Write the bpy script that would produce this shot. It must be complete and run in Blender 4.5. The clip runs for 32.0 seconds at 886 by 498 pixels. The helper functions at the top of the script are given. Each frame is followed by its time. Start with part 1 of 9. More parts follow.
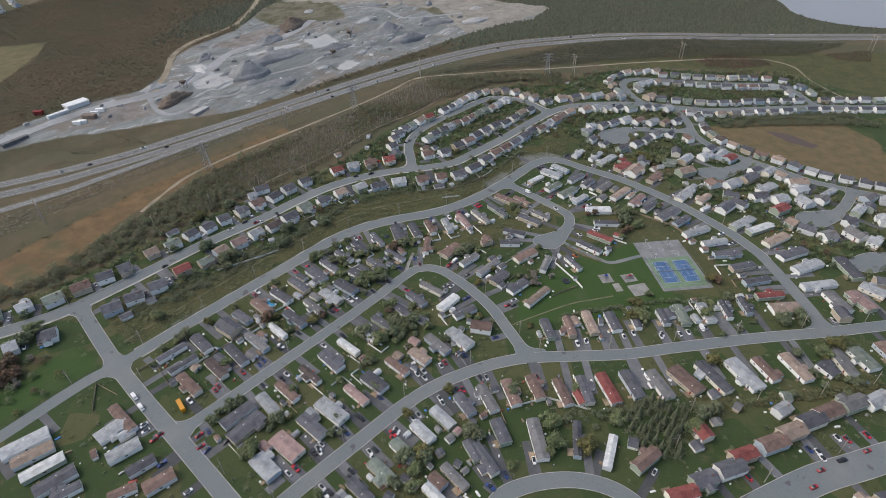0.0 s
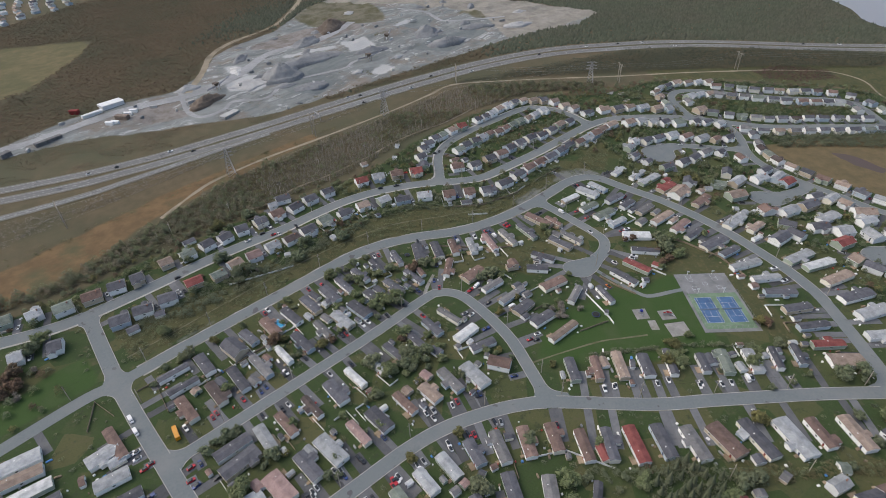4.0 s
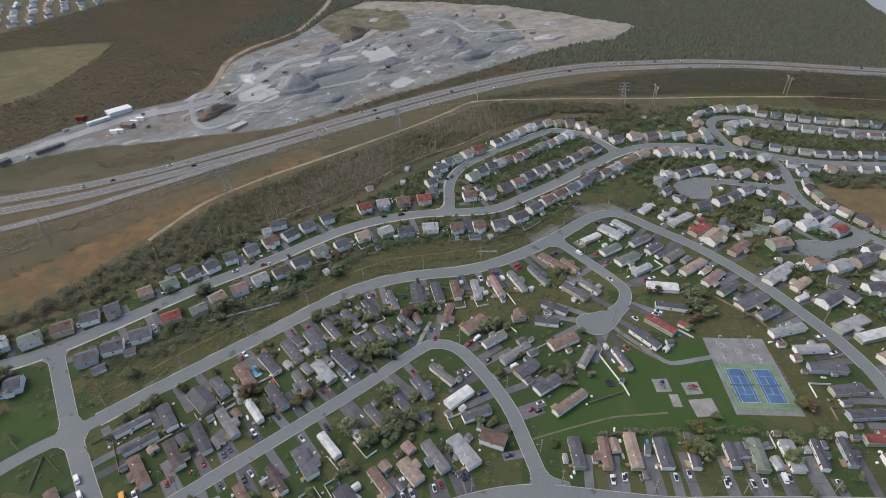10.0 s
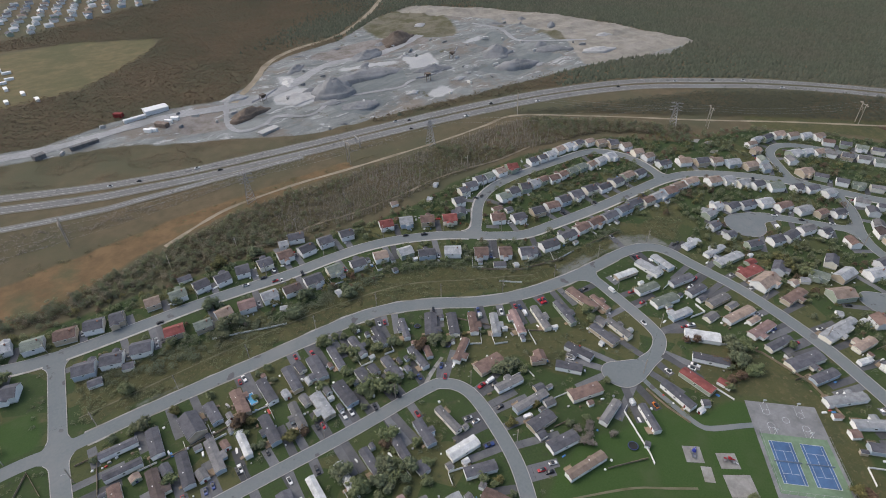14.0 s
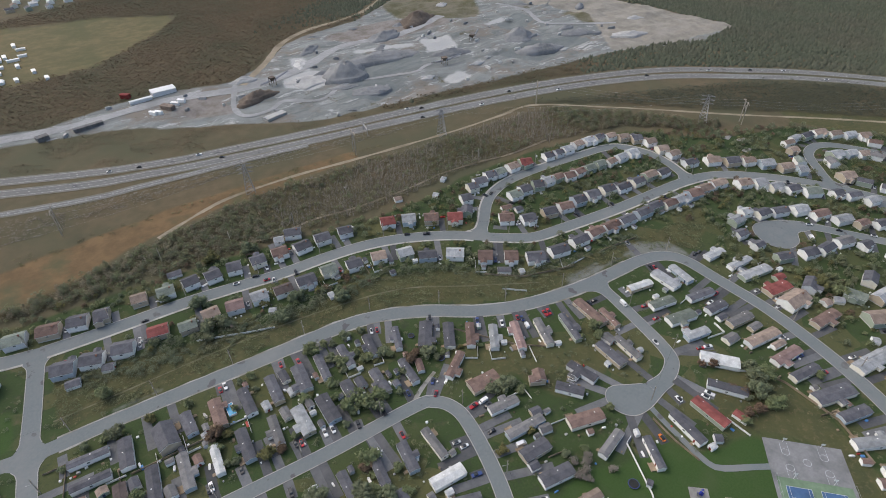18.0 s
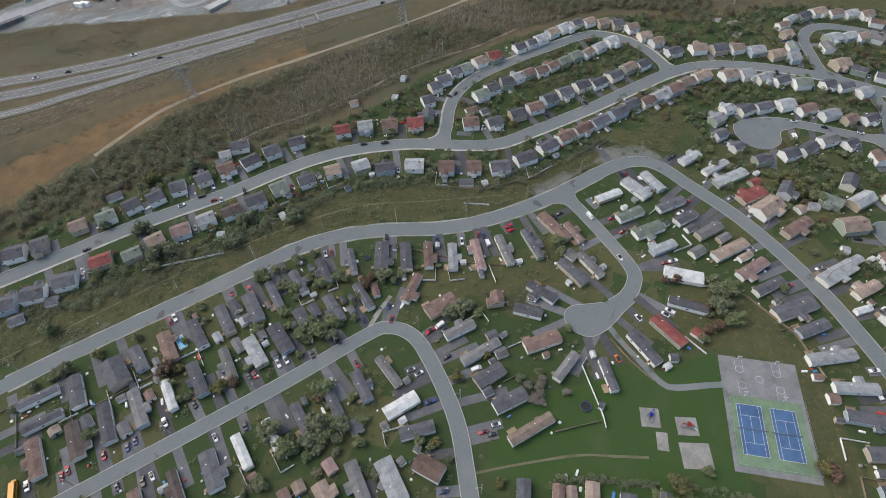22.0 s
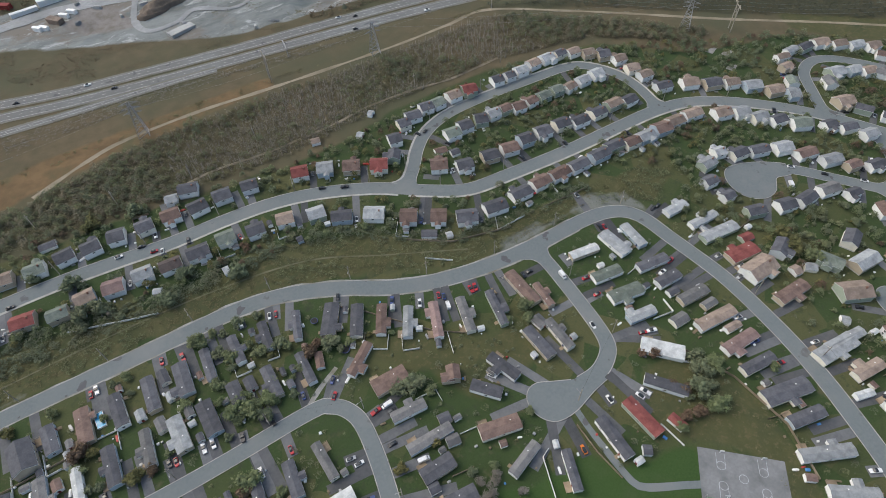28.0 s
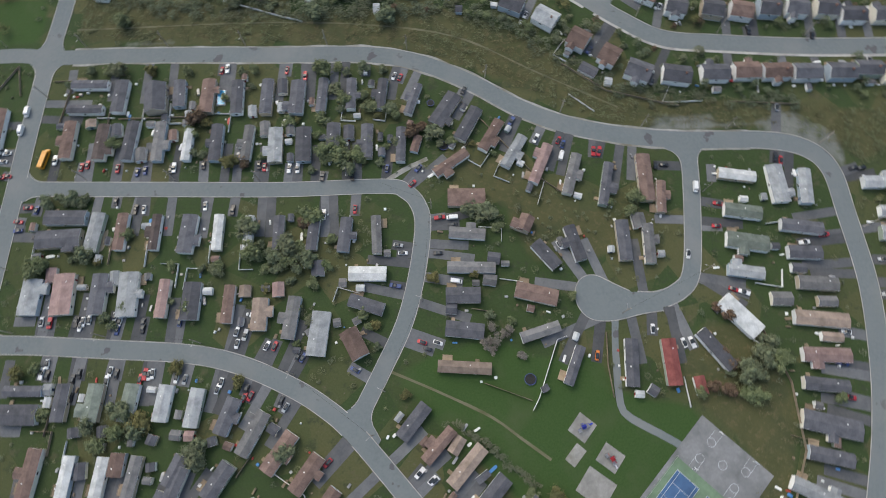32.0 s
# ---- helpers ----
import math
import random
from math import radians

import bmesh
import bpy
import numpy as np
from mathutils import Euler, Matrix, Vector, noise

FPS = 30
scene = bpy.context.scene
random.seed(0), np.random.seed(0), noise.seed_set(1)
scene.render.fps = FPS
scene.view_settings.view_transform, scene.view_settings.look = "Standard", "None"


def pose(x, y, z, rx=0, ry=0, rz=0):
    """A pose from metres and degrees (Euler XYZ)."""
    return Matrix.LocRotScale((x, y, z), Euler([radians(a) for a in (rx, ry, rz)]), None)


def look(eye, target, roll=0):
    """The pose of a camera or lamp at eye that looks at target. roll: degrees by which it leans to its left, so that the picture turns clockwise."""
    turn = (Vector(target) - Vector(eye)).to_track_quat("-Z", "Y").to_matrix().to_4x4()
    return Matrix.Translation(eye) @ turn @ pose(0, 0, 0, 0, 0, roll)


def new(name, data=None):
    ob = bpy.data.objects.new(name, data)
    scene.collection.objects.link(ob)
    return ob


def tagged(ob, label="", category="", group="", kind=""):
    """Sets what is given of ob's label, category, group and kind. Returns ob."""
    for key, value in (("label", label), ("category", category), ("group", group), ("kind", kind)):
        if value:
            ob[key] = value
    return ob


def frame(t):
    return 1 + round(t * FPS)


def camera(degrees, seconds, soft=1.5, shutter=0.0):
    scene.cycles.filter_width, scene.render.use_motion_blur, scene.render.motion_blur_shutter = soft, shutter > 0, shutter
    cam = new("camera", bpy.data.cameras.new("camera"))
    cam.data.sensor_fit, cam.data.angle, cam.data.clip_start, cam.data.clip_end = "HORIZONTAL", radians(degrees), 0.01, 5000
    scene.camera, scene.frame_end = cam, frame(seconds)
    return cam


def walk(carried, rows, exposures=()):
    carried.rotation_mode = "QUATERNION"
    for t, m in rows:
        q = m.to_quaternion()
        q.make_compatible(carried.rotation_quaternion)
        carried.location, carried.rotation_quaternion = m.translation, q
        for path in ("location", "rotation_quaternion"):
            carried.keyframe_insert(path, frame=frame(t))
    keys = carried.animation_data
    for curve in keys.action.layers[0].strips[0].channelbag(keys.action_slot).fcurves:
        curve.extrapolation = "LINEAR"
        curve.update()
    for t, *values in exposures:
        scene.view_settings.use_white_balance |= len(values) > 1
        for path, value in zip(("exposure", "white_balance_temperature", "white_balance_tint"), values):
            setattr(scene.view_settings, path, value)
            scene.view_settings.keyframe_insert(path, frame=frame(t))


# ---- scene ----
cam = camera(77.20, 32.0, soft=0.9, shutter=0.5)

# seconds, eye x y z, heading (to the left of +y), pitch, roll
ROWS = [
    (0, -246.5, -119.8, 253.2, -49.16, -36.56, -1.61),
    (0.5, -243.0, -119.0, 252.7, -48.49, -36.77, -2.48),
    (1, -239.4, -118.1, 252.3, -48.32, -36.74, -2.47),
    (1.5, -235.7, -117.0, 251.9, -48.22, -36.62, -2.21),
    (2, -231.8, -115.6, 251.5, -48.17, -36.59, -2.20),
    (2.5, -227.8, -114.1, 251.2, -48.13, -36.54, -2.13),
    (3, -223.7, -112.4, 250.9, -46.42, -36.49, -2.07),
    (3.5, -219.6, -110.6, 250.7, -45.20, -36.46, -2.12),
    (5.5, -202.9, -103.5, 250.1, -41.21, -36.36, -2.06),
    (6, -198.9, -101.8, 250.0, -40.93, -36.29, -1.76),
    (6.5, -194.9, -100.0, 249.8, -40.63, -36.31, -1.94),
    (7, -191.1, -98.2, 249.6, -40.48, -36.26, -1.99),
    (7.5, -187.2, -96.4, 249.5, -40.44, -36.24, -1.92),
    (8, -183.4, -94.6, 249.3, -40.39, -36.22, -1.89),
    (8.5, -179.6, -92.8, 249.2, -40.30, -36.21, -1.97),
    (9, -175.9, -90.9, 249.1, -40.34, -36.13, -1.73),
    (9.5, -172.2, -89.1, 249.1, -40.36, -36.16, -1.83),
    (10, -168.5, -87.4, 249.1, -40.40, -36.14, -1.70),
    (10.5, -164.8, -85.6, 249.0, -40.41, -36.13, -1.72),
    (11, -161.0, -83.9, 248.8, -40.47, -36.09, -1.67),
    (11.5, -157.1, -82.0, 248.5, -40.51, -36.07, -1.61),
    (12, -153.1, -80.2, 248.1, -40.18, -36.03, -1.66),
    (12.5, -149.0, -78.2, 247.5, -37.90, -35.93, -1.51),
    (13, -145.0, -76.3, 247.1, -36.16, -35.86, -1.50),
    (13.5, -141.2, -74.5, 247.1, -35.06, -35.83, -1.33),
    (14, -137.5, -72.7, 247.1, -35.06, -35.81, -1.28),
    (14.5, -133.8, -70.9, 247.1, -35.19, -35.76, -1.20),
    (16.5, -119.1, -63.1, 246.4, -31.95, -35.63, -1.50),
    (17, -115.3, -61.5, 246.1, -31.05, -35.61, -1.33),
    (17.5, -111.4, -60.0, 245.8, -31.32, -35.71, -1.43),
    (18, -107.4, -58.7, 245.5, -31.67, -37.87, -1.46),
    (18.5, -103.3, -57.5, 245.3, -31.90, -37.88, -1.66),
    (19, -99.2, -56.3, 245.1, -32.08, -37.98, -1.74),
    (19.5, -95.1, -55.1, 245.5, -31.98, -44.28, -2.35),
    (20, -91.0, -53.5, 246.2, -31.86, -49.84, -2.48),
    (20.5, -86.9, -51.7, 246.8, -31.99, -49.93, -2.50),
    (21, -82.8, -49.8, 247.2, -32.10, -49.99, -2.59),
    (21.5, -78.8, -48.0, 247.3, -32.20, -50.00, -2.70),
    (22, -74.8, -46.2, 247.2, -32.31, -50.03, -2.63),
    (22.5, -70.7, -44.4, 246.8, -32.44, -50.01, -2.54),
    (23, -66.7, -42.7, 246.4, -32.45, -49.95, -2.66),
    (23.5, -62.7, -41.1, 246.0, -31.87, -49.90, -2.56),
    (24, -58.7, -39.5, 245.7, -29.99, -49.84, -2.50),
    (24.5, -54.7, -37.9, 245.5, -30.07, -49.80, -2.57),
    (25, -50.7, -36.3, 245.2, -30.36, -49.80, -2.57),
    (25.5, -46.8, -34.6, 245.0, -30.59, -49.76, -2.68),
    (27.5, -32.1, -27.3, 243.8, -31.18, -49.62, -2.86),
    (28, -28.7, -25.6, 243.7, -31.30, -49.58, -2.82),
    (28.5, -25.5, -24.1, 243.8, -30.97, -54.65, -3.30),
    (29, -22.6, -22.5, 244.2, -29.69, -69.71, -4.66),
    (29.5, -19.6, -20.2, 244.7, -29.02, -72.10, -5.05),
    (30, -16.4, -17.7, 245.0, -25.56, -72.04, -3.57),
    (30.5, -13.0, -15.0, 245.3, -20.85, -72.23, -2.56),
    (31, -9.4, -12.1, 245.6, -15.40, -72.13, -1.25),
    (31.5, -5.7, -8.9, 246.0, -8.73, -72.52, -0.91),
    (32, -1.8, -5.6, 246.4, -1.41, -72.65, -0.58),
]


def flown(x, y, z, yaw, pitch, roll):
    a, b = radians(yaw), radians(pitch)
    ahead = Vector((-math.sin(a) * math.cos(b), math.cos(a) * math.cos(b), math.sin(b)))
    return look((x, y, z), Vector((x, y, z)) + 100 * ahead, roll)


walk(cam, [(t, flown(*p)) for t, *p in ROWS], [(0, 0.41, 6640, 8), (14, 0.44, 6660, 9), (20, 0.49, 6640, 7), (32, 0.47, 6580, 4)])
# ---- end of path

# ---- light: an overcast afternoon
world = bpy.data.worlds.new("overcast_sky")
scene.world = world
world.use_nodes = True
wn = world.node_tree.nodes
sky = wn.new("ShaderNodeTexSky")
sky.sky_type, sky.sun_disc = "NISHITA", False
sky.sun_elevation, sky.sun_rotation = radians(52), radians(-40)
sky.air_density, sky.dust_density, sky.ozone_density = 1.0, 4.0, 1.0
wn["Background"].inputs["Strength"].default_value = 0.15
world.node_tree.links.new(sky.outputs[0], wn["Background"].inputs["Color"])
sun = new("sun", bpy.data.lights.new("sun", "SUN"))
sun.data.energy, sun.data.angle, sun.data.color = 0.55, radians(60), (1.0, 0.96, 0.9)
sun.matrix_world = look((-190, 260, 420), (0, 0, 0))


# ---- materials
def nodes_of(name, rough=0.9):
    m = bpy.data.materials.new(name)
    m.use_nodes = True
    nt = m.node_tree
    b = nt.nodes["Principled BSDF"]
    b.inputs["Roughness"].default_value = rough
    b.inputs["Specular IOR Level"].default_value = 0.25
    return m, nt, b


def noise_node(nt, scale, detail=4.0, rough=0.6, vector=None):
    n = nt.nodes.new("ShaderNodeTexNoise")
    n.inputs["Scale"].default_value, n.inputs["Detail"].default_value, n.inputs["Roughness"].default_value = scale, detail, rough
    if vector is not None:
        nt.links.new(vector, n.inputs["Vector"])
    return n.outputs["Fac"]


def spread(nt, value, lo, hi):
    n = nt.nodes.new("ShaderNodeMapRange")
    n.inputs["From Min"].default_value, n.inputs["From Max"].default_value = lo, hi
    nt.links.new(value, n.inputs["Value"])
    return n.outputs["Result"]


def mixed(nt, fac, a, b, how="MIX"):
    n = nt.nodes.new("ShaderNodeMix")
    n.data_type, n.blend_type = "RGBA", how
    for socket, v in ((n.inputs[0], fac), (n.inputs[6], a), (n.inputs[7], b)):
        if isinstance(v, (int, float)):
            socket.default_value = v
        elif isinstance(v, (tuple, list)):
            socket.default_value = (*v, 1)
        else:
            nt.links.new(v, socket)
    return n.outputs[2]


def place_of(nt):
    return nt.nodes.new("ShaderNodeNewGeometry").outputs["Position"]


def bump(nt, b, value, strength, distance):
    n = nt.nodes.new("ShaderNodeBump")
    n.inputs["Strength"].default_value, n.inputs["Distance"].default_value = strength, distance
    nt.links.new(value, n.inputs["Height"])
    nt.links.new(n.outputs[0], b.inputs["Normal"])


def surface(name, a, b2, scale=2.0, rough=0.9, big=0.12, third=None, random_by="", vary=0.25, bumpy=0.0):
    """A worn surface: two colours mixed by fine and by broad noise; vary: how far single objects or islands differ in value."""
    m, nt, b = nodes_of(name, rough)
    p = place_of(nt)
    fine = spread(nt, noise_node(nt, scale, 6.0, 0.65, p), 0.3, 0.7)
    col = mixed(nt, fine, a, b2)
    broad = spread(nt, noise_node(nt, big, 4.0, 0.6, p), 0.42, 0.7)
    col = mixed(nt, broad, col, third or tuple(0.72 * v for v in a))
    if random_by:
        if random_by == "object":
            r = nt.nodes.new("ShaderNodeObjectInfo").outputs["Random"]
        else:
            r = nt.nodes.new("ShaderNodeNewGeometry").outputs["Random Per Island"]
        hsv = nt.nodes.new("ShaderNodeHueSaturation")
        mr = nt.nodes.new("ShaderNodeMapRange")
        mr.inputs["To Min"].default_value, mr.inputs["To Max"].default_value = 1 - vary, 1 + vary
        nt.links.new(r, mr.inputs["Value"])
        nt.links.new(mr.outputs[0], hsv.inputs["Value"])
        nt.links.new(col, hsv.inputs["Color"])
        col = hsv.outputs[0]
    nt.links.new(col, b.inputs["Base Color"])
    if bumpy:
        bump(nt, b, noise_node(nt, scale, 6.0, 0.7, p), 0.5, bumpy)
    return m


def roofing(name, a, b2, vary=0.22, rough=0.85):
    return surface(name, a, b2, scale=1.6, rough=rough, big=0.25, random_by="object", vary=vary, bumpy=0.03)


ROOF = {
    "k": roofing("charcoal_shingles", (0.083, 0.085, 0.099), (0.117, 0.119, 0.134)),
    "d": roofing("dark_brown_shingles", (0.07, 0.056, 0.053), (0.10, 0.081, 0.077)),
    "g": roofing("grey_shingles", (0.135, 0.135, 0.14), (0.19, 0.187, 0.187)),
    "l": roofing("pale_grey_roofing", (0.27, 0.285, 0.30), (0.37, 0.385, 0.395)),
    "b": roofing("brown_shingles", (0.145, 0.100, 0.086), (0.21, 0.148, 0.128)),
    "r": roofing("red_shingles", (0.185, 0.056, 0.052), (0.245, 0.088, 0.078), 0.12),
    "t": roofing("tan_shingles", (0.225, 0.175, 0.145), (0.30, 0.24, 0.20)),
    "p": roofing("faded_rose_shingles", (0.24, 0.165, 0.155), (0.31, 0.225, 0.21)),
    "n": roofing("grey_green_shingles", (0.14, 0.165, 0.14), (0.20, 0.225, 0.20)),
    "w": roofing("white_metal_roofing", (0.46, 0.475, 0.48), (0.62, 0.63, 0.63), 0.08, 0.6),
}
ROOF_WORDS = {"k": "charcoal", "d": "dark brown", "g": "grey", "l": "pale grey", "b": "brown", "r": "red", "t": "tan", "p": "faded rose",
              "n": "grey-green", "w": "white metal"}


def siding(name, a):
    return surface(name, a, tuple(0.92 * v for v in a), scale=1.2, rough=0.7, big=0.4, third=tuple(0.86 * v for v in a))


WALLS = [("white", siding("white_siding", (0.88, 0.88, 0.865))), ("cream", siding("cream_siding", (0.80, 0.76, 0.66))),
         ("pale grey", siding("pale_grey_siding", (0.70, 0.71, 0.72))), ("white", siding("old_white_siding", (0.85, 0.85, 0.82))),
         ("beige", siding("beige_siding", (0.48, 0.41, 0.32))), ("white", siding("bright_white_siding", (0.89, 0.89, 0.88))),
         ("pale blue", siding("pale_blue_siding", (0.42, 0.49, 0.56))), ("white", siding("clean_white_siding", (0.88, 0.88, 0.87))),
         ("sage", siding("sage_siding", (0.34, 0.39, 0.32)))]
TRIM = siding("white_trim", (0.78, 0.78, 0.77))
SKIRT = siding("skirting", (0.52, 0.52, 0.50))
WOOD = surface("weathered_deck_wood", (0.25, 0.19, 0.13), (0.36, 0.29, 0.21), scale=5, random_by="object")
POLEWOOD = surface("grey_pole_wood", (0.30, 0.27, 0.23), (0.42, 0.38, 0.33), scale=6)
DOORS = [siding("dark_red_door_paint", (0.22, 0.03, 0.03)), siding("navy_door_paint", (0.04, 0.06, 0.14)), siding("white_door_paint", (0.70, 0.70, 0.68))]
GLASS, _nt, _b = nodes_of("window_glass", 0.06)
_b.inputs["Base Color"].default_value, _b.inputs["Specular IOR Level"].default_value = (0.03, 0.035, 0.04, 1), 0.6
ASPHALT = surface("old_asphalt", (0.132, 0.151, 0.157), (0.164, 0.185, 0.191), scale=0.7, big=0.05, third=(0.160, 0.178, 0.182), bumpy=0.01)
HIGHWAY = surface("highway_asphalt", (0.138, 0.140, 0.138), (0.168, 0.170, 0.166), scale=0.4, big=0.03, third=(0.150, 0.150, 0.148))
DRIVE = surface("driveway_asphalt", (0.082, 0.086, 0.094), (0.110, 0.114, 0.122), scale=0.8, big=0.15, third=(0.128, 0.130, 0.136), random_by="object", vary=0.4)
for road_mat in (ASPHALT, HIGHWAY):
    nt = road_mat.node_tree
    b = nt.nodes["Principled BSDF"]
    was = b.inputs["Base Color"].links[0].from_socket
    p = place_of(nt)
    tar = mixed(nt, spread(nt, noise_node(nt, 0.11, 3, 0.5, p), 0.66, 0.68), was, (0.10, 0.102, 0.108))
    nt.links.new(mixed(nt, spread(nt, noise_node(nt, 0.02, 6, 0.7, p), 0.5, 0.7), tar, (0.19, 0.20, 0.20)), b.inputs["Base Color"])
KERB = surface("concrete_kerb", (0.33, 0.32, 0.30), (0.42, 0.41, 0.39), scale=1.5)
CONCRETE = surface("pale_concrete", (0.36, 0.35, 0.33), (0.45, 0.44, 0.41), scale=0.8)
GRAVEL = surface("grey_gravel", (0.25, 0.25, 0.24), (0.36, 0.355, 0.34), scale=0.5, big=0.08, third=(0.16, 0.15, 0.12))
SHOULDER = surface("road_shoulder_gravel", (0.150, 0.145, 0.128), (0.205, 0.198, 0.178), scale=0.5, big=0.08, third=(0.115, 0.115, 0.080))
DIRT = surface("trodden_dirt", (0.235, 0.20, 0.145), (0.32, 0.275, 0.21), scale=0.4, big=0.05, third=(0.17, 0.145, 0.10))
LINE = surface("road_paint", (0.55, 0.55, 0.53), (0.42, 0.42, 0.41), scale=2.0)
STEEL = surface("galvanised_steel", (0.34, 0.34, 0.35), (0.44, 0.44, 0.45), scale=2, rough=0.5)
STEEL.node_tree.nodes["Principled BSDF"].inputs["Metallic"].default_value = 0.6
RUBBER = surface("tyre_rubber", (0.02, 0.02, 0.02), (0.035, 0.035, 0.035))
BARK = surface("bark", (0.10, 0.08, 0.06), (0.17, 0.14, 0.11), scale=6)


def foliage(name, a, b2, third, vary=0.35, big=0.04):
    return surface(name, a, b2, scale=0.9, rough=0.95, big=big, third=third, random_by="island", vary=vary)


LEAF = {"green": foliage("green_leaves", (0.118, 0.145, 0.070), (0.150, 0.176, 0.090), (0.148, 0.158, 0.086), 0.17),
        "dark": foliage("dark_leaves", (0.106, 0.130, 0.078), (0.140, 0.162, 0.096), (0.136, 0.142, 0.086), 0.17),
        "olive": foliage("turning_leaves", (0.120, 0.112, 0.046), (0.150, 0.138, 0.058), (0.102, 0.108, 0.05), 0.17),
        "rust": foliage("rust_leaves", (0.115, 0.076, 0.054), (0.142, 0.096, 0.066), (0.100, 0.085, 0.056), 0.17)}
HEDGE = {"dark": foliage("dark_hedges", (0.100, 0.118, 0.076), (0.130, 0.148, 0.094), (0.128, 0.132, 0.084), 0.2),
         "green": foliage("green_hedges", (0.112, 0.130, 0.070), (0.146, 0.162, 0.088), (0.146, 0.142, 0.082), 0.2)}
WOODS_GREEN = foliage("evergreen_woods", (0.062, 0.073, 0.052), (0.082, 0.093, 0.064), (0.080, 0.082, 0.06), 0.18, 0.012)
WOODS_BROWN = foliage("autumn_woods", (0.112, 0.084, 0.056), (0.130, 0.097, 0.064), (0.098, 0.085, 0.056), 0.06, 0.012)
MAROON = foliage("maroon_heath", (0.085, 0.045, 0.048), (0.11, 0.058, 0.058), (0.095, 0.055, 0.052), 0.15)
THICKET = foliage("young_woods", (0.150, 0.140, 0.094), (0.190, 0.172, 0.118), (0.178, 0.148, 0.108), 0.22, 0.03)
SCRUB = foliage("scrub", (0.108, 0.106, 0.054), (0.140, 0.132, 0.068), (0.135, 0.115, 0.07), 0.15, 0.02)
BARE = foliage("bare_grey_thicket", (0.190, 0.172, 0.150), (0.235, 0.215, 0.190), (0.155, 0.138, 0.112), 0.25, 0.02)


def car_paint(name, col, rough=0.3):
    m, nt, b = nodes_of(name, rough)
    b.inputs["Specular IOR Level"].default_value = 0.5
    nt.links.new(mixed(nt, spread(nt, noise_node(nt, 1.5, 3, 0.5, place_of(nt)), 0.3, 0.8), col, tuple(0.8 * v for v in col)), b.inputs["Base Color"])
    return m


PAINT = [("white", car_paint("white_car_paint", (0.75, 0.75, 0.75))), ("silver", car_paint("silver_car_paint", (0.42, 0.43, 0.44))),
         ("black", car_paint("black_car_paint", (0.02, 0.02, 0.025))), ("red", car_paint("red_car_paint", (0.42, 0.025, 0.035))),
         ("dark blue", car_paint("blue_car_paint", (0.03, 0.06, 0.20))), ("grey", car_paint("grey_car_paint", (0.12, 0.125, 0.13)))]


# ---- the lie of the land
def ease(a, b, v):
    v = np.clip((v - a) / (b - a), 0, 1)
    return v * v * (3 - 2 * v)


def land(x, y):
    """The ground's height: level in the south, rising gently to the north."""
    s = y + 0.35 * x
    e = ease(560, 760, x)
    return (1 - e) * (5 * ease(130, 230, s) + 8.5 * ease(220, 400, s) + 10 * ease(400, 650, s)) + 8 * e


def high(x, y):
    return float(land(x, y))


def smooth(points, step=3.0):
    """A smooth line through the points, at about even steps."""
    p = np.array(points, float)
    p = np.vstack([2 * p[0] - p[1], p, 2 * p[-1] - p[-2]])
    out = []
    for i in range(1, len(p) - 2):
        n = max(2, int(np.hypot(*(p[i + 1] - p[i])) / step))
        for k in range(n):
            u = k / n
            out.append(0.5 * (2 * p[i] + (p[i + 1] - p[i - 1]) * u + (2 * p[i - 1] - 5 * p[i] + 4 * p[i + 1] - p[i + 2]) * u * u
                              + (3 * p[i] - p[i - 1] - 3 * p[i + 1] + p[i + 2]) * u**3))
    return np.array(out + [p[-2]])


def normals(line):
    d = np.gradient(line, axis=0)
    d /= np.hypot(d[:, 0], d[:, 1])[:, None] + 1e-9
    return np.stack([-d[:, 1], d[:, 0]], 1)


def mesh_of(name, verts, faces, materials, slots=None, sharp=True):
    me = bpy.data.meshes.new(name)
    me.from_pydata([tuple(v) for v in verts], [], [tuple(f) for f in faces])
    for m in materials if isinstance(materials, (list, tuple)) else [materials]:
        me.materials.append(m)
    if slots is not None:
        me.polygons.foreach_set("material_index", slots)
    me.update()
    return me


def part(name, me, parent, label="", m=None):
    ob = new(name, me)
    ob.parent = parent
    if m is not None:
        ob.matrix_basis = m
    return tagged(ob, label)


def near_line(x, y, lines):
    """The least distance from points to the polylines."""
    best = np.full(np.shape(x), 1e9)
    for line in lines:
        for (ax, ay), (bx, by) in zip(line[:-1], line[1:]):
            dx, dy = bx - ax, by - ay
            u = np.clip(((x - ax) * dx + (y - ay) * dy) / (dx * dx + dy * dy + 1e-9), 0, 1)
            best = np.minimum(best, np.hypot(x - ax - u * dx, y - ay - u * dy))
    return best


def inside(x, y, poly):
    x, y = np.asarray(x, float), np.asarray(y, float)
    r = np.zeros(x.shape, bool)
    for (ax, ay), (bx, by) in zip(poly, poly[1:] + poly[:1]):
        cross = (ay > y) != (by > y)
        r ^= cross & (x < (bx - ax) * (y - ay) / (by - ay + 1e-12) + ax)
    return r


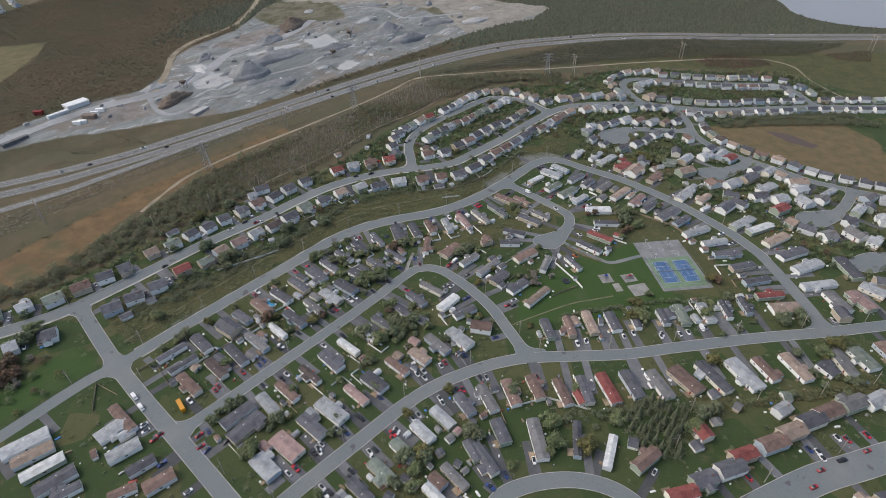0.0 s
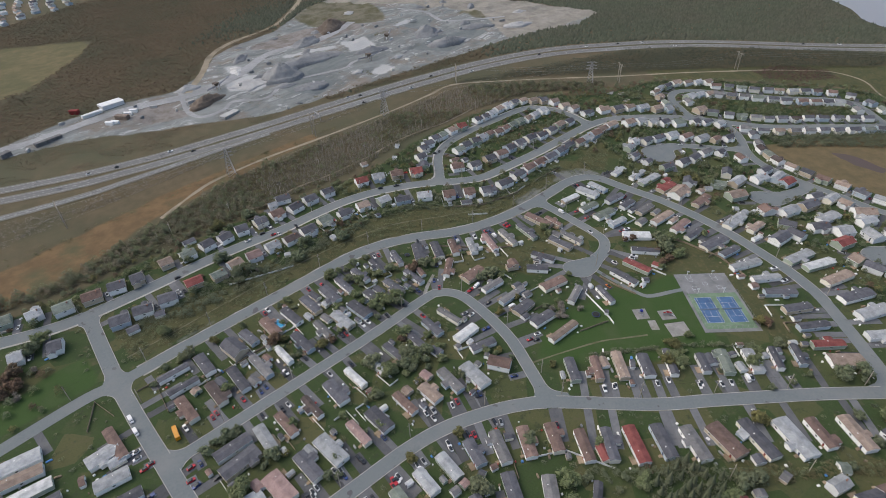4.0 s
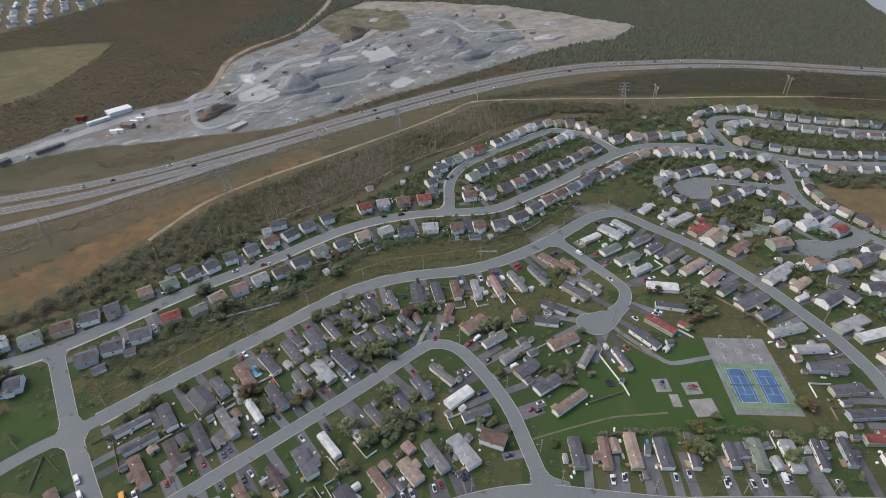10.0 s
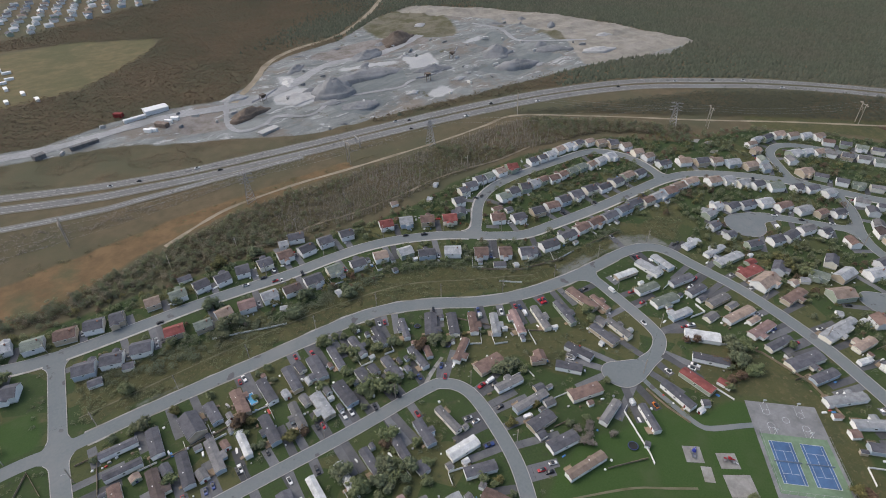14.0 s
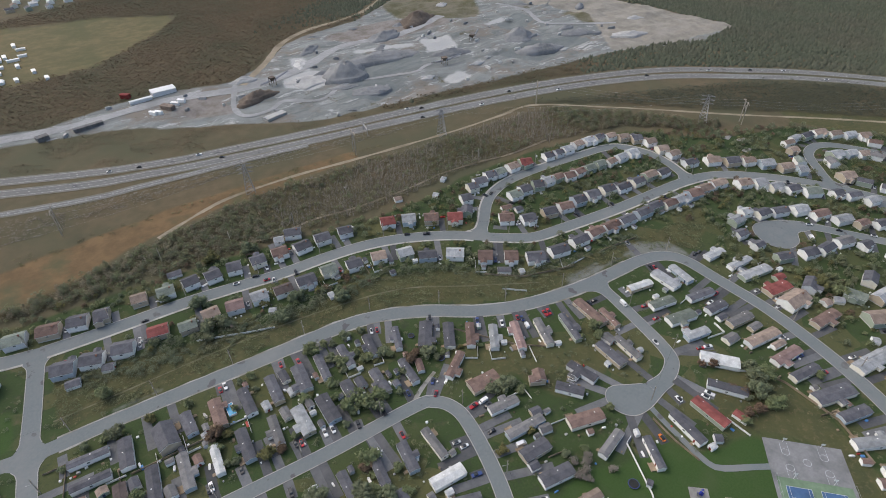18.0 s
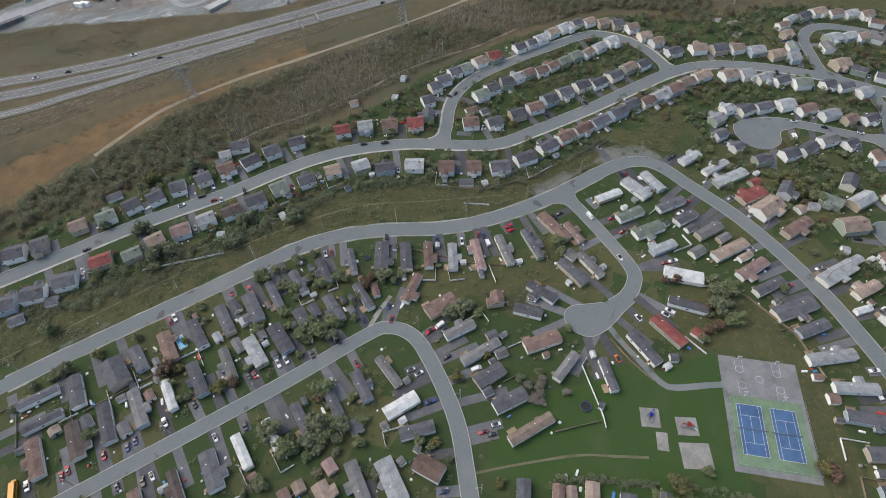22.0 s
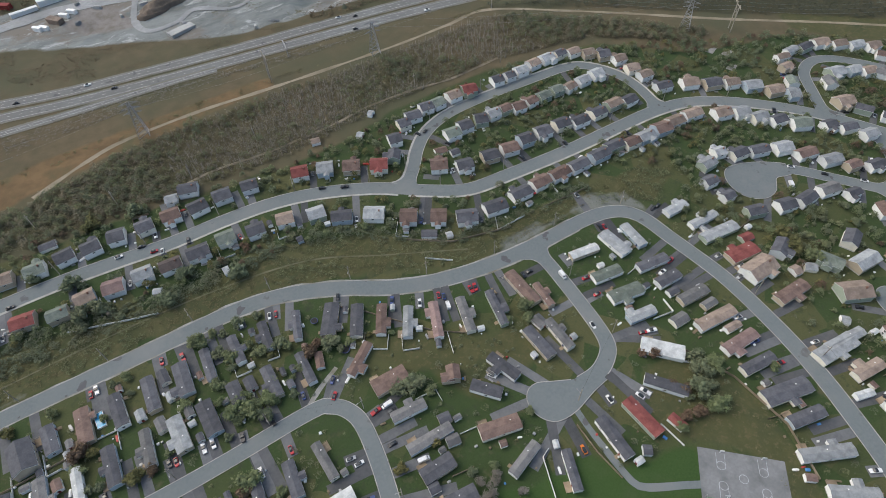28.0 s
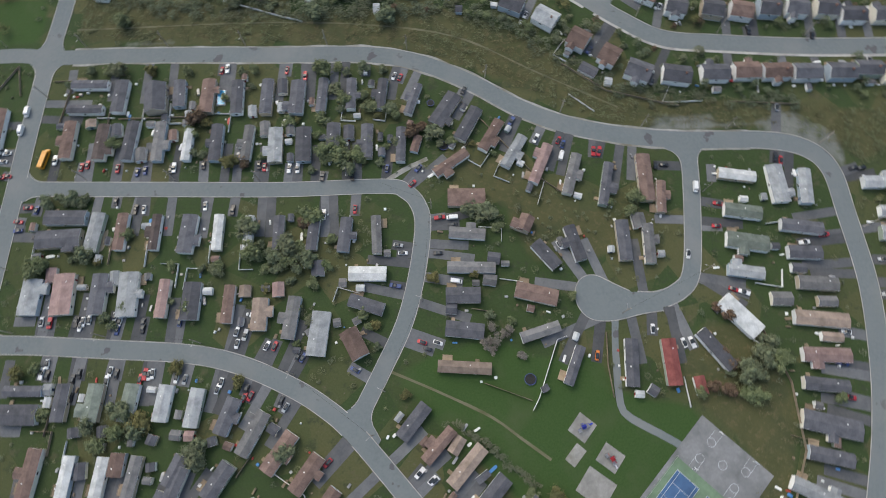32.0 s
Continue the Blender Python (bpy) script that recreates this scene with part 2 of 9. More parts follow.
# ---- roads: width and centre line
ROADS = {
    "upper_terrace_street": (8.8, [(-330, 180), (-268, 182), (-222, 185), (-200, 183), (-169, 183), (-124, 182), (-80, 180), (-36, 178), (-9, 172), (16, 160), (41, 144), (63, 134), (90, 127), (120, 123), (159, 121), (178, 116), (188, 105), (191, 84), (193, 49), (189, 14), (183, -13), (175, -37), (165, -62), (153, -83), (138, -100), (110, -127), (93, -141)]),
    "cross_street_north": (8.6, [(-194, 255), (-198, 220), (-202, 182)]),
    "cross_street": (8.6, [(-202, 184), (-204, 143), (-205, 109), (-206, 79), (-207, 55), (-208, 34), (-212, -20), (-216, -90), (-222, -200), (-230, -340)]),
    "hill_street": (9.4, [(-340, 308), (-260, 277), (-220, 261), (-194, 255), (-157, 252), (-112, 250), (-82, 247), (-51, 243), (-18, 242), (10, 239), (37, 231), (68, 215), (96, 193), (117, 180), (145, 176), (189, 172), (238, 170), (268, 168), (295, 161), (321, 143), (346, 116), (362, 90), (391, 37), (436, -10), (475, -53), (522, -116), (570, -180), (640, -280), (720, -420)]),
    "crescent_street": (7.8, [(84, 202), (98, 215), (110, 229), (124, 240), (145, 247), (175, 248), (214, 245), (249, 241), (264, 233), (275, 214), (277, 193), (272, 167)]),
    "north_loop_street": (7.8, [(358, 97), (374, 118), (392, 138), (414, 140), (436, 118), (474, 50), (514, -1), (510, -25), (478, -54)]),
    "bog_street": (7.8, [(370, 70), (354, 47), (329, 29), (314, 12), (305, -10), (300, -32), (296, -61), (292, -85), (293, -105), (297, -132), (303, -160), (310, -210), (312, -300)]),
    "east_court_street": (7.6, [(268, 86), (283, 86), (295, 78), (309, 60), (330, 31)]),
    "small_court_street": (7.4, [(255, -17), (279, -29), (299, -37)]),
    "lower_court_street": (8.0, [(295, -123), (280, -121.5), (258, -120), (240, -114), (228, -107)]),
    "south_street": (7.8, [(-208, 34), (-184, 33), (-147, 30), (-114, 27), (-92, 22), (-71, 13), (-54, 3), (-38, -11), (-4, -49.5), (23, -74), (63, -111), (93, -141), (122, -168), (170, -215), (225, -268)]),
    "loop_street": (7.2, [(-41, -8), (-28, 17), (-18, 38), (-12, 61), (-9, 83), (-11, 94), (-17, 101), (-27, 104), (-76, 104), (-131, 106), (-185, 108), (-205, 109)]),
    "court_street": (7.6, [(121, 123), (121, 104), (117, 73), (113, 55), (107, 48), (97, 44), (85, 44), (71, 43)]),
    "avenue": (14.0, [(-150, -95), (-100, -118), (-69, -133), (-41, -147), (-19, -159), (1, -173), (24, -189), (70, -225), (160, -290), (280, -370)]),
    "low_court_street": (8.0, [(-150, -42), (-131, -45), (-119, -47), (-104, -57), (-92, -71), (-86, -87), (-88, -103), (-96, -119)]),
    "highway_north": (10.8, [(-420, 572), (-230, 487), (-143, 451), (-105, 439), (-68, 430), (-20, 423), (53, 413), (139, 403), (234, 389), (332, 367), (426, 332), (499, 283), (566, 226), (673, 98), (800, -76), (890, -222), (980, -400)]),
    "highway_south": (10.8, [(-420, 545), (-230, 464), (-146, 431), (-108, 422), (-71, 414), (-5, 404), (43, 398), (130, 388), (224, 374), (323, 353), (416, 318), (488, 269), (554, 212), (661, 84), (787, -90), (876, -235), (964, -410)]),
    "avenue_west": (14.0, [(-220, -70), (-185, -81), (-149, -95.5)]),
    "low_court_west": (8.0, [(-214, -34), (-180, -40), (-149, -42)]),
    "hill_street_west": (9.4, [(-339, 307.5), (-480, 362), (-700, 450)]),
    "terrace_street_west": (8.8, [(-329, 180), (-480, 176), (-700, 170)]),
    "highway_ramp": (6.0, [(-420, 492), (-330, 458), (-230, 428), (-149, 408), (-112, 404), (-75, 401), (-45, 399), (0, 396), (30, 393)]),
}
FLARE = {"cross_street_north": (1, 1), "cross_street": (1, 0), "crescent_street": (1, 1), "north_loop_street": (1, 1), "bog_street": (1, 0), "upper_terrace_street": (0, 1), "south_street": (1, 0),
         "loop_street": (1, 1), "court_street": (1, 0), "east_court_street": (0, 1), "small_court_street": (0, 1), "lower_court_street": (1, 0)}
BULBS = [("court_street", 69, 45, 10.5), ("east_court_street", 266, 86, 15.0), ("small_court_street", 253, -16, 12.0), ("lower_court_street", 227, -106, 12.5), ("east_bulb", 190, -149, 15.0)]
BULB_RIMS = {  # the kerb line of each turning place
    "court_street": [(98, 39), (89, 38), (75, 35.3), (65, 36.5), (60, 42.5), (59.6, 50), (63, 55), (69, 56.2), (78, 51.5), (87, 47.2), (97, 46.6)],
    "east_court_street": [(291, 76), (287, 77), (280, 79), (271, 72.5), (260, 72.5), (252, 81), (252.5, 93), (259, 101), (268, 101), (282, 94.5), (295, 83.5)],
    "small_court_street": [(288, -39), (265, -33.5), (249, -28.5), (241.5, -18), (245, -6), (256, -4), (271, -21), (289, -30)],
    "lower_court_street": [(252, -123), (237, -121.5), (218, -113), (215, -102), (220, -93.5), (231, -95), (240, -104), (252, -116)],
    "east_bulb": [(177, -153), (174, -146), (176, -140.5), (182, -137.5), (194, -141.5), (204, -149), (209, -157), (200, -164), (187, -160)],
}
LINES = {n: smooth(p, 2.0) for n, (w, p) in ROADS.items()}
COARSE = {n: [tuple(q) for q in smooth(p, 14.0)] for n, (w, p) in ROADS.items()}


SEGMENTS = np.array([(ax, ay, bx - ax, by - ay, ROADS[n][0] / 2) for n, line in COARSE.items() for (ax, ay), (bx, by) in zip(line[:-1], line[1:])])


def gaps(x, y, segments):
    """The distances from one point to many segments, each given as start, way and half width."""
    ax, ay, dx, dy, half = segments.T
    u = np.minimum(1.0, np.maximum(0.0, ((x - ax) * dx + (y - ay) * dy) / (dx * dx + dy * dy + 1e-9)))
    return np.hypot(x - ax - u * dx, y - ay - u * dy) - half


def road_gap(x, y):
    """How far a point lies from the nearest road's edge."""
    return min(float(gaps(x, y, SEGMENTS).min()), *(math.hypot(x - cx, y - cy) - r for _, cx, cy, r in BULBS))


# ---- regions of the ground
QUARRY = [(-330, 610), (-170, 563), (-102, 580), (-60, 583), (8, 566), (61, 595), (101, 647), (134, 668), (222, 692), (333, 775), (424, 812), (520, 700), (605, 520), (625, 378), (542, 362), (479, 386), (364, 404), (285, 410), (155, 424), (60, 434), (-14, 471), (-67, 498), (-121, 527), (-177, 538), (-330, 575)]
STRIP = [(-190, 192), (-36, 184), (20, 166), (80, 137), (116, 130), (175, 127), (205, 108), (235, 122), (215, 136), (177, 140), (111, 146), (85, 154), (64, 170), (38, 190), (7, 202), (-71, 204), (-150, 222), (-188, 240)]
SUBURB = [(-330, 290), (-260, 292), (-194, 285), (-82, 280), (0, 268), (60, 262), (120, 272), (200, 272), (290, 252), (340, 200), (420, 175), (470, 130), (560, -10), (560, -120), (420, -320), (100, -330), (-330, -300)]
BOG = [(345, 25), (400, -5), (455, -60), (420, -120), (330, -160), (318, -110), (322, -40)]
FIELD = [(-420, 700), (-190, 690), (-110, 700), (-20, 800), (20, 870), (-80, 930), (-260, 960), (-420, 900)]
PARK = [(-24, 14), (-6, 24), (24, 28), (40, 20), (66, 22), (72, 4), (95, 0), (110, -8), (94, -30), (60, -60), (40, -48), (-8, -2)]
ROUGH = [(112, 32), (140, 30), (150, -5), (138, -42), (118, -72), (95, -95), (82, -90), (97, -70), (130, -30), (112, -5), (98, 5)]
HEATH = [(-420, 330), (-240, 345), (-150, 355), (-60, 362), (60, 358), (60, 345), (-60, 340), (-120, 330), (-200, 300), (-260, 300), (-420, 320)]
LAKE = [(2600, 900), (1500, 420), (1060, 200), (919, 93), (868, 67), (838, 33), (826, -9), (830, -47), (850, -90), (920, -170), (1200, -300), (2600, -500)]


def axis(lo, hi, fine, end):
    a = list(np.arange(lo, hi + 0.1, fine))
    left, right, s = [a[0]], [a[-1]], fine
    while right[-1] < end:
        s *= 1.16
        right.append(right[-1] + s)
    s = fine
    while left[-1] > -end:
        s *= 1.16
        left.append(left[-1] - s)
    return np.array(left[:0:-1] + a + right[1:])


GX, GY = axis(-330, 640, 4.0, 3600), axis(-230, 780, 4.0, 3600)
XX, YY = np.meshgrid(GX, GY)
fx, fy = XX.ravel(), YY.ravel()


def soft_edge(mask, times=2):
    g = mask.reshape(XX.shape).astype(float)
    for _ in range(times):
        p = np.pad(g, 1, mode="edge")
        g = (p[1:-1, 1:-1] * 2 + p[:-2, 1:-1] + p[2:, 1:-1] + p[1:-1, :-2] + p[1:-1, 2:]) / 6
    return g.ravel()


rock, strip, suburb = soft_edge(inside(fx, fy, QUARRY), 3), soft_edge(inside(fx, fy, STRIP)), soft_edge(inside(fx, fy, SUBURB), 3)
bog, field, park, rough_grass = (soft_edge(inside(fx, fy, p)) for p in (BOG, FIELD, PARK, ROUGH))
green_corner = soft_edge(inside(fx, fy, [(-209, 194), (-330, 190), (-330, 206), (-250, 216), (-210, 222)]), 2)
park = np.maximum(park, green_corner)
heath = soft_edge(inside(fx, fy, HEATH), 3)
gravel = soft_edge(inside(fx, fy, [(96, 128), (112, 139), (150, 131), (176, 136), (196, 122), (196, 104), (182, 116), (158, 126), (120, 127)]), 1)
gravel = np.maximum(0.75 * gravel, 0.8 * soft_edge(np.hypot((fx + 150) / 14, (fy - 190) / 4) < 1, 1))
sand = soft_edge(inside(fx, fy, [(420, 400), (660, 360), (640, 520), (530, 700), (430, 830), (380, 800), (470, 640), (500, 520)]), 3)
hz = land(fx, fy)
TRACKS = [[(69, 476), (84, 476), (116, 495), (152, 489), (193, 480), (216, 488), (262, 490)], [(432, 646), (443, 592), (423, 533), (444, 507), (500, 470)], [(14, 560), (-3, 507), (2, 481), (26, 481), (45, 492), (69, 476)]]
dust = soft_edge(inside(fx, fy, [(55, 525), (62, 545), (88, 550), (112, 538), (107, 505), (77, 500)]) | inside(fx, fy, [(247, 562), (290, 558), (275, 512), (236, 516)]) | inside(fx, fy, [(160, 578), (206, 566), (238, 556), (236, 546), (200, 556), (158, 566)])
                 | inside(fx, fy, [(88, 597), (106, 588), (99, 552), (82, 555)]) | inside(fx, fy, [(212, 452), (240, 460), (246, 436), (210, 432)]) | inside(fx, fy, [(350, 566), (394, 586), (396, 574), (352, 560)]), 3)
slate = soft_edge(inside(fx, fy, [(104, 488), (129, 500), (162, 482), (158, 454), (130, 442), (102, 460)]) | inside(fx, fy, [(360, 540), (372, 566), (428, 592), (428, 552), (386, 526)]) | inside(fx, fy, [(118, 545), (168, 545), (228, 530), (214, 494), (165, 486), (116, 506)])
                  | inside(fx, fy, [(300, 470), (360, 480), (420, 470), (430, 440), (330, 430)]), 2)
knoll = soft_edge(inside(fx, fy, [(285, 740), (374, 806), (440, 758), (412, 667), (374, 604), (336, 616), (312, 650), (275, 660)]) | inside(fx, fy, [(480, 560), (520, 520), (540, 440), (500, 430), (470, 500)]), 10)
brown_rock = soft_edge(inside(fx, fy, [(150, 645), (220, 664), (271, 655), (320, 690), (330, 610), (277, 598), (232, 588), (170, 612)]) | inside(fx, fy, [(-60, 530), (-20, 560), (-8, 520), (0, 490), (-40, 505)]), 7)
haul = near_line(fx, fy, [[(-330, 590), (-170, 555), (-60, 560), (20, 545), (90, 560), (160, 600), (240, 600), (330, 640)], [(20, 552), (62, 600), (101, 655), (150, 690), (240, 720), (330, 800)]] + TRACKS)
pits = np.zeros(len(fx))
for i in np.nonzero(rock > 0.02)[0]:
    n = noise.fractal((fx[i] * 0.012 + 0.4 * math.sin(fy[i] * 0.02), fy[i] * 0.021, 2.0), 0.7, 2.2, 5)
    pits[i] = 4.5 * (math.floor(n * 5) / 5 + 0.2 * ease(0.6, 1.0, n * 5 - math.floor(n * 5))) + 0.7 * noise.noise((fx[i] * 0.09, fy[i] * 0.09, 5.0))
pits *= rock * ease(15, 42, haul)
hz = hz + pits
ny, nx = XX.shape
idx = np.arange(nx * ny).reshape(ny, nx)
quads = np.stack([idx[:-1, :-1], idx[:-1, 1:], idx[1:, 1:], idx[1:, :-1]], -1).reshape(-1, 4)
gm = bpy.data.meshes.new("ground")
gm.vertices.add(nx * ny)
gm.vertices.foreach_set("co", np.stack([fx, fy, hz], 1).ravel())
gm.loops.add(quads.size)
gm.loops.foreach_set("vertex_index", quads.ravel())
gm.polygons.add(len(quads))
gm.polygons.foreach_set("loop_start", np.arange(0, quads.size, 4))
gm.polygons.foreach_set("use_smooth", np.ones(len(quads), bool))
gm.update(calc_edges=True)
for key, v in (("rock", rock), ("wild", np.maximum(np.maximum(np.maximum(strip, rough_grass), soft_edge(inside(fx, fy, [(440, 200), (520, 130), (585, 80), (640, 10), (760, -150), (620, -300), (545, -130), (565, -10), (500, 100), (430, 175)]), 4)), soft_edge(inside(fx, fy, [(18, 122), (34, 110), (62, 90), (86, 84), (82, 68), (60, 62), (40, 66), (30, 92), (12, 112)])))), ("suburb", suburb), ("bog", np.maximum(bog, 0.3 * rough_grass)), ("field", field), ("park", park), ("heath", heath), ("gravel", gravel), ("sand", sand), ("dust", dust), ("slate", slate), ("knoll", knoll), ("brown_rock", brown_rock)):
    gm.attributes.new(key, "FLOAT", "POINT").data.foreach_set("value", v.astype(np.float32))
GROUND, nt, b = nodes_of("ground_cover", 0.95)
pos = place_of(nt)


def weight(key):
    n = nt.nodes.new("ShaderNodeAttribute")
    n.attribute_name = key
    return n.outputs["Fac"]


def jag(value, scale=0.08, amount=0.5):
    """A region's edge, broken up by noise."""
    a = nt.nodes.new("ShaderNodeMath")
    a.operation = "ADD"
    nt.links.new(value, a.inputs[0])
    nt.links.new(spread(nt, noise_node(nt, scale, 5, 0.6, pos), 0.5 - 0.5 / amount, 0.5 + 0.5 / amount), a.inputs[1])
    return spread(nt, a.outputs[0], 0.85, 1.15)


fine = spread(nt, noise_node(nt, 1.1, 6, 0.7, pos), 0.3, 0.7)
mid = spread(nt, noise_node(nt, 0.09, 5, 0.6, pos), 0.35, 0.65)
wide = spread(nt, noise_node(nt, 0.012, 4, 0.55, pos), 0.38, 0.62)
lots = nt.nodes.new("ShaderNodeTexVoronoi")
lots.inputs["Scale"].default_value = 0.05
lot_warp = nt.nodes.new("ShaderNodeTexNoise")
lot_warp.inputs["Scale"].default_value, lot_warp.inputs["Detail"].default_value = 0.25, 6.0
nt.links.new(pos, lot_warp.inputs["Vector"])
lot_place = nt.nodes.new("ShaderNodeMixRGB")
lot_place.blend_type, lot_place.inputs[0].default_value = "ADD", 4.0
nt.links.new(pos, lot_place.inputs[1])
nt.links.new(lot_warp.outputs["Color"], lot_place.inputs[2])
nt.links.new(lot_place.outputs[0], lots.inputs["Vector"])
lawn = mixed(nt, fine, (0.031, 0.052, 0.018), (0.046, 0.070, 0.026))
lawn = mixed(nt, spread(nt, lots.outputs["Color"], 0.45, 0.8), lawn, mixed(nt, fine, (0.068, 0.073, 0.030), (0.090, 0.090, 0.042)))
lawn = mixed(nt, spread(nt, noise_node(nt, 0.2, 6, 0.7, pos), 0.54, 0.68), lawn, (0.038, 0.050, 0.026))
lawn = mixed(nt, spread(nt, noise_node(nt, 0.13, 6, 0.68, pos), 0.57, 0.74), lawn, (0.092, 0.082, 0.048))
lawn = mixed(nt, spread(nt, noise_node(nt, 0.31, 5, 0.7, pos), 0.64, 0.72), lawn, (0.125, 0.108, 0.082))
park_grass = mixed(nt, fine, (0.032, 0.064, 0.016), (0.046, 0.082, 0.025))
park_grass = mixed(nt, spread(nt, noise_node(nt, 0.05, 4, 0.6, pos), 0.5, 0.8), park_grass, (0.060, 0.082, 0.034))
wild = mixed(nt, mid, (0.058, 0.062, 0.024), (0.098, 0.090, 0.040))
wild = mixed(nt, fine, wild, (0.064, 0.070, 0.032))
wild = mixed(nt, spread(nt, noise_node(nt, 0.06, 5, 0.6, pos), 0.48, 0.66), wild, (0.050, 0.060, 0.028))
wild = mixed(nt, spread(nt, noise_node(nt, 0.35, 5, 0.7, pos), 0.52, 0.7), wild, (0.112, 0.098, 0.052))
woods = mixed(nt, mid, (0.090, 0.076, 0.045), (0.125, 0.098, 0.06))
woods = mixed(nt, wide, woods, (0.078, 0.078, 0.046))
heather = mixed(nt, mid, (0.118, 0.080, 0.042), (0.175, 0.116, 0.060))
heather = mixed(nt, spread(nt, noise_node(nt, 0.03, 5, 0.6, pos), 0.5, 0.65), heather, (0.09, 0.085, 0.045))
meadow = mixed(nt, mid, (0.108, 0.096, 0.048), (0.15, 0.122, 0.062))
meadow = mixed(nt, spread(nt, noise_node(nt, 0.02, 6, 0.65, pos), 0.42, 0.6), meadow, (0.088, 0.088, 0.042))
streak = nt.nodes.new("ShaderNodeMapping")
streak.inputs["Scale"].default_value = (0.008, 0.03, 0.02)
streak.inputs["Rotation"].default_value = (0, 0, radians(25))
nt.links.new(pos, streak.inputs["Vector"])
warp = nt.nodes.new("ShaderNodeTexNoise")
warp.inputs["Scale"].default_value, warp.inputs["Detail"].default_value = 0.02, 5.0
nt.links.new(pos, warp.inputs["Vector"])
bent = nt.nodes.new("ShaderNodeMixRGB")
bent.blend_type, bent.inputs[0].default_value = "ADD", 0.9
nt.links.new(streak.outputs[0], bent.inputs[1])
nt.links.new(warp.outputs["Color"], bent.inputs[2])
stone = mixed(nt, spread(nt, noise_node(nt, 2.2, 10, 0.68, bent.outputs[0]), 0.4, 0.62), (0.135, 0.147, 0.145), (0.222, 0.238, 0.234))
stone = mixed(nt, spread(nt, noise_node(nt, 0.018, 8, 0.7, pos), 0.5, 0.62), stone, (0.175, 0.158, 0.138))
stone = mixed(nt, spread(nt, noise_node(nt, 4.0, 9, 0.72, bent.outputs[0]), 0.55, 0.64), stone, (0.36, 0.37, 0.37))
stone = mixed(nt, spread(nt, noise_node(nt, 0.03, 8, 0.75, pos), 0.6, 0.66), stone, (0.10, 0.094, 0.064))
col = mixed(nt, jag(weight("suburb"), 0.06), woods, lawn)
col = mixed(nt, jag(weight("heath"), 0.03, 0.7), col, heather)
col = mixed(nt, jag(weight("wild"), 0.09), col, wild)
col = mixed(nt, jag(weight("park"), 0.2, 0.3), col, park_grass)
col = mixed(nt, jag(weight("bog"), 0.05), col, mixed(nt, mid, (0.10, 0.085, 0.045), (0.15, 0.112, 0.06)))
col = mixed(nt, jag(weight("field"), 0.03), col, meadow)
col = mixed(nt, jag(weight("gravel"), 0.12, 0.8), col, mixed(nt, fine, (0.125, 0.135, 0.115), (0.19, 0.195, 0.18)))
stone = mixed(nt, jag(weight("slate"), 0.04, 0.5), stone, mixed(nt, spread(nt, noise_node(nt, 3.0, 9, 0.7, bent.outputs[0]), 0.35, 0.65), (0.122, 0.138, 0.138), (0.180, 0.198, 0.198)))
stone = mixed(nt, jag(weight("brown_rock"), 0.04, 0.7), stone, mixed(nt, spread(nt, noise_node(nt, 0.06, 7, 0.7, pos), 0.4, 0.6), (0.15, 0.135, 0.118), (0.225, 0.21, 0.20)))
stone = mixed(nt, jag(weight("knoll"), 0.03, 0.95), stone, mixed(nt, spread(nt, noise_node(nt, 0.035, 7, 0.7, pos), 0.4, 0.6), (0.085, 0.085, 0.046), (0.155, 0.14, 0.105)))
stone = mixed(nt, jag(weight("dust"), 0.05, 0.9), stone, mixed(nt, fine, (0.31, 0.318, 0.318), (0.42, 0.428, 0.428)))
stone = mixed(nt, jag(weight("sand"), 0.02, 0.7), stone, mixed(nt, spread(nt, noise_node(nt, 0.05, 7, 0.7, pos), 0.35, 0.65), (0.185, 0.175, 0.150), (0.30, 0.28, 0.245)))
col = mixed(nt, jag(weight("rock"), 0.03, 0.7), col, stone)
nt.links.new(col, b.inputs["Base Color"])
bump(nt, b, noise_node(nt, 0.8, 7, 0.7, pos), 0.7, 0.25)
gm.materials.append(GROUND)
ground = tagged(new("ground", gm), "lawns, rough grass, heath and bare quarry stone", "ground", kind="structure")

water, nt, b = nodes_of("lake_water", 0.3)
# the overcast sky's reflection is put into the pale base colour
b.inputs["Base Color"].default_value = (0.24, 0.235, 0.25, 1)
b.inputs["Specular IOR Level"].default_value = 0.8
bump(nt, b, noise_node(nt, 0.25, 4, 0.6, place_of(nt)), 0.25, 0.2)
shore = [tuple(p) for p in smooth(LAKE, 20.0)]
tagged(new("water", mesh_of("water", [(x, y, 8.7) for x, y in shore], [list(range(len(shore)))], water)), "grey lake beyond the woods", "lake", kind="structure")


# ---- ribbons laid on the ground
def ribbon(line, left, right, lift, rise=0.0):
    """Vertices and faces of a band beside a line; rise: its upstand above the lift, with side faces."""
    nn = normals(line)
    left, right = np.broadcast_to(left, len(line)), np.broadcast_to(right, len(line))
    a, c = line + nn * left[:, None], line + nn * right[:, None]
    va = [(x, y, high(x, y) + lift + rise) for x, y in a]
    vc = [(x, y, high(x, y) + lift + rise) for x, y in c]
    n = len(line)
    verts = va + vc
    faces = [(i, n + i, n + i + 1, i + 1) for i in range(n - 1)]
    if rise:
        verts += [(x, y, z - rise) for x, y, z in va] + [(x, y, z - rise) for x, y, z in vc]
        faces += [(i, i + 1, 2 * n + i + 1, 2 * n + i) for i in range(n - 1)] + [(n + i, 3 * n + i, 3 * n + i + 1, n + i + 1) for i in range(n - 1)]
    return verts, faces


WALKS = {"hill_street": -1, "crescent_street": 1}  # the side that has a footway


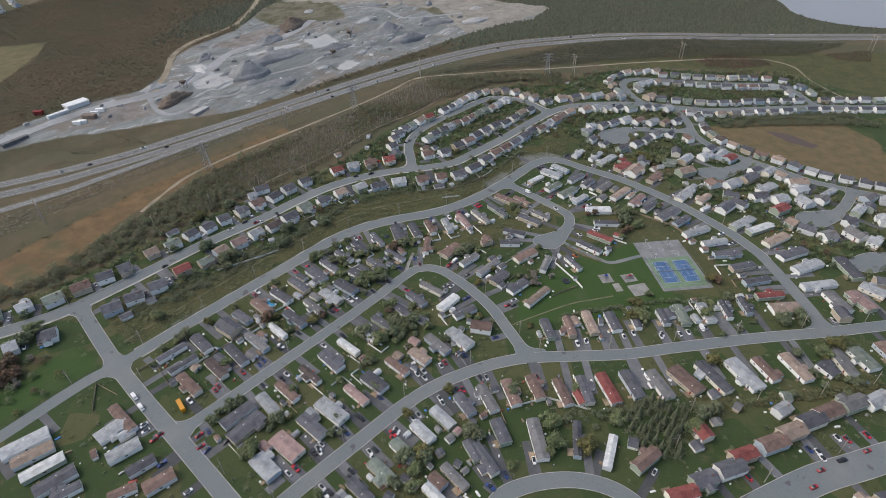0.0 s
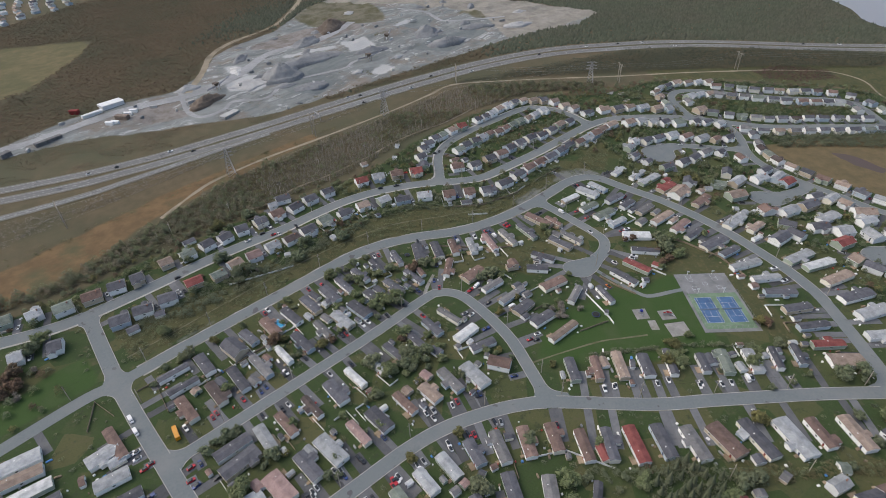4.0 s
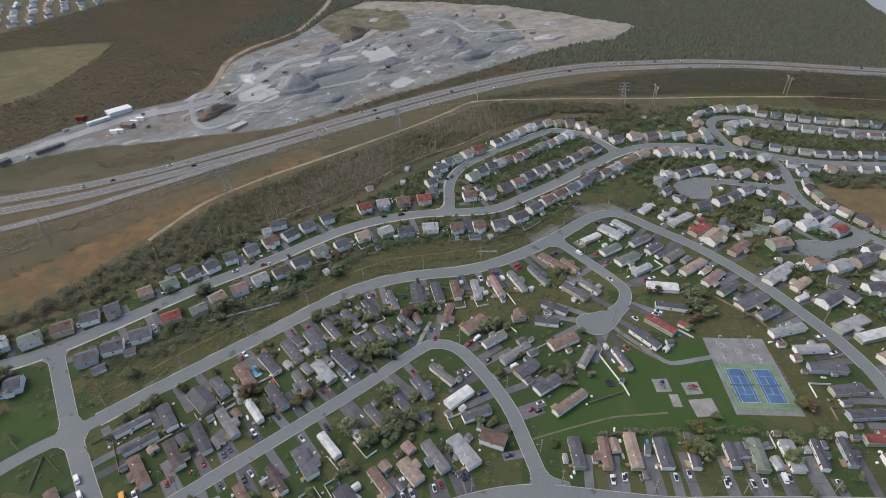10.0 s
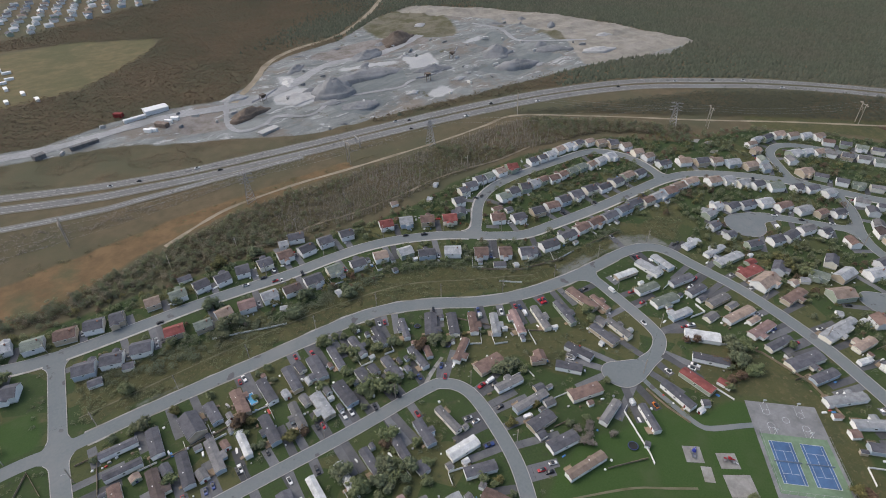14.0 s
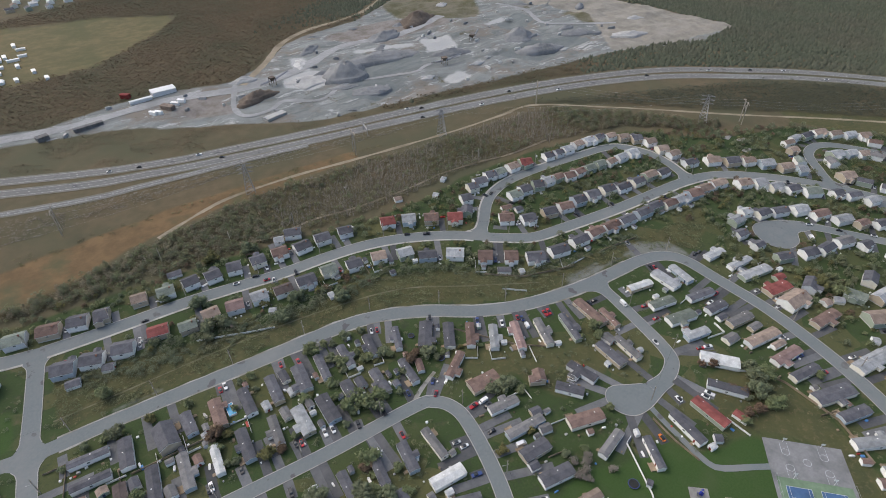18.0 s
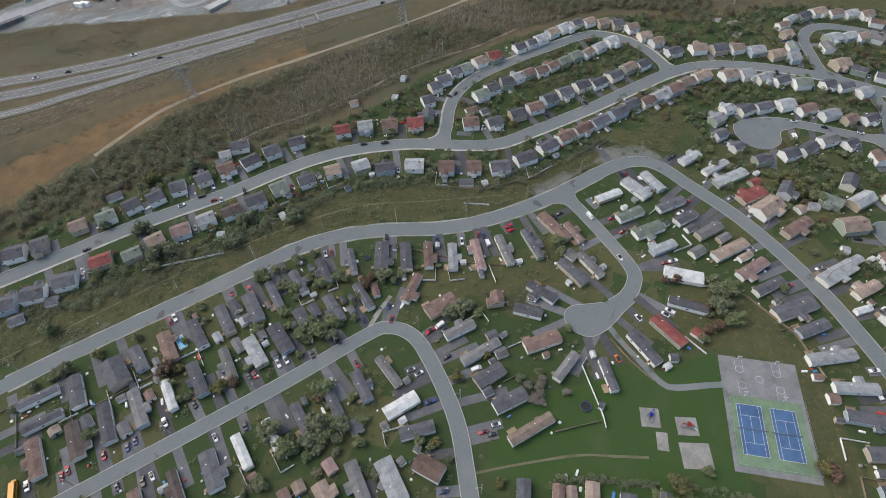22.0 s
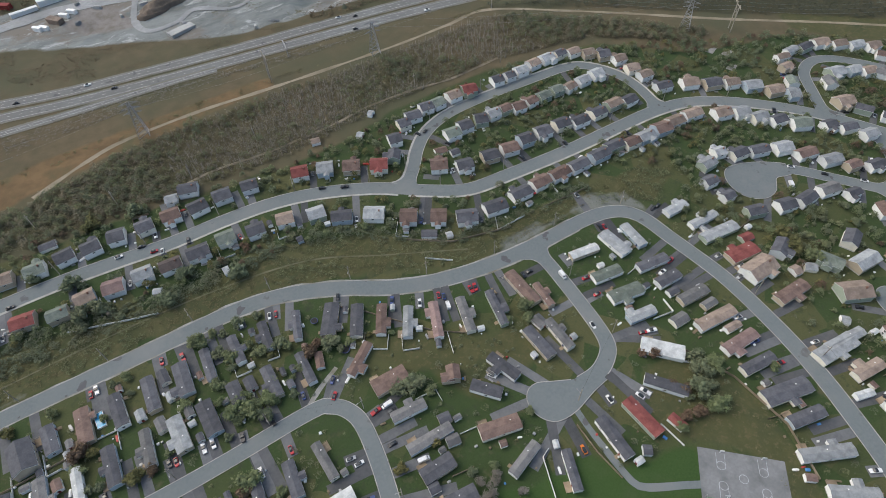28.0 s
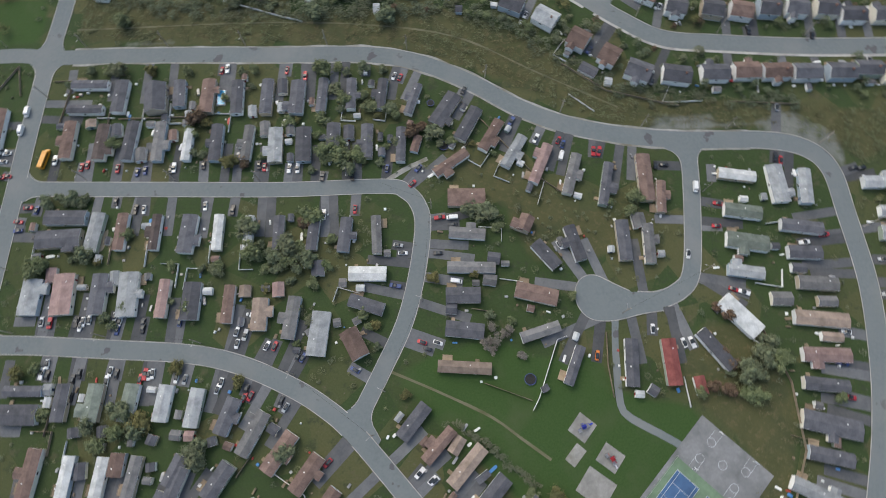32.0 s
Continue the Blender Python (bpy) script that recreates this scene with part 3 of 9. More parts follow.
def half_width(name):
    """Half the street's width along its line, flaring into rounded corners where it meets another street."""
    line, (width, _) = LINES[name], ROADS[name]
    run = np.concatenate([[0], np.cumsum(np.hypot(*np.diff(line, axis=0).T))])
    half = np.full(len(line), width / 2)
    for at_end, on in enumerate(FLARE.get(name, (0, 0))):
        if on:
            d = np.clip(((run[-1] - run) if at_end else run) - 3.6, 0, 9.0)
            half = half + 9.0 - np.sqrt(81.0 - (9.0 - d) ** 2)
    return half


for k, (name, (width, pts)) in enumerate(ROADS.items()):
    line = LINES[name]
    half = half_width(name)
    v, f = ribbon(line, half, -half, 0.10 + 0.012 * k)
    words = "wide highway asphalt with painted lane lines" if "highway" in name else "grey asphalt street between lawns and kerbs"
    road = tagged(new("road", mesh_of("road", v, f, HIGHWAY if "highway" in name else ASPHALT)), words, "road", kind="structure")
    top = 0.10 + 0.012 * k
    if "highway" in name:
        for off in (-width / 2 + 1.4, width / 2 - 1.4):
            v, f = ribbon(line, off + 0.14, off - 0.14, top + 0.03)
            part("edge_line", mesh_of("edge_line", v, f, LINE), road, "white painted edge line")
        v, f = [], []
        for i in range(0, len(line) - 2, 4):
            for off in (0.0,):
                vv, ff = ribbon(line[i:i + 2], off + 0.14, off - 0.14, top + 0.03)
                f += [tuple(q + len(v) for q in face) for face in ff]
                v += vv
        tagged(part("lane_dash", mesh_of("lane_dash", v, f, LINE), road, "white dashed lane line"), kind="stuff")
        for side in (1, -1):
            v, f = ribbon(line, side * (width / 2 + 1.6), side * width / 2, top - 0.02) if side > 0 else ribbon(line, -width / 2, -width / 2 - 1.6, top - 0.02)
            part("shoulder", mesh_of("shoulder", v, f, SHOULDER), road, "grey-brown gravel shoulder")
        continue
    nn = normals(line)
    if name == "upper_terrace_street":
        west = np.nonzero((line[:, 0] < 152) & (line[:, 0] > -190) & (line[:, 1] > 100))[0]
        for side in (1, -1):
            out = half[west] + 0.9 + 0.7 * np.array([noise.noise((x * 0.09, y * 0.09, 3.0 + side)) for x, y in line[west]])
            a, c = side * out, side * (half[west] - 0.3)
            v, f = ribbon(line[west], np.maximum(a, c), np.minimum(a, c), 0.085)
            part("verge", mesh_of("verge", v, f, GRAVEL), road, "pale dusty gravel verge")
    for side in (1, -1):
        edge = line + nn * (side * (half + 0.15))[:, None]
        free = np.ones(len(edge), bool)
        for other, oline in COARSE.items():
            if other != name:
                free &= near_line(edge[:, 0], edge[:, 1], [oline]) > ROADS[other][0] / 2 + 0.6
        for rim in BULB_RIMS.values():
            free &= ~inside(edge[:, 0], edge[:, 1], rim)
        if name == "upper_terrace_street":
            free &= edge[:, 0] > 150
        run = []
        for i in range(len(edge) + 1):
            if i < len(edge) and free[i]:
                run.append(i)
            else:
                if len(run) > 3:
                    a, c = side * half[run], side * (half[run] + 0.35)
                    v, f = ribbon(line[run], np.maximum(a, c), np.minimum(a, c), 0.08, 0.16)
                    part("kerb", mesh_of("kerb", v, f, KERB), road, "pale concrete kerb")
                    if side == WALKS.get(name) and len(run) > 12:
                        a, c = side * (half[run] + 0.35), side * (half[run] + 1.4)
                        v, f = ribbon(line[run], np.maximum(a, c), np.minimum(a, c), 0.06, 0.16)
                        tagged(new("pavement", mesh_of("pavement", v, f, CONCRETE)), "pale concrete footway beside the street", "footway", kind="structure")
                run = []

for k, (name, cx, cy, r) in enumerate(BULBS):
    rim = BULB_RIMS[name]
    ring = [tuple(p) for p in smooth(rim + rim[:1], 1.6)[:-1]]
    if sum(a[0] * b[1] - b[0] * a[1] for a, b in zip(ring, ring[1:] + ring[:1])) < 0:
        ring.reverse()
    v = [(x, y, high(x, y) + 0.32 + 0.01 * k) for x, y in ring]
    road = tagged(new("turning_circle", mesh_of("turning_circle", v, [list(range(len(ring)))], ASPHALT)), "round grey asphalt turning circle at the street end", "road", kind="structure")
    ring = np.array(ring + ring[:1])
    keep = [i for i in range(len(ring)) if min(float(near_line(np.array(ring[i][0]), np.array(ring[i][1]), [l])) - ROADS[n][0] / 2 for n, l in COARSE.items()) > 0.3]
    run = []
    for i in range(len(ring) + 1):
        if i in keep:
            run.append(ring[i])
        elif run:
            if len(run) > 2:
                v, f = ribbon(np.array(run), 0.0, -0.35, 0.24, 0.16)
                part("kerb", mesh_of("kerb", v, f, KERB), road, "pale concrete kerb")
            run = []

DUST = surface("pale_stone_dust", (0.25, 0.257, 0.262), (0.34, 0.347, 0.352), scale=0.3, big=0.03, third=(0.205, 0.212, 0.216))
WORN = surface("worn_grass", (0.125, 0.12, 0.075), (0.17, 0.16, 0.11), scale=0.4, big=0.1, third=(0.095, 0.095, 0.05))


def band(name, pts, width, mat, label, lift=0.12, wobble=0.5):
    line = smooth(pts, 4.0)
    nn = normals(line)
    w = width / 2 * (1 + wobble * np.array([noise.noise((x * 0.07, y * 0.07, 1.7)) for x, y in line]))
    a, c = line + nn * w[:, None], line - nn * w[:, None]
    v = [(x, y, high(x, y) + lift) for x, y in a] + [(x, y, high(x, y) + lift) for x, y in c]
    n = len(line)
    return tagged(new(name, mesh_of(name, v, [(i, n + i, n + i + 1, i + 1) for i in range(n - 1)], mat)), label, "path", kind="structure")


band("dirt_track", [(-112, 328), (-93, 336), (-75, 343), (-51, 349), (0, 350), (50, 346), (100, 343), (160, 341), (210, 343), (253, 343), (312, 296), (393, 222), (470, 160), (551, 90)], 3.2, DIRT, "pale dirt track along the power lines")
band("footpath", [(-24, 16), (-4, 7), (18, -4), (30, -13), (42, -22)], 1.2, WORN, "pale worn footpath across the park lawn", 0.14, 0.3)
band("lane", [(76, 37), (74.6, 26), (73.9, 15), (73.4, 3), (74.5, -4), (81, -9), (89, -13.5), (98, -19)], 3.3, ASPHALT, "worn grey asphalt lane to the sports court", 0.15, 0.15)
band("footpath", [(-30, 104), (-18, 112), (-6, 118)], 2.4, GRAVEL, "grey gravel path between two lots", 0.15, 0.3)
band("quarry_road", [(-330, 590), (-170, 555), (-60, 560), (20, 545), (90, 560), (160, 600), (240, 600), (330, 640)], 14.0, DUST, "pale gravel haul road through the quarry", 0.35, 0.3)
band("quarry_track", [(20, 552), (62, 600), (101, 655), (150, 690), (240, 720), (330, 800), (420, 900)], 8.0, DIRT, "pale dirt track up to the quarry rim", 0.35, 0.3)
for track, width in zip(TRACKS, (4.5, 7.0, 6.0)):
    band("quarry_track", track, width, DUST, "white dusty track between the stockpiles", 0.4, 0.4)
band("heath_path", [(-66, 292), (-43, 284), (-24, 286), (-6, 287), (28, 283), (74, 283), (104, 286), (139, 284), (172, 279), (215, 280)], 2.0, DIRT, "trodden dirt path behind the gardens", 0.15, 0.4)
band("grass_path", [(-190, 200), (-100, 200), (-40, 196), (10, 186), (50, 164), (90, 142)], 0.9, WORN, "faint trodden path through rough grass", 0.13, 0.5)


# ---- houses
def box(x0, x1, y0, y1, z0, z1):
    v = [(x, y, z) for z in (z0, z1) for x, y in ((x0, y0), (x1, y0), (x1, y1), (x0, y1))]
    return v, [(3, 2, 1, 0), (4, 5, 6, 7), (0, 1, 5, 4), (1, 2, 6, 5), (2, 3, 7, 6), (3, 0, 4, 7)]


def join(*solids):
    v, f = [], []
    for vv, ff in solids:
        f += [tuple(i + len(v) for i in face) for face in ff]
        v += list(vv)
    return v, f


def gabled(l, w, z0, z1, rise):
    """Walls with gable ends; the ridge runs along x."""
    a, c = l / 2, w / 2
    v = [(-a, -c, z0), (a, -c, z0), (a, c, z0), (-a, c, z0), (-a, -c, z1), (a, -c, z1), (a, c, z1), (-a, c, z1), (-a, 0, z1 + rise), (a, 0, z1 + rise)]
    return v, [(0, 1, 5, 4), (2, 3, 7, 6), (1, 2, 6, 9, 5), (3, 0, 4, 8, 7), (3, 2, 1, 0), (4, 5, 9, 8), (6, 7, 8, 9)]


def pitched(l, w, z, rise, over=0.4, thick=0.22):
    """A roof slab of two slopes with eaves and verges."""
    a, c = l / 2 + over, w / 2 + over
    d = rise * over / (w / 2)
    up = [(-a, -c, z - d), (-a, 0, z + rise), (-a, c, z - d), (a, -c, z - d), (a, 0, z + rise), (a, c, z - d)]
    v = [(x, y, q + thick) for x, y, q in up] + up
    f = [(0, 3, 4, 1), (1, 4, 5, 2), (6, 7, 10, 9), (7, 8, 11, 10), (0, 1, 7, 6), (1, 2, 8, 7), (3, 9, 10, 4), (4, 10, 11, 5), (0, 6, 9, 3), (2, 5, 11, 8)]
    return v, f


WINDOW = mesh_of("window", *join(box(-0.7, 0.7, -0.05, 0.04, -0.55, 0.55), box(-0.6, -0.03, 0.04, 0.06, -0.45, 0.45), box(0.03, 0.6, 0.04, 0.06, -0.45, 0.45)), [TRIM, GLASS], [0] * 6 + [1] * 12)
DOOR = [mesh_of("door", *join(box(-0.48, 0.48, -0.03, 0.05, 0, 2.05), box(-0.25, 0.25, 0.05, 0.06, 1.2, 1.8)), [d, GLASS], [0] * 6 + [1] * 6) for d in DOORS]
STEPS = mesh_of("steps", *join(box(-0.8, 0.8, 0, 1.5, 0, 0.55), box(-0.8, 0.8, 1.5, 1.8, 0, 0.36), box(-0.8, 0.8, 1.8, 2.1, 0, 0.18)), WOOD)
DECK = mesh_of("deck", *join(box(-2.2, 2.2, 0, 2.8, 0.4, 0.55), *[box(x - 0.06, x + 0.06, y - 0.06, y + 0.06, 0, 1.45) for x in (-2.1, 0, 2.1) for y in (0.2, 2.7)],
                               box(-2.2, 2.2, 2.66, 2.74, 1.38, 1.46), box(-2.2, -2.1, 0, 2.7, 1.38, 1.46), box(-2.2, 2.2, 2.68, 2.72, 0.9, 0.96)), WOOD)
VENT = mesh_of("roof_vent", *join(box(-0.16, 0.16, -0.16, 0.16, -0.3, 0.35), box(-0.24, 0.24, -0.24, 0.24, 0.35, 0.45)), TRIM)
CHIMNEY = mesh_of("chimney", *join(box(-0.4, 0.4, -0.3, 0.3, -1.2, 0.9), box(-0.48, 0.48, -0.38, 0.38, 0.9, 1.02), box(-0.15, 0.15, -0.15, 0.15, 1.02, 1.25)),
                  surface("chimney_brick", (0.25, 0.13, 0.10), (0.32, 0.18, 0.14), scale=5))
HOMES = []  # x, y, half length, half width, heading, kind


def fits(x, y, r):
    return all(math.hypot(x - h[0], y - h[1]) > r + 0.5 * (h[2] + h[3]) for h in HOMES)


def house(kind, roof, x, y, rot, l, w, rnd, parts=2):
    """kind m: a mobile home; h: a house of one and a half storeys; s: a garden shed. parts: how much detail it gets."""
    colour, wall = WALLS[rnd.randrange(len(WALLS))]
    if road_gap(x, y) < w / 2 - 0.6:
        return None
    z0 = min(high(x + dx, y + dy) for dx in (-l / 3, l / 3) for dy in (-l / 3, l / 3))
    if parts == 0:
        ob = new("house", mesh_of("house", *join(gabled(l, w, -1.5, 4.3, 0.24 * w), pitched(l, w, 4.3, 0.24 * w)), [wall, ROOF[roof], TRIM], [0] * 7 + [1] * 4 + [2] * 6))
        ob.matrix_basis = pose(x, y, z0, 0, 0, rot)
        return tagged(ob, f"distant {colour} house with a {ROOF_WORDS[roof]} roof among trees", "house", "distant houses")
    base = new({"m": "mobile_home", "h": "house", "s": "garden_shed"}[kind])
    base.matrix_basis = pose(x, y, z0, 0, 0, rot)
    word = ROOF_WORDS[roof]
    top, rise = {"m": (3.0, 0.75), "h": (4.3, 0.24 * w), "s": (2.0, 0.22 * w)}[kind]
    low = {"m": 0.55, "h": 0.7, "s": 0.0}[kind]
    shell, cover = gabled(l, w, low, top, rise), pitched(l, w, top, rise, {"m": 0.2, "h": 0.32, "s": 0.15}[kind])
    solids, slabs = [shell], [cover]
    wing = kind != "s" and rnd.random() < (0.5 if kind == "m" else 0.4) and roof != "w"
    if wing:
        # a cross-gabled wing or porch on one long side
        wl, wd, at, out = rnd.uniform(3.0, 5.0), rnd.uniform(2.0, 3.2), rnd.uniform(-0.28, 0.28) * l, rnd.choice((1, -1))
        wr, wt = min(rise * 0.8, wl * 0.22), top - 0.25
        turn = pose(at, out * (w / 2 + wd / 2 - w * 0.25), 0, 0, 0, 90)
        for made, into in ((gabled(wd + w * 0.5, wl, low, wt, wr), solids), (pitched(wd + w * 0.5, wl, wt, wr, 0.3), slabs)):
            into.append(([tuple(turn @ Vector(p)) for p in made[0]], made[1]))
    if kind == "h":
        solids.append(box(-l / 2 + 0.05, l / 2 - 0.05, -w / 2 + 0.05, w / 2 - 0.05, -1.5, low))
    part("body", mesh_of("body", *join(*solids), [wall, SKIRT], [0] * (7 * (1 + wing)) + [1] * (6 if kind == "h" else 0)), base)
    part("roof", mesh_of("roof", *join(*slabs), [ROOF[roof], TRIM], ([0] * 4 + [1] * 6) * (1 + wing)), base, word + " roof")
    HOMES.append((x, y, l / 2, w / 2, radians(rot), kind))
    if kind == "s":
        part("door", DOOR[rnd.randrange(3)], base, "", pose(l / 2, 0, 0.02, 0, 0, -90) @ Matrix.Diagonal((1.2, 1, 0.85, 1)))
        tagged(base, f"small {colour} garden shed with a {word} roof", "shed", "garden sheds")
        return base
    if kind == "m":
        part("skirting", mesh_of("skirting", *box(-l / 2 + 0.06, l / 2 - 0.06, -w / 2 + 0.06, w / 2 - 0.06, -1.5, low), SKIRT), base, "grey skirting panels")
    if parts > 1:
        levels = [1.9] if kind == "m" else [1.6, 3.4]
        n = 2 if l < 14 else 3
        for side in (1, -1):
            n = n if side == 1 else 1
            for lev in levels if side == 1 else levels[-1:]:
                for i in range(n if lev == levels[-1] else 2):
                    u = (-0.5 + (i + 0.5) / n) * l + rnd.uniform(-0.5, 0.5)
                    if side == 1 and i == 0 and lev == levels[0]:
                        part("door", DOOR[rnd.randrange(3)], base, "", pose(u, w / 2, low, 0, 0, 0))
                        continue
                    part("window", WINDOW, base, "", pose(u, side * w / 2, lev, 0, 0, 0 if side > 0 else 180))
        if kind == "m":
            part("window", WINDOW, base, "", pose(l / 2, 0, levels[-1], 0, 0, -90))
        n = 2 if l < 14 else 3
        u = (-0.5 + 0.5 / n) * l
        if rnd.random() < 0.4:
            part("deck", DECK, base, "weathered wooden deck with a railing", pose(u, w / 2, 0, 0, 0, 0))
        else:
            part("steps", STEPS, base, "wooden door steps", pose(u, w / 2, 0, 0, 0, 0))
        if kind == "m":
            part("roof_vent", VENT, base, "white roof vent", pose(l * rnd.uniform(-0.3, 0.3), w * 0.18, top + rise * 0.7))
        if kind == "h" and rnd.random() < 0.45:
            part("chimney", CHIMNEY, base, "brick chimney", pose(l * 0.28, -w * 0.1, top + rise * 0.9))
    what = "long mobile home" if kind == "m" else "raised bungalow"
    tagged(base, f"{what}, {colour} siding, {word} roof, on a lawn", "mobile home" if kind == "m" else "house", "homes along the streets")
    return base


def place(block, rows):
    rnd = random.Random(block + str(rows[0][1]))
    for kind, x, y, rot, l, w in rows:
        if kind[0] == "h":
            l, w = 0.84 * l, 0.94 * w
        house(kind[0], kind[1], x, y, rot, l, w, rnd, 2 if x < 300 else 1)


place("north_terrace", [
    ("mk", -176.0, 164.2, -2, 18.1, 4.6), ("mk", -176.4, 149.9, -2, 17.5, 4.5), ("mk", -160.0, 156.8, 87, 18.3, 6.4),
    ("hk", -141.4, 154.8, -85, 18.9, 10.6), ("mk", -130.1, 157.3, -87, 15.1, 5.7), ("mb", -115.8, 155.5, 88, 18.9, 6.3),
    ("mk", -100.8, 154.3, -89, 18.9, 5.7), ("mk", -85.9, 154.1, 88, 19.5, 5.7), ("sk", -78.4, 160.1, -87, 8.3, 4.6),
    ("mk", -70.6, 153.2, 87, 18.8, 6.9), ("sl", -92.9, 146.5, -86, 5.8, 3.9), ("sl", -78.6, 148.0, -87, 4.9, 3.4),
    ("sl", -125.0, 146.0, -84, 3.2, 2.8), ("mb", -182.2, 133.0, 89, 20.1, 5.7), ("st", -172.7, 142.1, -81, 4.2, 5.0),
])
place("north_terrace", [
    ("md", -165.6, 131.3, 88, 19.1, 5.7), ("sk", -159.5, 138.0, -82, 6.4, 5.0), ("mk", -151.6, 131.5, 86, 21.0, 5.7),
    ("sg", -145.8, 124.1, -83, 7.1, 4.9), ("mg", -137.4, 130.6, 89, 21.0, 5.1), ("sb", -131.2, 134.2, -84, 5.7, 3.9),
    ("mw", -123.2, 128.4, 88, 16.9, 4.0), ("mk", -109.2, 129.0, 89, 19.7, 5.6), ("mg", -93.8, 128.4, 86, 18.5, 4.5),
    ("sg", -86.0, 136.2, -86, 7.9, 4.5), ("ml", -80.1, 126.7, -89, 18.4, 6.6), ("sg", -73.4, 135.3, -87, 5.7, 3.9),
    ("mk", -58.0, 154.0, 86, 18.8, 4.6), ("mk", -43.4, 154.1, 89, 17.4, 4.6), ("mk", -28.2, 153.4, 83, 17.3, 4.6),
])
place("north_terrace", [
    ("mk", -12.3, 150.0, 71, 17.5, 4.0), ("mk", 3.5, 143.5, 57, 19.6, 7.6), ("mk", 14.7, 135.0, 61, 19.4, 6.3),
    ("mb", 25.6, 128.4, 59, 18.1, 5.1), ("ml", 36.2, 119.3, 58, 18.4, 5.0), ("mp", 48.7, 112.2, 66, 21.6, 4.9),
    ("mg", 63.2, 106.2, 72, 21.5, 4.8), ("mk", 78.9, 100.4, 76, 22.1, 4.2), ("mb", 98.0, 103.1, 89, 24.0, 6.5),
    ("mb", 104.2, 92.9, 83, 15.9, 4.0), ("mk", -66.4, 126.5, -89, 18.4, 7.2), ("sk", -44.4, 132.7, -89, 7.5, 5.0),
    ("mk", -51.9, 129.4, 89, 16.1, 6.1), ("mk", -35.3, 127.3, 89, 17.9, 5.5), ("sk", -28.2, 121.4, 90, 4.0, 3.3),
])
place("north_terrace", [
    ("mk", -18.7, 124.8, 88, 18.4, 4.4), ("sb", -11.3, 125.3, 74, 8.9, 3.9), ("mb", 5.4, 114.2, 35, 19.1, 4.6),
])
place("loop_block", [
    ("mb", 12.0, 95.7, -2, 17.4, 8.6), ("mk", -176.5, 92.1, -2, 19.1, 6.8), ("mk", -178.1, 81.7, 2, 20.2, 8.4),
    ("sl", -172.8, 84.1, 1, 9.0, 3.4), ("ml", -161.9, 84.4, 84, 18.9, 6.0), ("mb", -149.6, 84.2, 88, 17.8, 4.8),
    ("md", -133.5, 83.4, 88, 17.2, 4.0), ("mk", -118.4, 82.1, 85, 18.6, 6.9), ("mw", -104.3, 82.3, 89, 17.2, 4.2),
    ("mw", -90.1, 81.5, 88, 16.6, 4.0), ("mk", -76.0, 81.0, 89, 16.6, 4.7), ("mk", -60.0, 80.1, 85, 15.8, 4.7),
    ("mk", -45.2, 79.1, 84, 16.6, 5.3), ("mg", -30.5, 78.6, -88, 18.3, 4.2), ("ml", -186.0, 54.3, 88, 16.3, 8.3),
])
place("loop_block", [
    ("mp", -171.7, 55.2, -89, 18.7, 9.0), ("sp", -178.8, 64.4, -84, 6.7, 4.6), ("mk", -155.7, 54.7, 89, 18.6, 6.7),
    ("ml", -142.4, 54.2, -89, 20.2, 8.2), ("sl", -149.8, 62.0, -86, 6.6, 4.1), ("mp", -126.4, 51.7, 87, 17.3, 4.6),
    ("mk", -113.6, 50.1, 88, 16.9, 7.6), ("mb", -96.8, 48.1, 87, 17.1, 4.6), ("mt", -82.5, 43.0, 88, 14.4, 6.6),
    ("st", -89.9, 54.0, 89, 5.2, 5.1), ("sp", -74.9, 54.2, -87, 6.5, 5.1), ("mg", -68.2, 41.0, 82, 19.0, 5.6),
    ("ml", -55.9, 33.5, 83, 19.4, 8.0), ("hb", -39.9, 28.4, -63, 15.3, 8.1), ("mw", -34.6, 60.0, -2, 16.9, 6.3),
])
place("loop_block", [
    ("mk", -35.0, 45.7, -19, 16.0, 5.5), ("sk", -57.4, 63.5, -88, 7.0, 5.7), ("sg", -45.9, 56.4, -2, 3.1, 3.7),
    ("sg", -48.1, 38.2, 8, 3.0, 3.6), ("sg", -60.3, 34.5, -58, 2.5, 2.9),
])
place("south_row", [
    ("mk", -181.3, 13.2, -2, 16.2, 4.2), ("sl", -171.5, 13.6, -2, 3.6, 4.7), ("mk", -164.6, 7.9, 87, 15.4, 5.4),
    ("mn", -150.8, 7.4, 85, 15.5, 6.4), ("mn", -135.6, 6.9, 83, 15.5, 5.9), ("ml", -121.0, 6.2, 83, 15.0, 5.9),
    ("ml", -107.6, 3.9, 82, 15.9, 5.8), ("mk", -93.3, -0.0, 70, 15.5, 5.9), ("mg", -82.1, -7.3, 62, 18.9, 5.8),
    ("mb", -70.6, -15.3, 55, 18.0, 6.2), ("mb", -59.0, -23.9, 54, 16.8, 6.0), ("mk", -181.8, 3.5, -2, 16.0, 8.2),
    ("mb", -172.6, -19.8, 83, 19.2, 5.8), ("mw", -157.6, -21.7, 85, 16.3, 4.7), ("sk", -152.5, -19.7, -85, 6.5, 4.6),
])
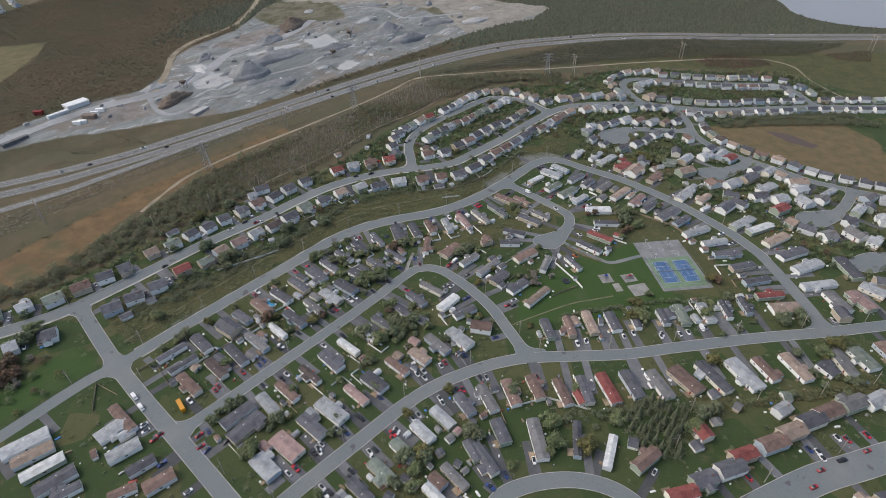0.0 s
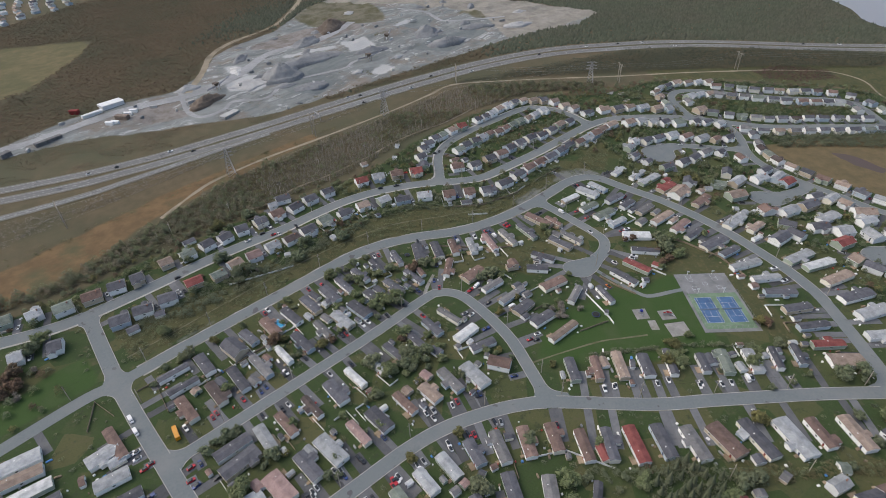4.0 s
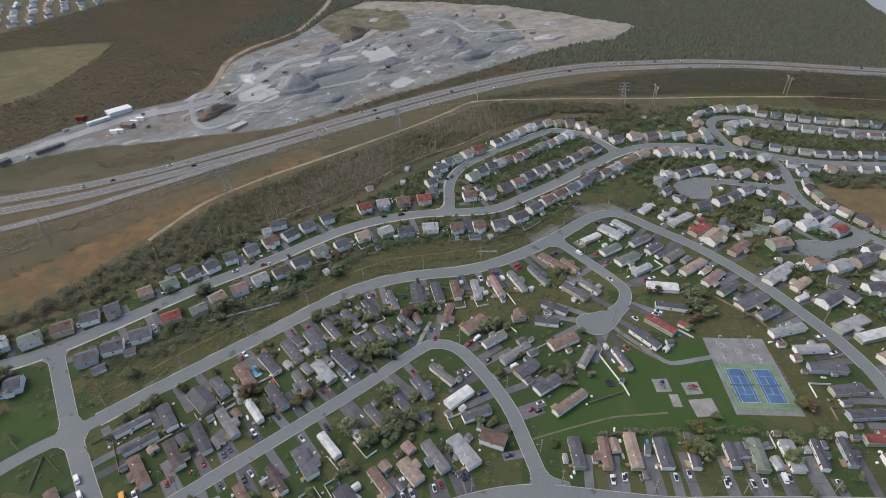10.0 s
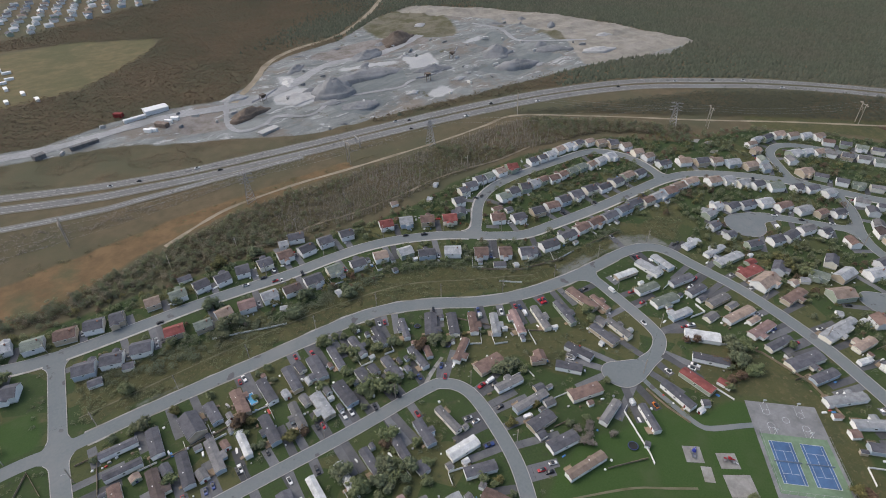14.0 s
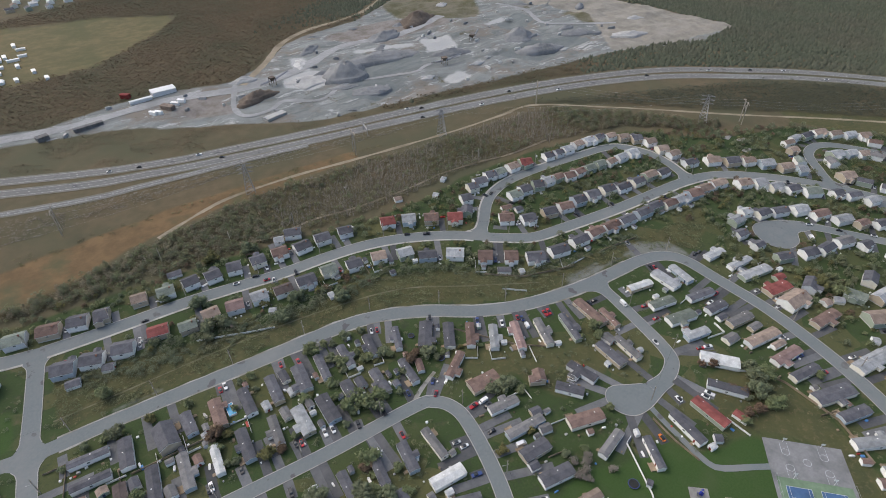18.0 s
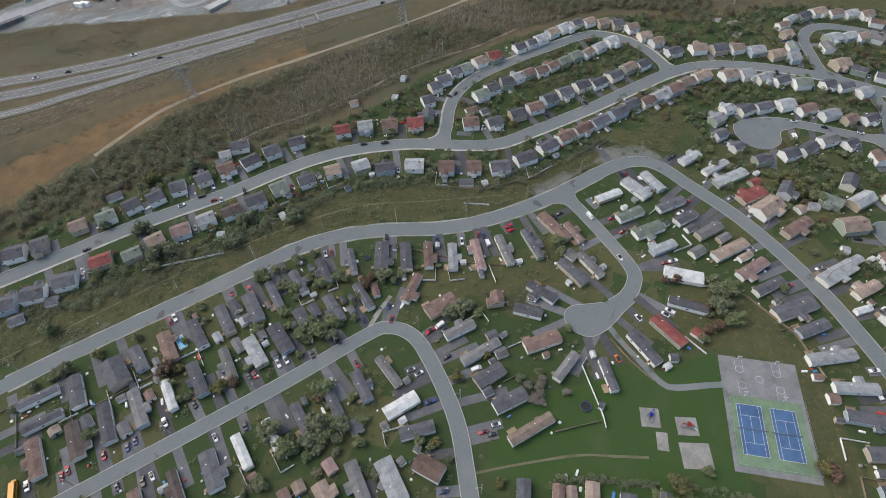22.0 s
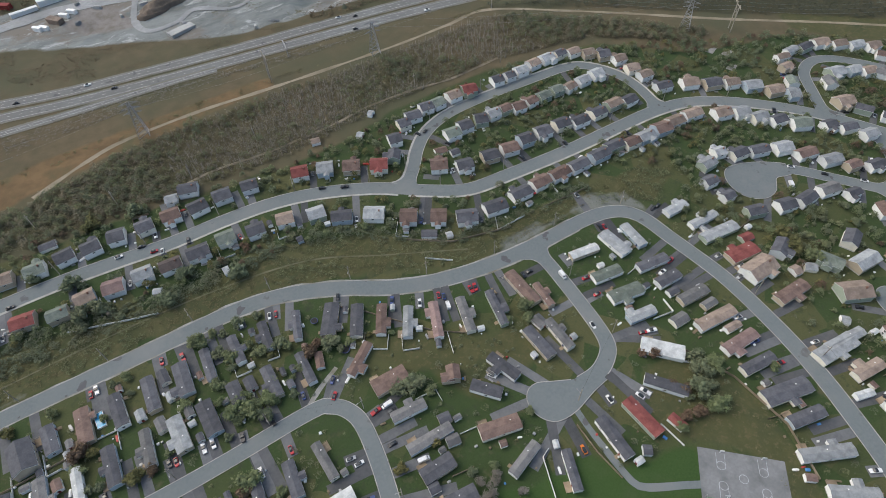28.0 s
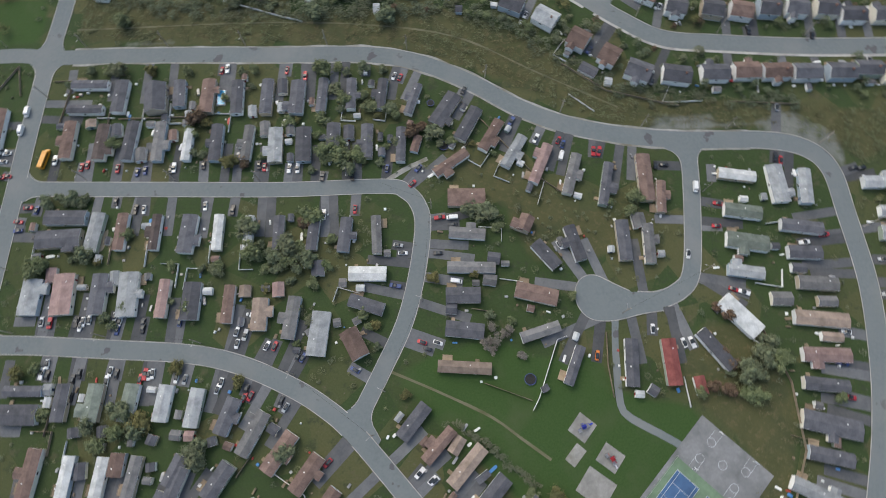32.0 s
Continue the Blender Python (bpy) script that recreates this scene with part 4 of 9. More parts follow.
place("south_row", [
    ("mw", -143.7, -22.4, 84, 15.8, 4.7), ("mb", -137.3, -17.7, 85, 9.0, 5.7), ("mg", -130.3, -22.7, 81, 16.4, 4.7),
    ("sk", -123.5, -19.1, -83, 3.3, 3.7), ("mk", -112.9, -20.9, 66, 12.5, 5.8), ("mk", -95.1, -25.4, 57, 15.3, 6.6),
    ("sg", -114.6, -6.9, -8, 4.3, 4.0), ("sp", -108.8, -7.4, -2, 4.0, 4.0), ("sk", -157.6, -4.5, -81, 3.9, 4.6),
    ("sk", -145.8, -4.5, -82, 4.6, 3.7), ("sk", -99.2, -10.0, -73, 3.5, 3.6), ("sk", -73.9, -5.9, -33, 4.4, 3.9),
])
place("park_side", [
    ("mk", 8.4, 48.5, -1, 15.3, 6.9), ("mk", 8.4, 32.9, -8, 16.7, 6.7), ("mt", 7.6, 16.7, -5, 22.9, 4.9),
    ("mg", 41.6, 30.9, 16, 17.6, 4.6), ("mk", 55.1, 16.0, 66, 17.3, 4.0), ("mk", -14.7, -4.9, 50, 16.8, 5.7),
    ("mb", -4.4, -14.6, 46, 16.9, 4.7), ("st", 3.0, -14.8, 56, 7.4, 4.8), ("mt", 6.9, -23.1, 47, 19.6, 5.6),
    ("mk", 16.8, -34.0, 47, 16.5, 6.4), ("sk", 13.2, -27.4, -55, 2.6, 6.0), ("mk", 28.4, -43.0, 43, 19.1, 4.5),
    ("mg", 11.5, 77.8, -6, 16.6, 5.1), ("mg", 12.7, 61.3, -3, 21.6, 4.9), ("sg", 20.8, 55.3, -11, 6.0, 4.9),
])
place("park_side", [
    ("sk", 23.2, 65.7, -9, 5.6, 5.1), ("mb", 41.3, 48.1, -15, 18.9, 7.1), ("hb", 38.7, 81.5, 64, 8.8, 6.5),
    ("mk", 61.1, 71.3, -75, 17.3, 5.2), ("mk", 47.3, 66.3, -52, 14.9, 5.7), ("mk", 83.7, 71.9, -90, 19.3, 5.7),
    ("mg", 95.2, 69.9, 87, 18.9, 4.6), ("sg", 92.2, 81.5, -83, 7.0, 6.0), ("mw", 130.7, 35.0, -50, 20.2, 7.9),
    ("mk", 117.5, 20.8, -55, 19.7, 5.3), ("mr", 97.1, 16.0, -89, 19.7, 6.0), ("sr", 108.4, 5.9, -83, 7.5, 4.5),
    ("mk", 80.0, 16.3, 85, 20.2, 5.3), ("sk", 87.9, 4.4, -37, 3.8, 4.3), ("mk", 40.6, -57.1, 46, 13.5, 4.9),
])
place("park_side", [
    ("mn", 50.1, -65.6, 42, 17.6, 6.2), ("sl", 53.2, -73.9, 54, 6.4, 4.5), ("ml", 61.6, -76.9, 46, 16.9, 6.6),
    ("mk", 72.3, -85.8, 40, 16.3, 4.0), ("mk", 83.7, -94.2, 41, 15.6, 4.3), ("sk", 47.0, -58.8, 52, 7.8, 5.5),
    ("sk", 2.9, 42.8, -6, 4.7, 4.7), ("sk", 41.7, 6.8, -60, 2.5, 3.1), ("sl", 71.4, -80.4, 52, 3.0, 3.6),
    ("sk", 59.4, -66.3, 54, 2.5, 4.6),
])
place("east_terrace", [
    ("mw", 141.9, 102.7, -10, 17.2, 5.1), ("ml", 160.5, 97.6, -88, 19.0, 7.6), ("ml", 173.3, 95.7, 83, 17.7, 5.6),
    ("mn", 141.4, 84.2, -10, 17.0, 6.3), ("mn", 140.7, 69.2, -11, 18.8, 7.4), ("ml", 137.3, 55.1, -10, 15.7, 5.3),
    ("mk", 167.3, 75.7, -9, 18.9, 5.6), ("mk", 165.9, 63.2, -4, 14.9, 6.0), ("sk", 161.9, 56.1, -6, 6.4, 4.2),
    ("mg", 168.5, 48.5, -6, 17.5, 5.9), ("sg", 171.2, 40.3, -3, 8.3, 4.6), ("sg", 151.1, 42.2, -3, 9.0, 6.0),
    ("mt", 166.3, 32.3, -7, 23.3, 6.3), ("st", 169.5, 24.4, -6, 9.0, 3.9), ("mp", 164.8, 16.6, -4, 20.3, 6.0),
])
place("east_terrace", [
    ("mk", 161.7, 4.1, -8, 18.7, 5.3), ("mk", 160.1, -12.2, -15, 24.0, 7.9), ("mk", 156.7, -24.5, -14, 17.9, 5.6),
    ("ml", 149.3, -39.0, -27, 23.7, 5.6), ("ml", 143.4, -54.8, -38, 19.7, 5.1), ("mk", 134.4, -67.1, -47, 20.4, 5.6),
    ("mk", 125.8, -80.1, -36, 18.3, 6.1), ("sk", 116.3, -83.0, -37, 5.0, 3.2), ("mk", 115.4, -92.7, -38, 19.4, 5.4),
    ("mr", 104.6, -103.8, -44, 18.6, 5.3), ("sl", 92.6, -88.6, -35, 4.0, 3.5), ("sb", 130.7, -51.8, -35, 4.8, 5.0),
    ("sb", 134.9, -41.4, -39, 4.4, 3.1), ("ml", 215.3, 81.3, -4, 19.6, 5.0), ("ml", 215.5, 69.8, -8, 24.0, 6.9),
])
place("east_terrace", [
    ("mr", 213.0, 52.4, -8, 18.5, 8.4), ("sr", 224.8, 58.6, -8, 7.5, 5.5), ("ht", 210.3, 39.9, -1, 21.5, 12.2), ("st", 226.5, 28.4, -10, 4.8, 6.0),
    ("mb", 211.5, 20.7, -3, 20.9, 6.7), ("ml", 207.2, -11.1, -9, 23.0, 4.8), ("mt", 201.1, -26.7, -8, 16.7, 5.6),
    ("sw", 188.2, -32.6, -18, 9.0, 3.4), ("sl", 235.0, 25.4, -45, 6.2, 5.4), ("sl", 218.4, -4.7, -52, 4.0, 4.5),
])
place("upper_south", [
    ("hr", -130.2, 231.4, -8, 13.4, 10.0), ("hn", -114.2, 225.9, -3, 11.9, 8.6), ("ht", -100.0, 228.3, 3, 11.7, 9.8),
    ("hp", -85.3, 226.6, -10, 12.4, 10.5), ("hl", -69.8, 226.3, -4, 12.0, 10.0), ("hd", -54.9, 223.5, -3, 13.3, 9.3),
    ("hk", -39.2, 223.7, -4, 14.3, 10.5), ("hn", -22.6, 225.0, -3, 12.2, 10.0), ("hk", -5.9, 220.7, -7, 12.0, 10.0),
    ("ht", 11.7, 218.7, -15, 11.6, 10.3), ("hl", 28.8, 212.3, -10, 12.0, 10.3), ("hk", 40.5, 201.5, -26, 14.3, 9.1),
    ("hl", 57.5, 192.7, -35, 14.1, 10.7), ("hb", 73.3, 179.2, -34, 11.6, 11.3), ("hb", 87.9, 169.2, -34, 10.6, 11.3),
])
place("upper_south", [
    ("hk", 101.6, 159.7, -26, 14.4, 11.1), ("hk", 120.0, 156.7, -10, 16.1, 10.1), ("hk", 139.1, 156.6, -2, 15.6, 9.2),
    ("hb", 154.8, 157.0, -0, 14.7, 9.3), ("hb", 169.6, 156.1, 0, 15.7, 8.6), ("hk", 184.5, 155.0, -2, 15.5, 8.9),
    ("hk", 201.7, 154.6, -2, 15.7, 9.1), ("hk", 215.5, 155.7, -3, 14.8, 8.4), ("hb", 227.4, 151.4, -4, 13.0, 8.4),
    ("hl", 239.1, 150.5, -3, 13.9, 9.4), ("hb", 254.1, 150.2, -10, 13.7, 11.1), ("ht", 266.9, 150.2, -6, 13.4, 9.8),
    ("ht", 282.2, 149.1, -10, 15.7, 9.2), ("ht", 299.5, 138.3, -17, 13.6, 10.9), ("hl", 310.7, 131.2, -20, 11.9, 11.2),
])
place("upper_south", [
    ("hl", 316.1, 120.9, -13, 13.0, 9.3), ("hk", 323.7, 111.7, -12, 12.3, 8.9), ("hn", 332.9, 101.1, -28, 14.0, 11.2),
    ("sk", 77.0, 162.5, -34, 9.0, 5.8), ("sl", -66.4, 212.0, -25, 4.5, 3.7), ("sk", 12.8, 201.1, -5, 3.4, 4.3),
    ("sl", 86.2, 155.5, -13, 3.5, 4.0), ("sl", -30.4, 203.9, 1, 3.3, 5.7),
])
place("upper_north", [
    ("ht", -134.8, 265.6, -5, 10.6, 10.0), ("hn", -119.2, 263.0, -2, 12.4, 10.2), ("hk", -103.6, 264.1, 5, 11.6, 10.6),
    ("hk", -89.5, 262.2, 3, 11.5, 10.7), ("hk", -75.1, 262.7, -11, 10.8, 11.5), ("hk", -59.4, 260.9, -2, 11.4, 10.8),
    ("hb", -43.9, 261.0, -4, 12.6, 10.9), ("hk", -28.3, 258.6, 4, 13.2, 10.9), ("hk", -12.7, 259.4, -5, 12.6, 11.1),
    ("hk", 4.4, 257.9, -10, 11.6, 10.2), ("hr", 35.6, 250.5, -18, 12.1, 11.4), ("hl", 50.5, 244.9, -25, 11.8, 11.5),
    ("hb", 65.3, 236.8, -28, 12.6, 11.4), ("hr", 80.6, 227.8, -30, 13.0, 11.5), ("hl", -39.7, 274.0, -14, 8.0, 7.1),
])
place("upper_north", [
    ("hk", -28.3, 276.8, -18, 13.6, 10.2), ("sk", -110.7, 280.2, -1, 9.0, 6.0), ("sl", 84.8, 261.7, -50, 4.1, 5.3),
    ("st", 57.0, 273.3, -12, 5.8, 6.0), ("sl", 101.6, 276.8, -54, 3.5, 5.6), ("hk", 101.1, 243.1, -12, 9.9, 10.8),
    ("hk", 114.1, 253.0, -6, 9.7, 9.9), ("hk", 123.6, 256.0, -9, 12.2, 10.2), ("hk", 135.8, 258.8, -7, 10.5, 10.3),
    ("hn", 145.4, 258.1, 2, 10.2, 9.9), ("ht", 159.0, 258.5, -1, 11.5, 10.3), ("hr", 172.2, 257.9, -16, 12.0, 11.1),
    ("ht", 183.5, 255.2, -5, 9.1, 9.4), ("hk", 195.1, 255.1, -7, 9.9, 9.7), ("hk", 205.8, 253.8, -7, 8.6, 8.5),
])
place("upper_north", [
    ("hl", 216.4, 253.9, -5, 11.0, 9.7), ("ht", 229.4, 255.4, 1, 10.9, 9.5), ("hl", 242.0, 254.9, 1, 12.3, 9.6),
    ("hk", 253.7, 253.8, -1, 10.5, 8.6), ("ht", 263.6, 249.6, -4, 11.3, 8.7), ("ht", 272.3, 242.2, -15, 10.9, 9.4),
    ("hk", 280.5, 234.3, -19, 10.6, 10.8), ("ht", 286.2, 223.4, -12, 11.2, 10.1), ("ht", 286.2, 209.5, -17, 11.1, 10.0),
    ("ht", 288.2, 198.7, -8, 11.8, 9.1), ("hk", 289.3, 181.9, -13, 14.1, 9.1), ("ht", 307.8, 173.9, -24, 13.8, 11.1),
    ("hk", 320.7, 164.5, -21, 14.1, 10.9), ("ht", 332.3, 156.9, -22, 11.9, 9.7), ("hl", 341.9, 146.2, -24, 13.8, 11.0),
])
place("upper_north", [
    ("ht", 350.2, 134.0, -18, 13.6, 10.3), ("hl", 356.7, 124.2, -23, 9.4, 11.5),
])
place("crescent", [
    ("hn", 136.1, 226.2, -6, 11.9, 10.6), ("hk", 147.4, 227.6, -6, 10.9, 10.7), ("hk", 160.3, 226.9, -21, 10.3, 11.4),
    ("hl", 170.6, 226.6, -3, 10.2, 9.6), ("hb", 180.6, 226.2, -1, 9.7, 8.5), ("hb", 189.6, 222.6, -8, 10.9, 9.9),
    ("hb", 200.6, 222.4, 2, 10.4, 8.4), ("hn", 211.8, 221.8, -3, 10.8, 8.7), ("hn", 223.7, 221.7, -4, 10.0, 8.8),
    ("ht", 233.7, 219.1, 7, 10.8, 8.1), ("hl", 246.5, 219.3, 0, 11.5, 8.7), ("hl", 259.6, 219.6, -1, 10.9, 10.0),
    ("hb", 112.0, 205.7, -28, 12.6, 11.5), ("sb", 121.4, 217.9, -11, 8.0, 6.0), ("sk", 128.2, 211.5, -7, 5.8, 6.0),
])
place("crescent", [
    ("hk", 125.5, 196.5, -15, 12.2, 10.2), ("hk", 143.9, 194.3, -13, 12.7, 10.2), ("hb", 158.6, 192.7, -13, 12.9, 10.3),
    ("hk", 173.0, 193.7, -7, 12.1, 11.2), ("hk", 187.2, 193.2, -10, 12.4, 10.5), ("hk", 202.4, 192.1, -7, 12.7, 10.4),
    ("hk", 214.8, 187.4, -3, 14.6, 9.0), ("hk", 230.8, 186.8, -2, 13.2, 9.0), ("ht", 246.1, 187.7, -1, 14.3, 9.1),
    ("hk", 257.8, 184.4, 0, 13.1, 9.0),
])
place("east_court", [
    ("hl", 251.8, 110.3, -0, 12.4, 8.6), ("hl", 265.8, 113.1, -14, 8.9, 8.2), ("hk", 241.1, 99.2, -5, 10.6, 7.7),
    ("hk", 240.5, 84.9, -5, 9.2, 6.6), ("hk", 244.4, 68.2, -19, 13.3, 7.9), ("hk", 262.9, 61.2, -16, 12.6, 9.3),
    ("hk", 277.2, 57.4, -1, 15.4, 8.1), ("hg", 294.9, 54.7, -14, 15.0, 8.6), ("hk", 303.9, 44.6, -11, 10.3, 6.6),
    ("hk", 275.6, 105.4, -8, 13.0, 8.5), ("hk", 288.5, 100.0, -18, 14.8, 8.4), ("hl", 302.8, 93.0, -18, 13.2, 10.2),
    ("hb", 310.6, 81.5, -13, 15.5, 8.5), ("hl", 318.9, 69.1, -17, 15.1, 8.6), ("hb", 325.7, 58.5, -11, 11.1, 7.1),
])
place("east_court", [
    ("hk", 337.4, 50.8, -12, 12.9, 7.9), ("ml", 208.7, 96.3, -2, 15.7, 5.8), ("ht", 377.3, 98.4, -17, 13.9, 11.5),
    ("hl", 403.9, 122.1, -14, 13.6, 11.3), ("hl", 416.6, 116.1, -14, 11.7, 9.0), ("ht", 424.3, 109.4, -18, 11.6, 9.4),
    ("ht", 427.7, 151.1, -17, 14.4, 10.1), ("ht", 437.6, 141.9, -18, 13.1, 8.9), ("hl", 447.3, 133.9, -15, 13.2, 8.5),
    ("ht", 456.7, 126.0, -18, 12.7, 8.8), ("hk", 413.0, 154.1, -4, 14.4, 7.6), ("hl", 400.7, 157.3, -1, 13.1, 6.5),
    ("ht", 388.0, 155.6, -14, 11.8, 7.1), ("ht", 380.3, 146.5, -3, 10.4, 7.1), ("hk", 346.4, 89.2, -15, 10.0, 8.6),
])
place("east_court", [
    ("hk", 354.6, 80.7, -19, 12.8, 7.8), ("hl", 360.0, 69.3, -11, 12.2, 8.6),
])
place("south_west", [
    ("mb", -217.9, 139.5, 90, 24.0, 5.2), ("ml", -225.1, 136.7, 1, 15.7, 8.6),
    ("sl", -221.3, 129.1, -3, 8.0, 6.0), ("ml", -226.9, 119.2, -10, 16.0, 7.3), ("mk", -225.2, 103.6, -9, 13.5, 6.1),
    ("mb", -223.8, 88.1, -10, 14.6, 7.2), ("ml", -257.9, 164.1, -10, 22.0, 8.9), ("mt", -258.0, 153.7, -12, 19.0, 6.8),
    ("mw", -257.5, 141.8, -9, 19.7, 6.5), ("mk", -256.5, 128.9, -6, 18.7, 7.8), ("mk", -255.4, 118.3, -12, 13.2, 5.2),
    ("sb", -237.6, 129.8, -13, 2.7, 6.0), ("mb", -237.9, 97.0, -20, 12.5, 4.9), ("hk", -217.7, 238.0, -19, 9.4, 11.5),
])
place("south_west", [
    ("hl", -237.7, 245.7, -13, 9.0, 11.5), ("hl", -218.7, 276.7, -4, 11.1, 10.2), ("hn", -203.1, 269.9, -8, 13.8, 11.5),
    ("hb", -185.6, 267.4, -13, 14.2, 11.5), ("hk", -169.8, 265.6, -16, 12.8, 11.5), ("hk", -156.7, 263.4, -10, 9.7, 11.5),
    ("hk", -181.1, 231.7, -15, 13.9, 11.5), ("hk", -166.4, 230.1, -19, 14.2, 11.0), ("hk", -150.1, 229.0, -17, 13.8, 11.3),
    ("sk", -178.1, 219.6, -5, 7.4, 6.0), ("sk", -159.8, 221.0, -18, 6.2, 6.0), ("hn", -235.6, 284.6, -12, 12.6, 11.5),
])
place("south_street", [
    ("mb", -52.3, -37.5, 53, 18.3, 5.5), ("sr", -48.9, -46.8, 57, 9.0, 5.6), ("mk", -43.1, -46.4, 47, 18.9, 5.4),
    ("mr", -34.0, -56.1, 53, 21.4, 6.4), ("mk", -23.0, -65.0, 53, 19.6, 6.6), ("mg", -13.2, -77.1, 57, 19.9, 6.9),
    ("mb", -1.1, -87.4, 69, 20.0, 9.0), ("mk", 10.8, -98.8, 63, 23.5, 6.8), ("ml", 23.8, -111.7, 60, 23.2, 9.0),
    ("mb", 35.3, -120.1, 56, 17.8, 6.0), ("mt", 47.7, -133.1, 54, 20.8, 7.0), ("mk", 57.7, -147.5, 65, 10.4, 7.7),
    ("mg", 68.1, -153.4, 43, 18.2, 6.7), ("mn", 79.1, -162.0, 53, 16.8, 8.5), ("mb", 94.3, -172.2, 49, 14.6, 8.6),
])
place("south_street", [
    ("mt", 97.6, -115.3, -47, 18.8, 9.0), ("hr", -31.0, -107.6, 60, 8.7, 8.5), ("sk", -39.0, -107.5, 58, 5.2, 5.5),
    ("mw", -70.2, -75.2, 17, 19.6, 4.3), ("hb", -63.8, -91.0, -14, 19.0, 6.5), ("sk", -57.7, -81.8, -70, 5.0, 6.0),
    ("hr", -31.1, -127.2, -33, 15.9, 7.0), ("hk", -42.4, -124.7, -33, 16.9, 8.4), ("hb", -14.8, -136.6, -32, 18.2, 8.3),
    ("ht", -1.6, -142.2, -31, 16.6, 8.4), ("hk", 12.3, -148.3, -31, 17.2, 8.6), ("hb", 23.7, -154.0, -31, 17.6, 8.1),
    ("hg", 38.2, -163.2, -31, 18.1, 8.2), ("hl", 48.9, -172.6, -27, 18.1, 7.8), ("hk", -56.5, -116.8, -32, 15.1, 7.7),
])
place("south_street", [
    ("hr", -70.2, -111.6, -37, 17.5, 6.7), ("hl", 10.1, -134.8, -22, 11.4, 6.5), ("mg", -86.8, -42.8, 46, 24.0, 6.6),
    ("mk", -74.0, -58.6, 30, 21.0, 4.0), ("mk", -113.2, -28.5, 70, 19.0, 5.4), ("sg", -18.2, -110.2, 51, 3.6, 5.6),
    ("sg", -1.3, -115.8, 84, 3.7, 6.0), ("sn", 22.5, -134.2, -51, 4.6, 6.0), ("sk", -124.4, -8.4, 72, 3.8, 4.1),
    ("sk", -0.5, -103.2, 55, 4.9, 5.4), ("sl", 9.5, -92.4, 72, 5.0, 6.0),
])
place("east_side", [
    ("ml", 183.4, -63.3, -19, 24.0, 7.2), ("mw", 183.3, -76.1, -27, 24.0, 6.6), ("mt", 175.4, -90.0, -22, 24.0, 7.3),
    ("mk", 163.6, -103.9, -29, 24.0, 7.5), ("ml", 154.0, -116.0, -28, 24.0, 7.9), ("hk", 196.8, -45.4, -11, 19.0, 9.7),
    ("ml", 199.0, -11.6, -6, 24.0, 7.9), ("ml", 251.7, -62.8, -18, 20.5, 8.8), ("ml", 136.3, -126.7, -42, 24.0, 6.5),
    ("mg", 125.0, -139.9, 47, 19.6, 8.3), ("mp", 135.5, -151.8, 55, 18.5, 9.0), ("ml", 152.6, -156.1, 79, 15.2, 9.0),
    ("mk", 169.0, -138.8, 42, 23.7, 8.8), ("hb", 229.6, -24.0, 59, 10.7, 11.5), ("hl", 240.0, -37.5, -20, 18.7, 9.7),
])
place("east_side", [
    ("hk", 259.3, -45.9, -20, 19.0, 9.9), ("hr", 221.0, -80.9, -22, 17.3, 9.6), ("hl", 237.3, -76.8, -34, 14.3, 11.5),
    ("hl", 245.2, -94.1, 58, 14.3, 11.5), ("ht", 204.9, -94.0, 70, 9.4, 11.5), ("ht", 275.9, -80.8, -52, 19.0, 11.5),
    ("hg", 202.3, -119.0, -35, 12.9, 11.1), ("hg", 217.3, -134.9, 61, 16.3, 11.5), ("hl", 214.7, -147.6, 79, 9.3, 11.5),
    ("hl", 256.9, -130.6, -9, 18.7, 7.7), ("hg", 284.1, -133.4, -20, 16.9, 8.8), ("hl", 260.3, 11.1, -5, 19.0, 9.0),
    ("hl", 278.2, -1.1, -21, 15.6, 10.1), ("hr", 286.5, -20.5, -13, 14.5, 9.9), ("hk", 296.2, 1.1, -15, 13.9, 7.9),
])
place("east_side", [
    ("hl", 290.6, -11.4, -3, 19.0, 7.3), ("ht", 237.0, 2.9, -28, 18.1, 11.5), ("hk", 231.5, -61.8, -36, 16.5, 9.5),
    ("hl", 263.2, -85.9, -28, 16.3, 8.6), ("ml", 275.4, -106.0, -18, 17.3, 4.7), ("hl", 281.4, -56.2, -10, 16.6, 7.4),
])


# rows of far houses along the eastern streets
FAR_ROOFS = "kkkgktbkkdnkl"


def lined(road, start, end, pitch, back, sides, rnd, roofs=FAR_ROOFS):
    line = LINES[road]
    nn = normals(line)
    run = np.concatenate([[0], np.cumsum(np.hypot(*np.diff(line, axis=0).T))])
    s = start
    while s < min(end, run[-1]):
        i = int(np.searchsorted(run, s))
        i = min(i, len(line) - 1)
        for side in sides:
            x, y = line[i] + nn[i] * side * (ROADS[road][0] / 2 + back + rnd.uniform(-1, 1))
            if fits(x, y, 5.0) and road_gap(x, y) > 6.5 and math.hypot(x + 193, y - 124) > 14 and y > -225 and x < 570:
                rot = math.degrees(math.atan2(-nn[i][0], nn[i][1])) + rnd.uniform(-4, 4)
                house("h", rnd.choice(roofs), float(x), float(y), rot, rnd.uniform(9, 11), rnd.uniform(7, 8.5), rnd, 1)
        s += pitch


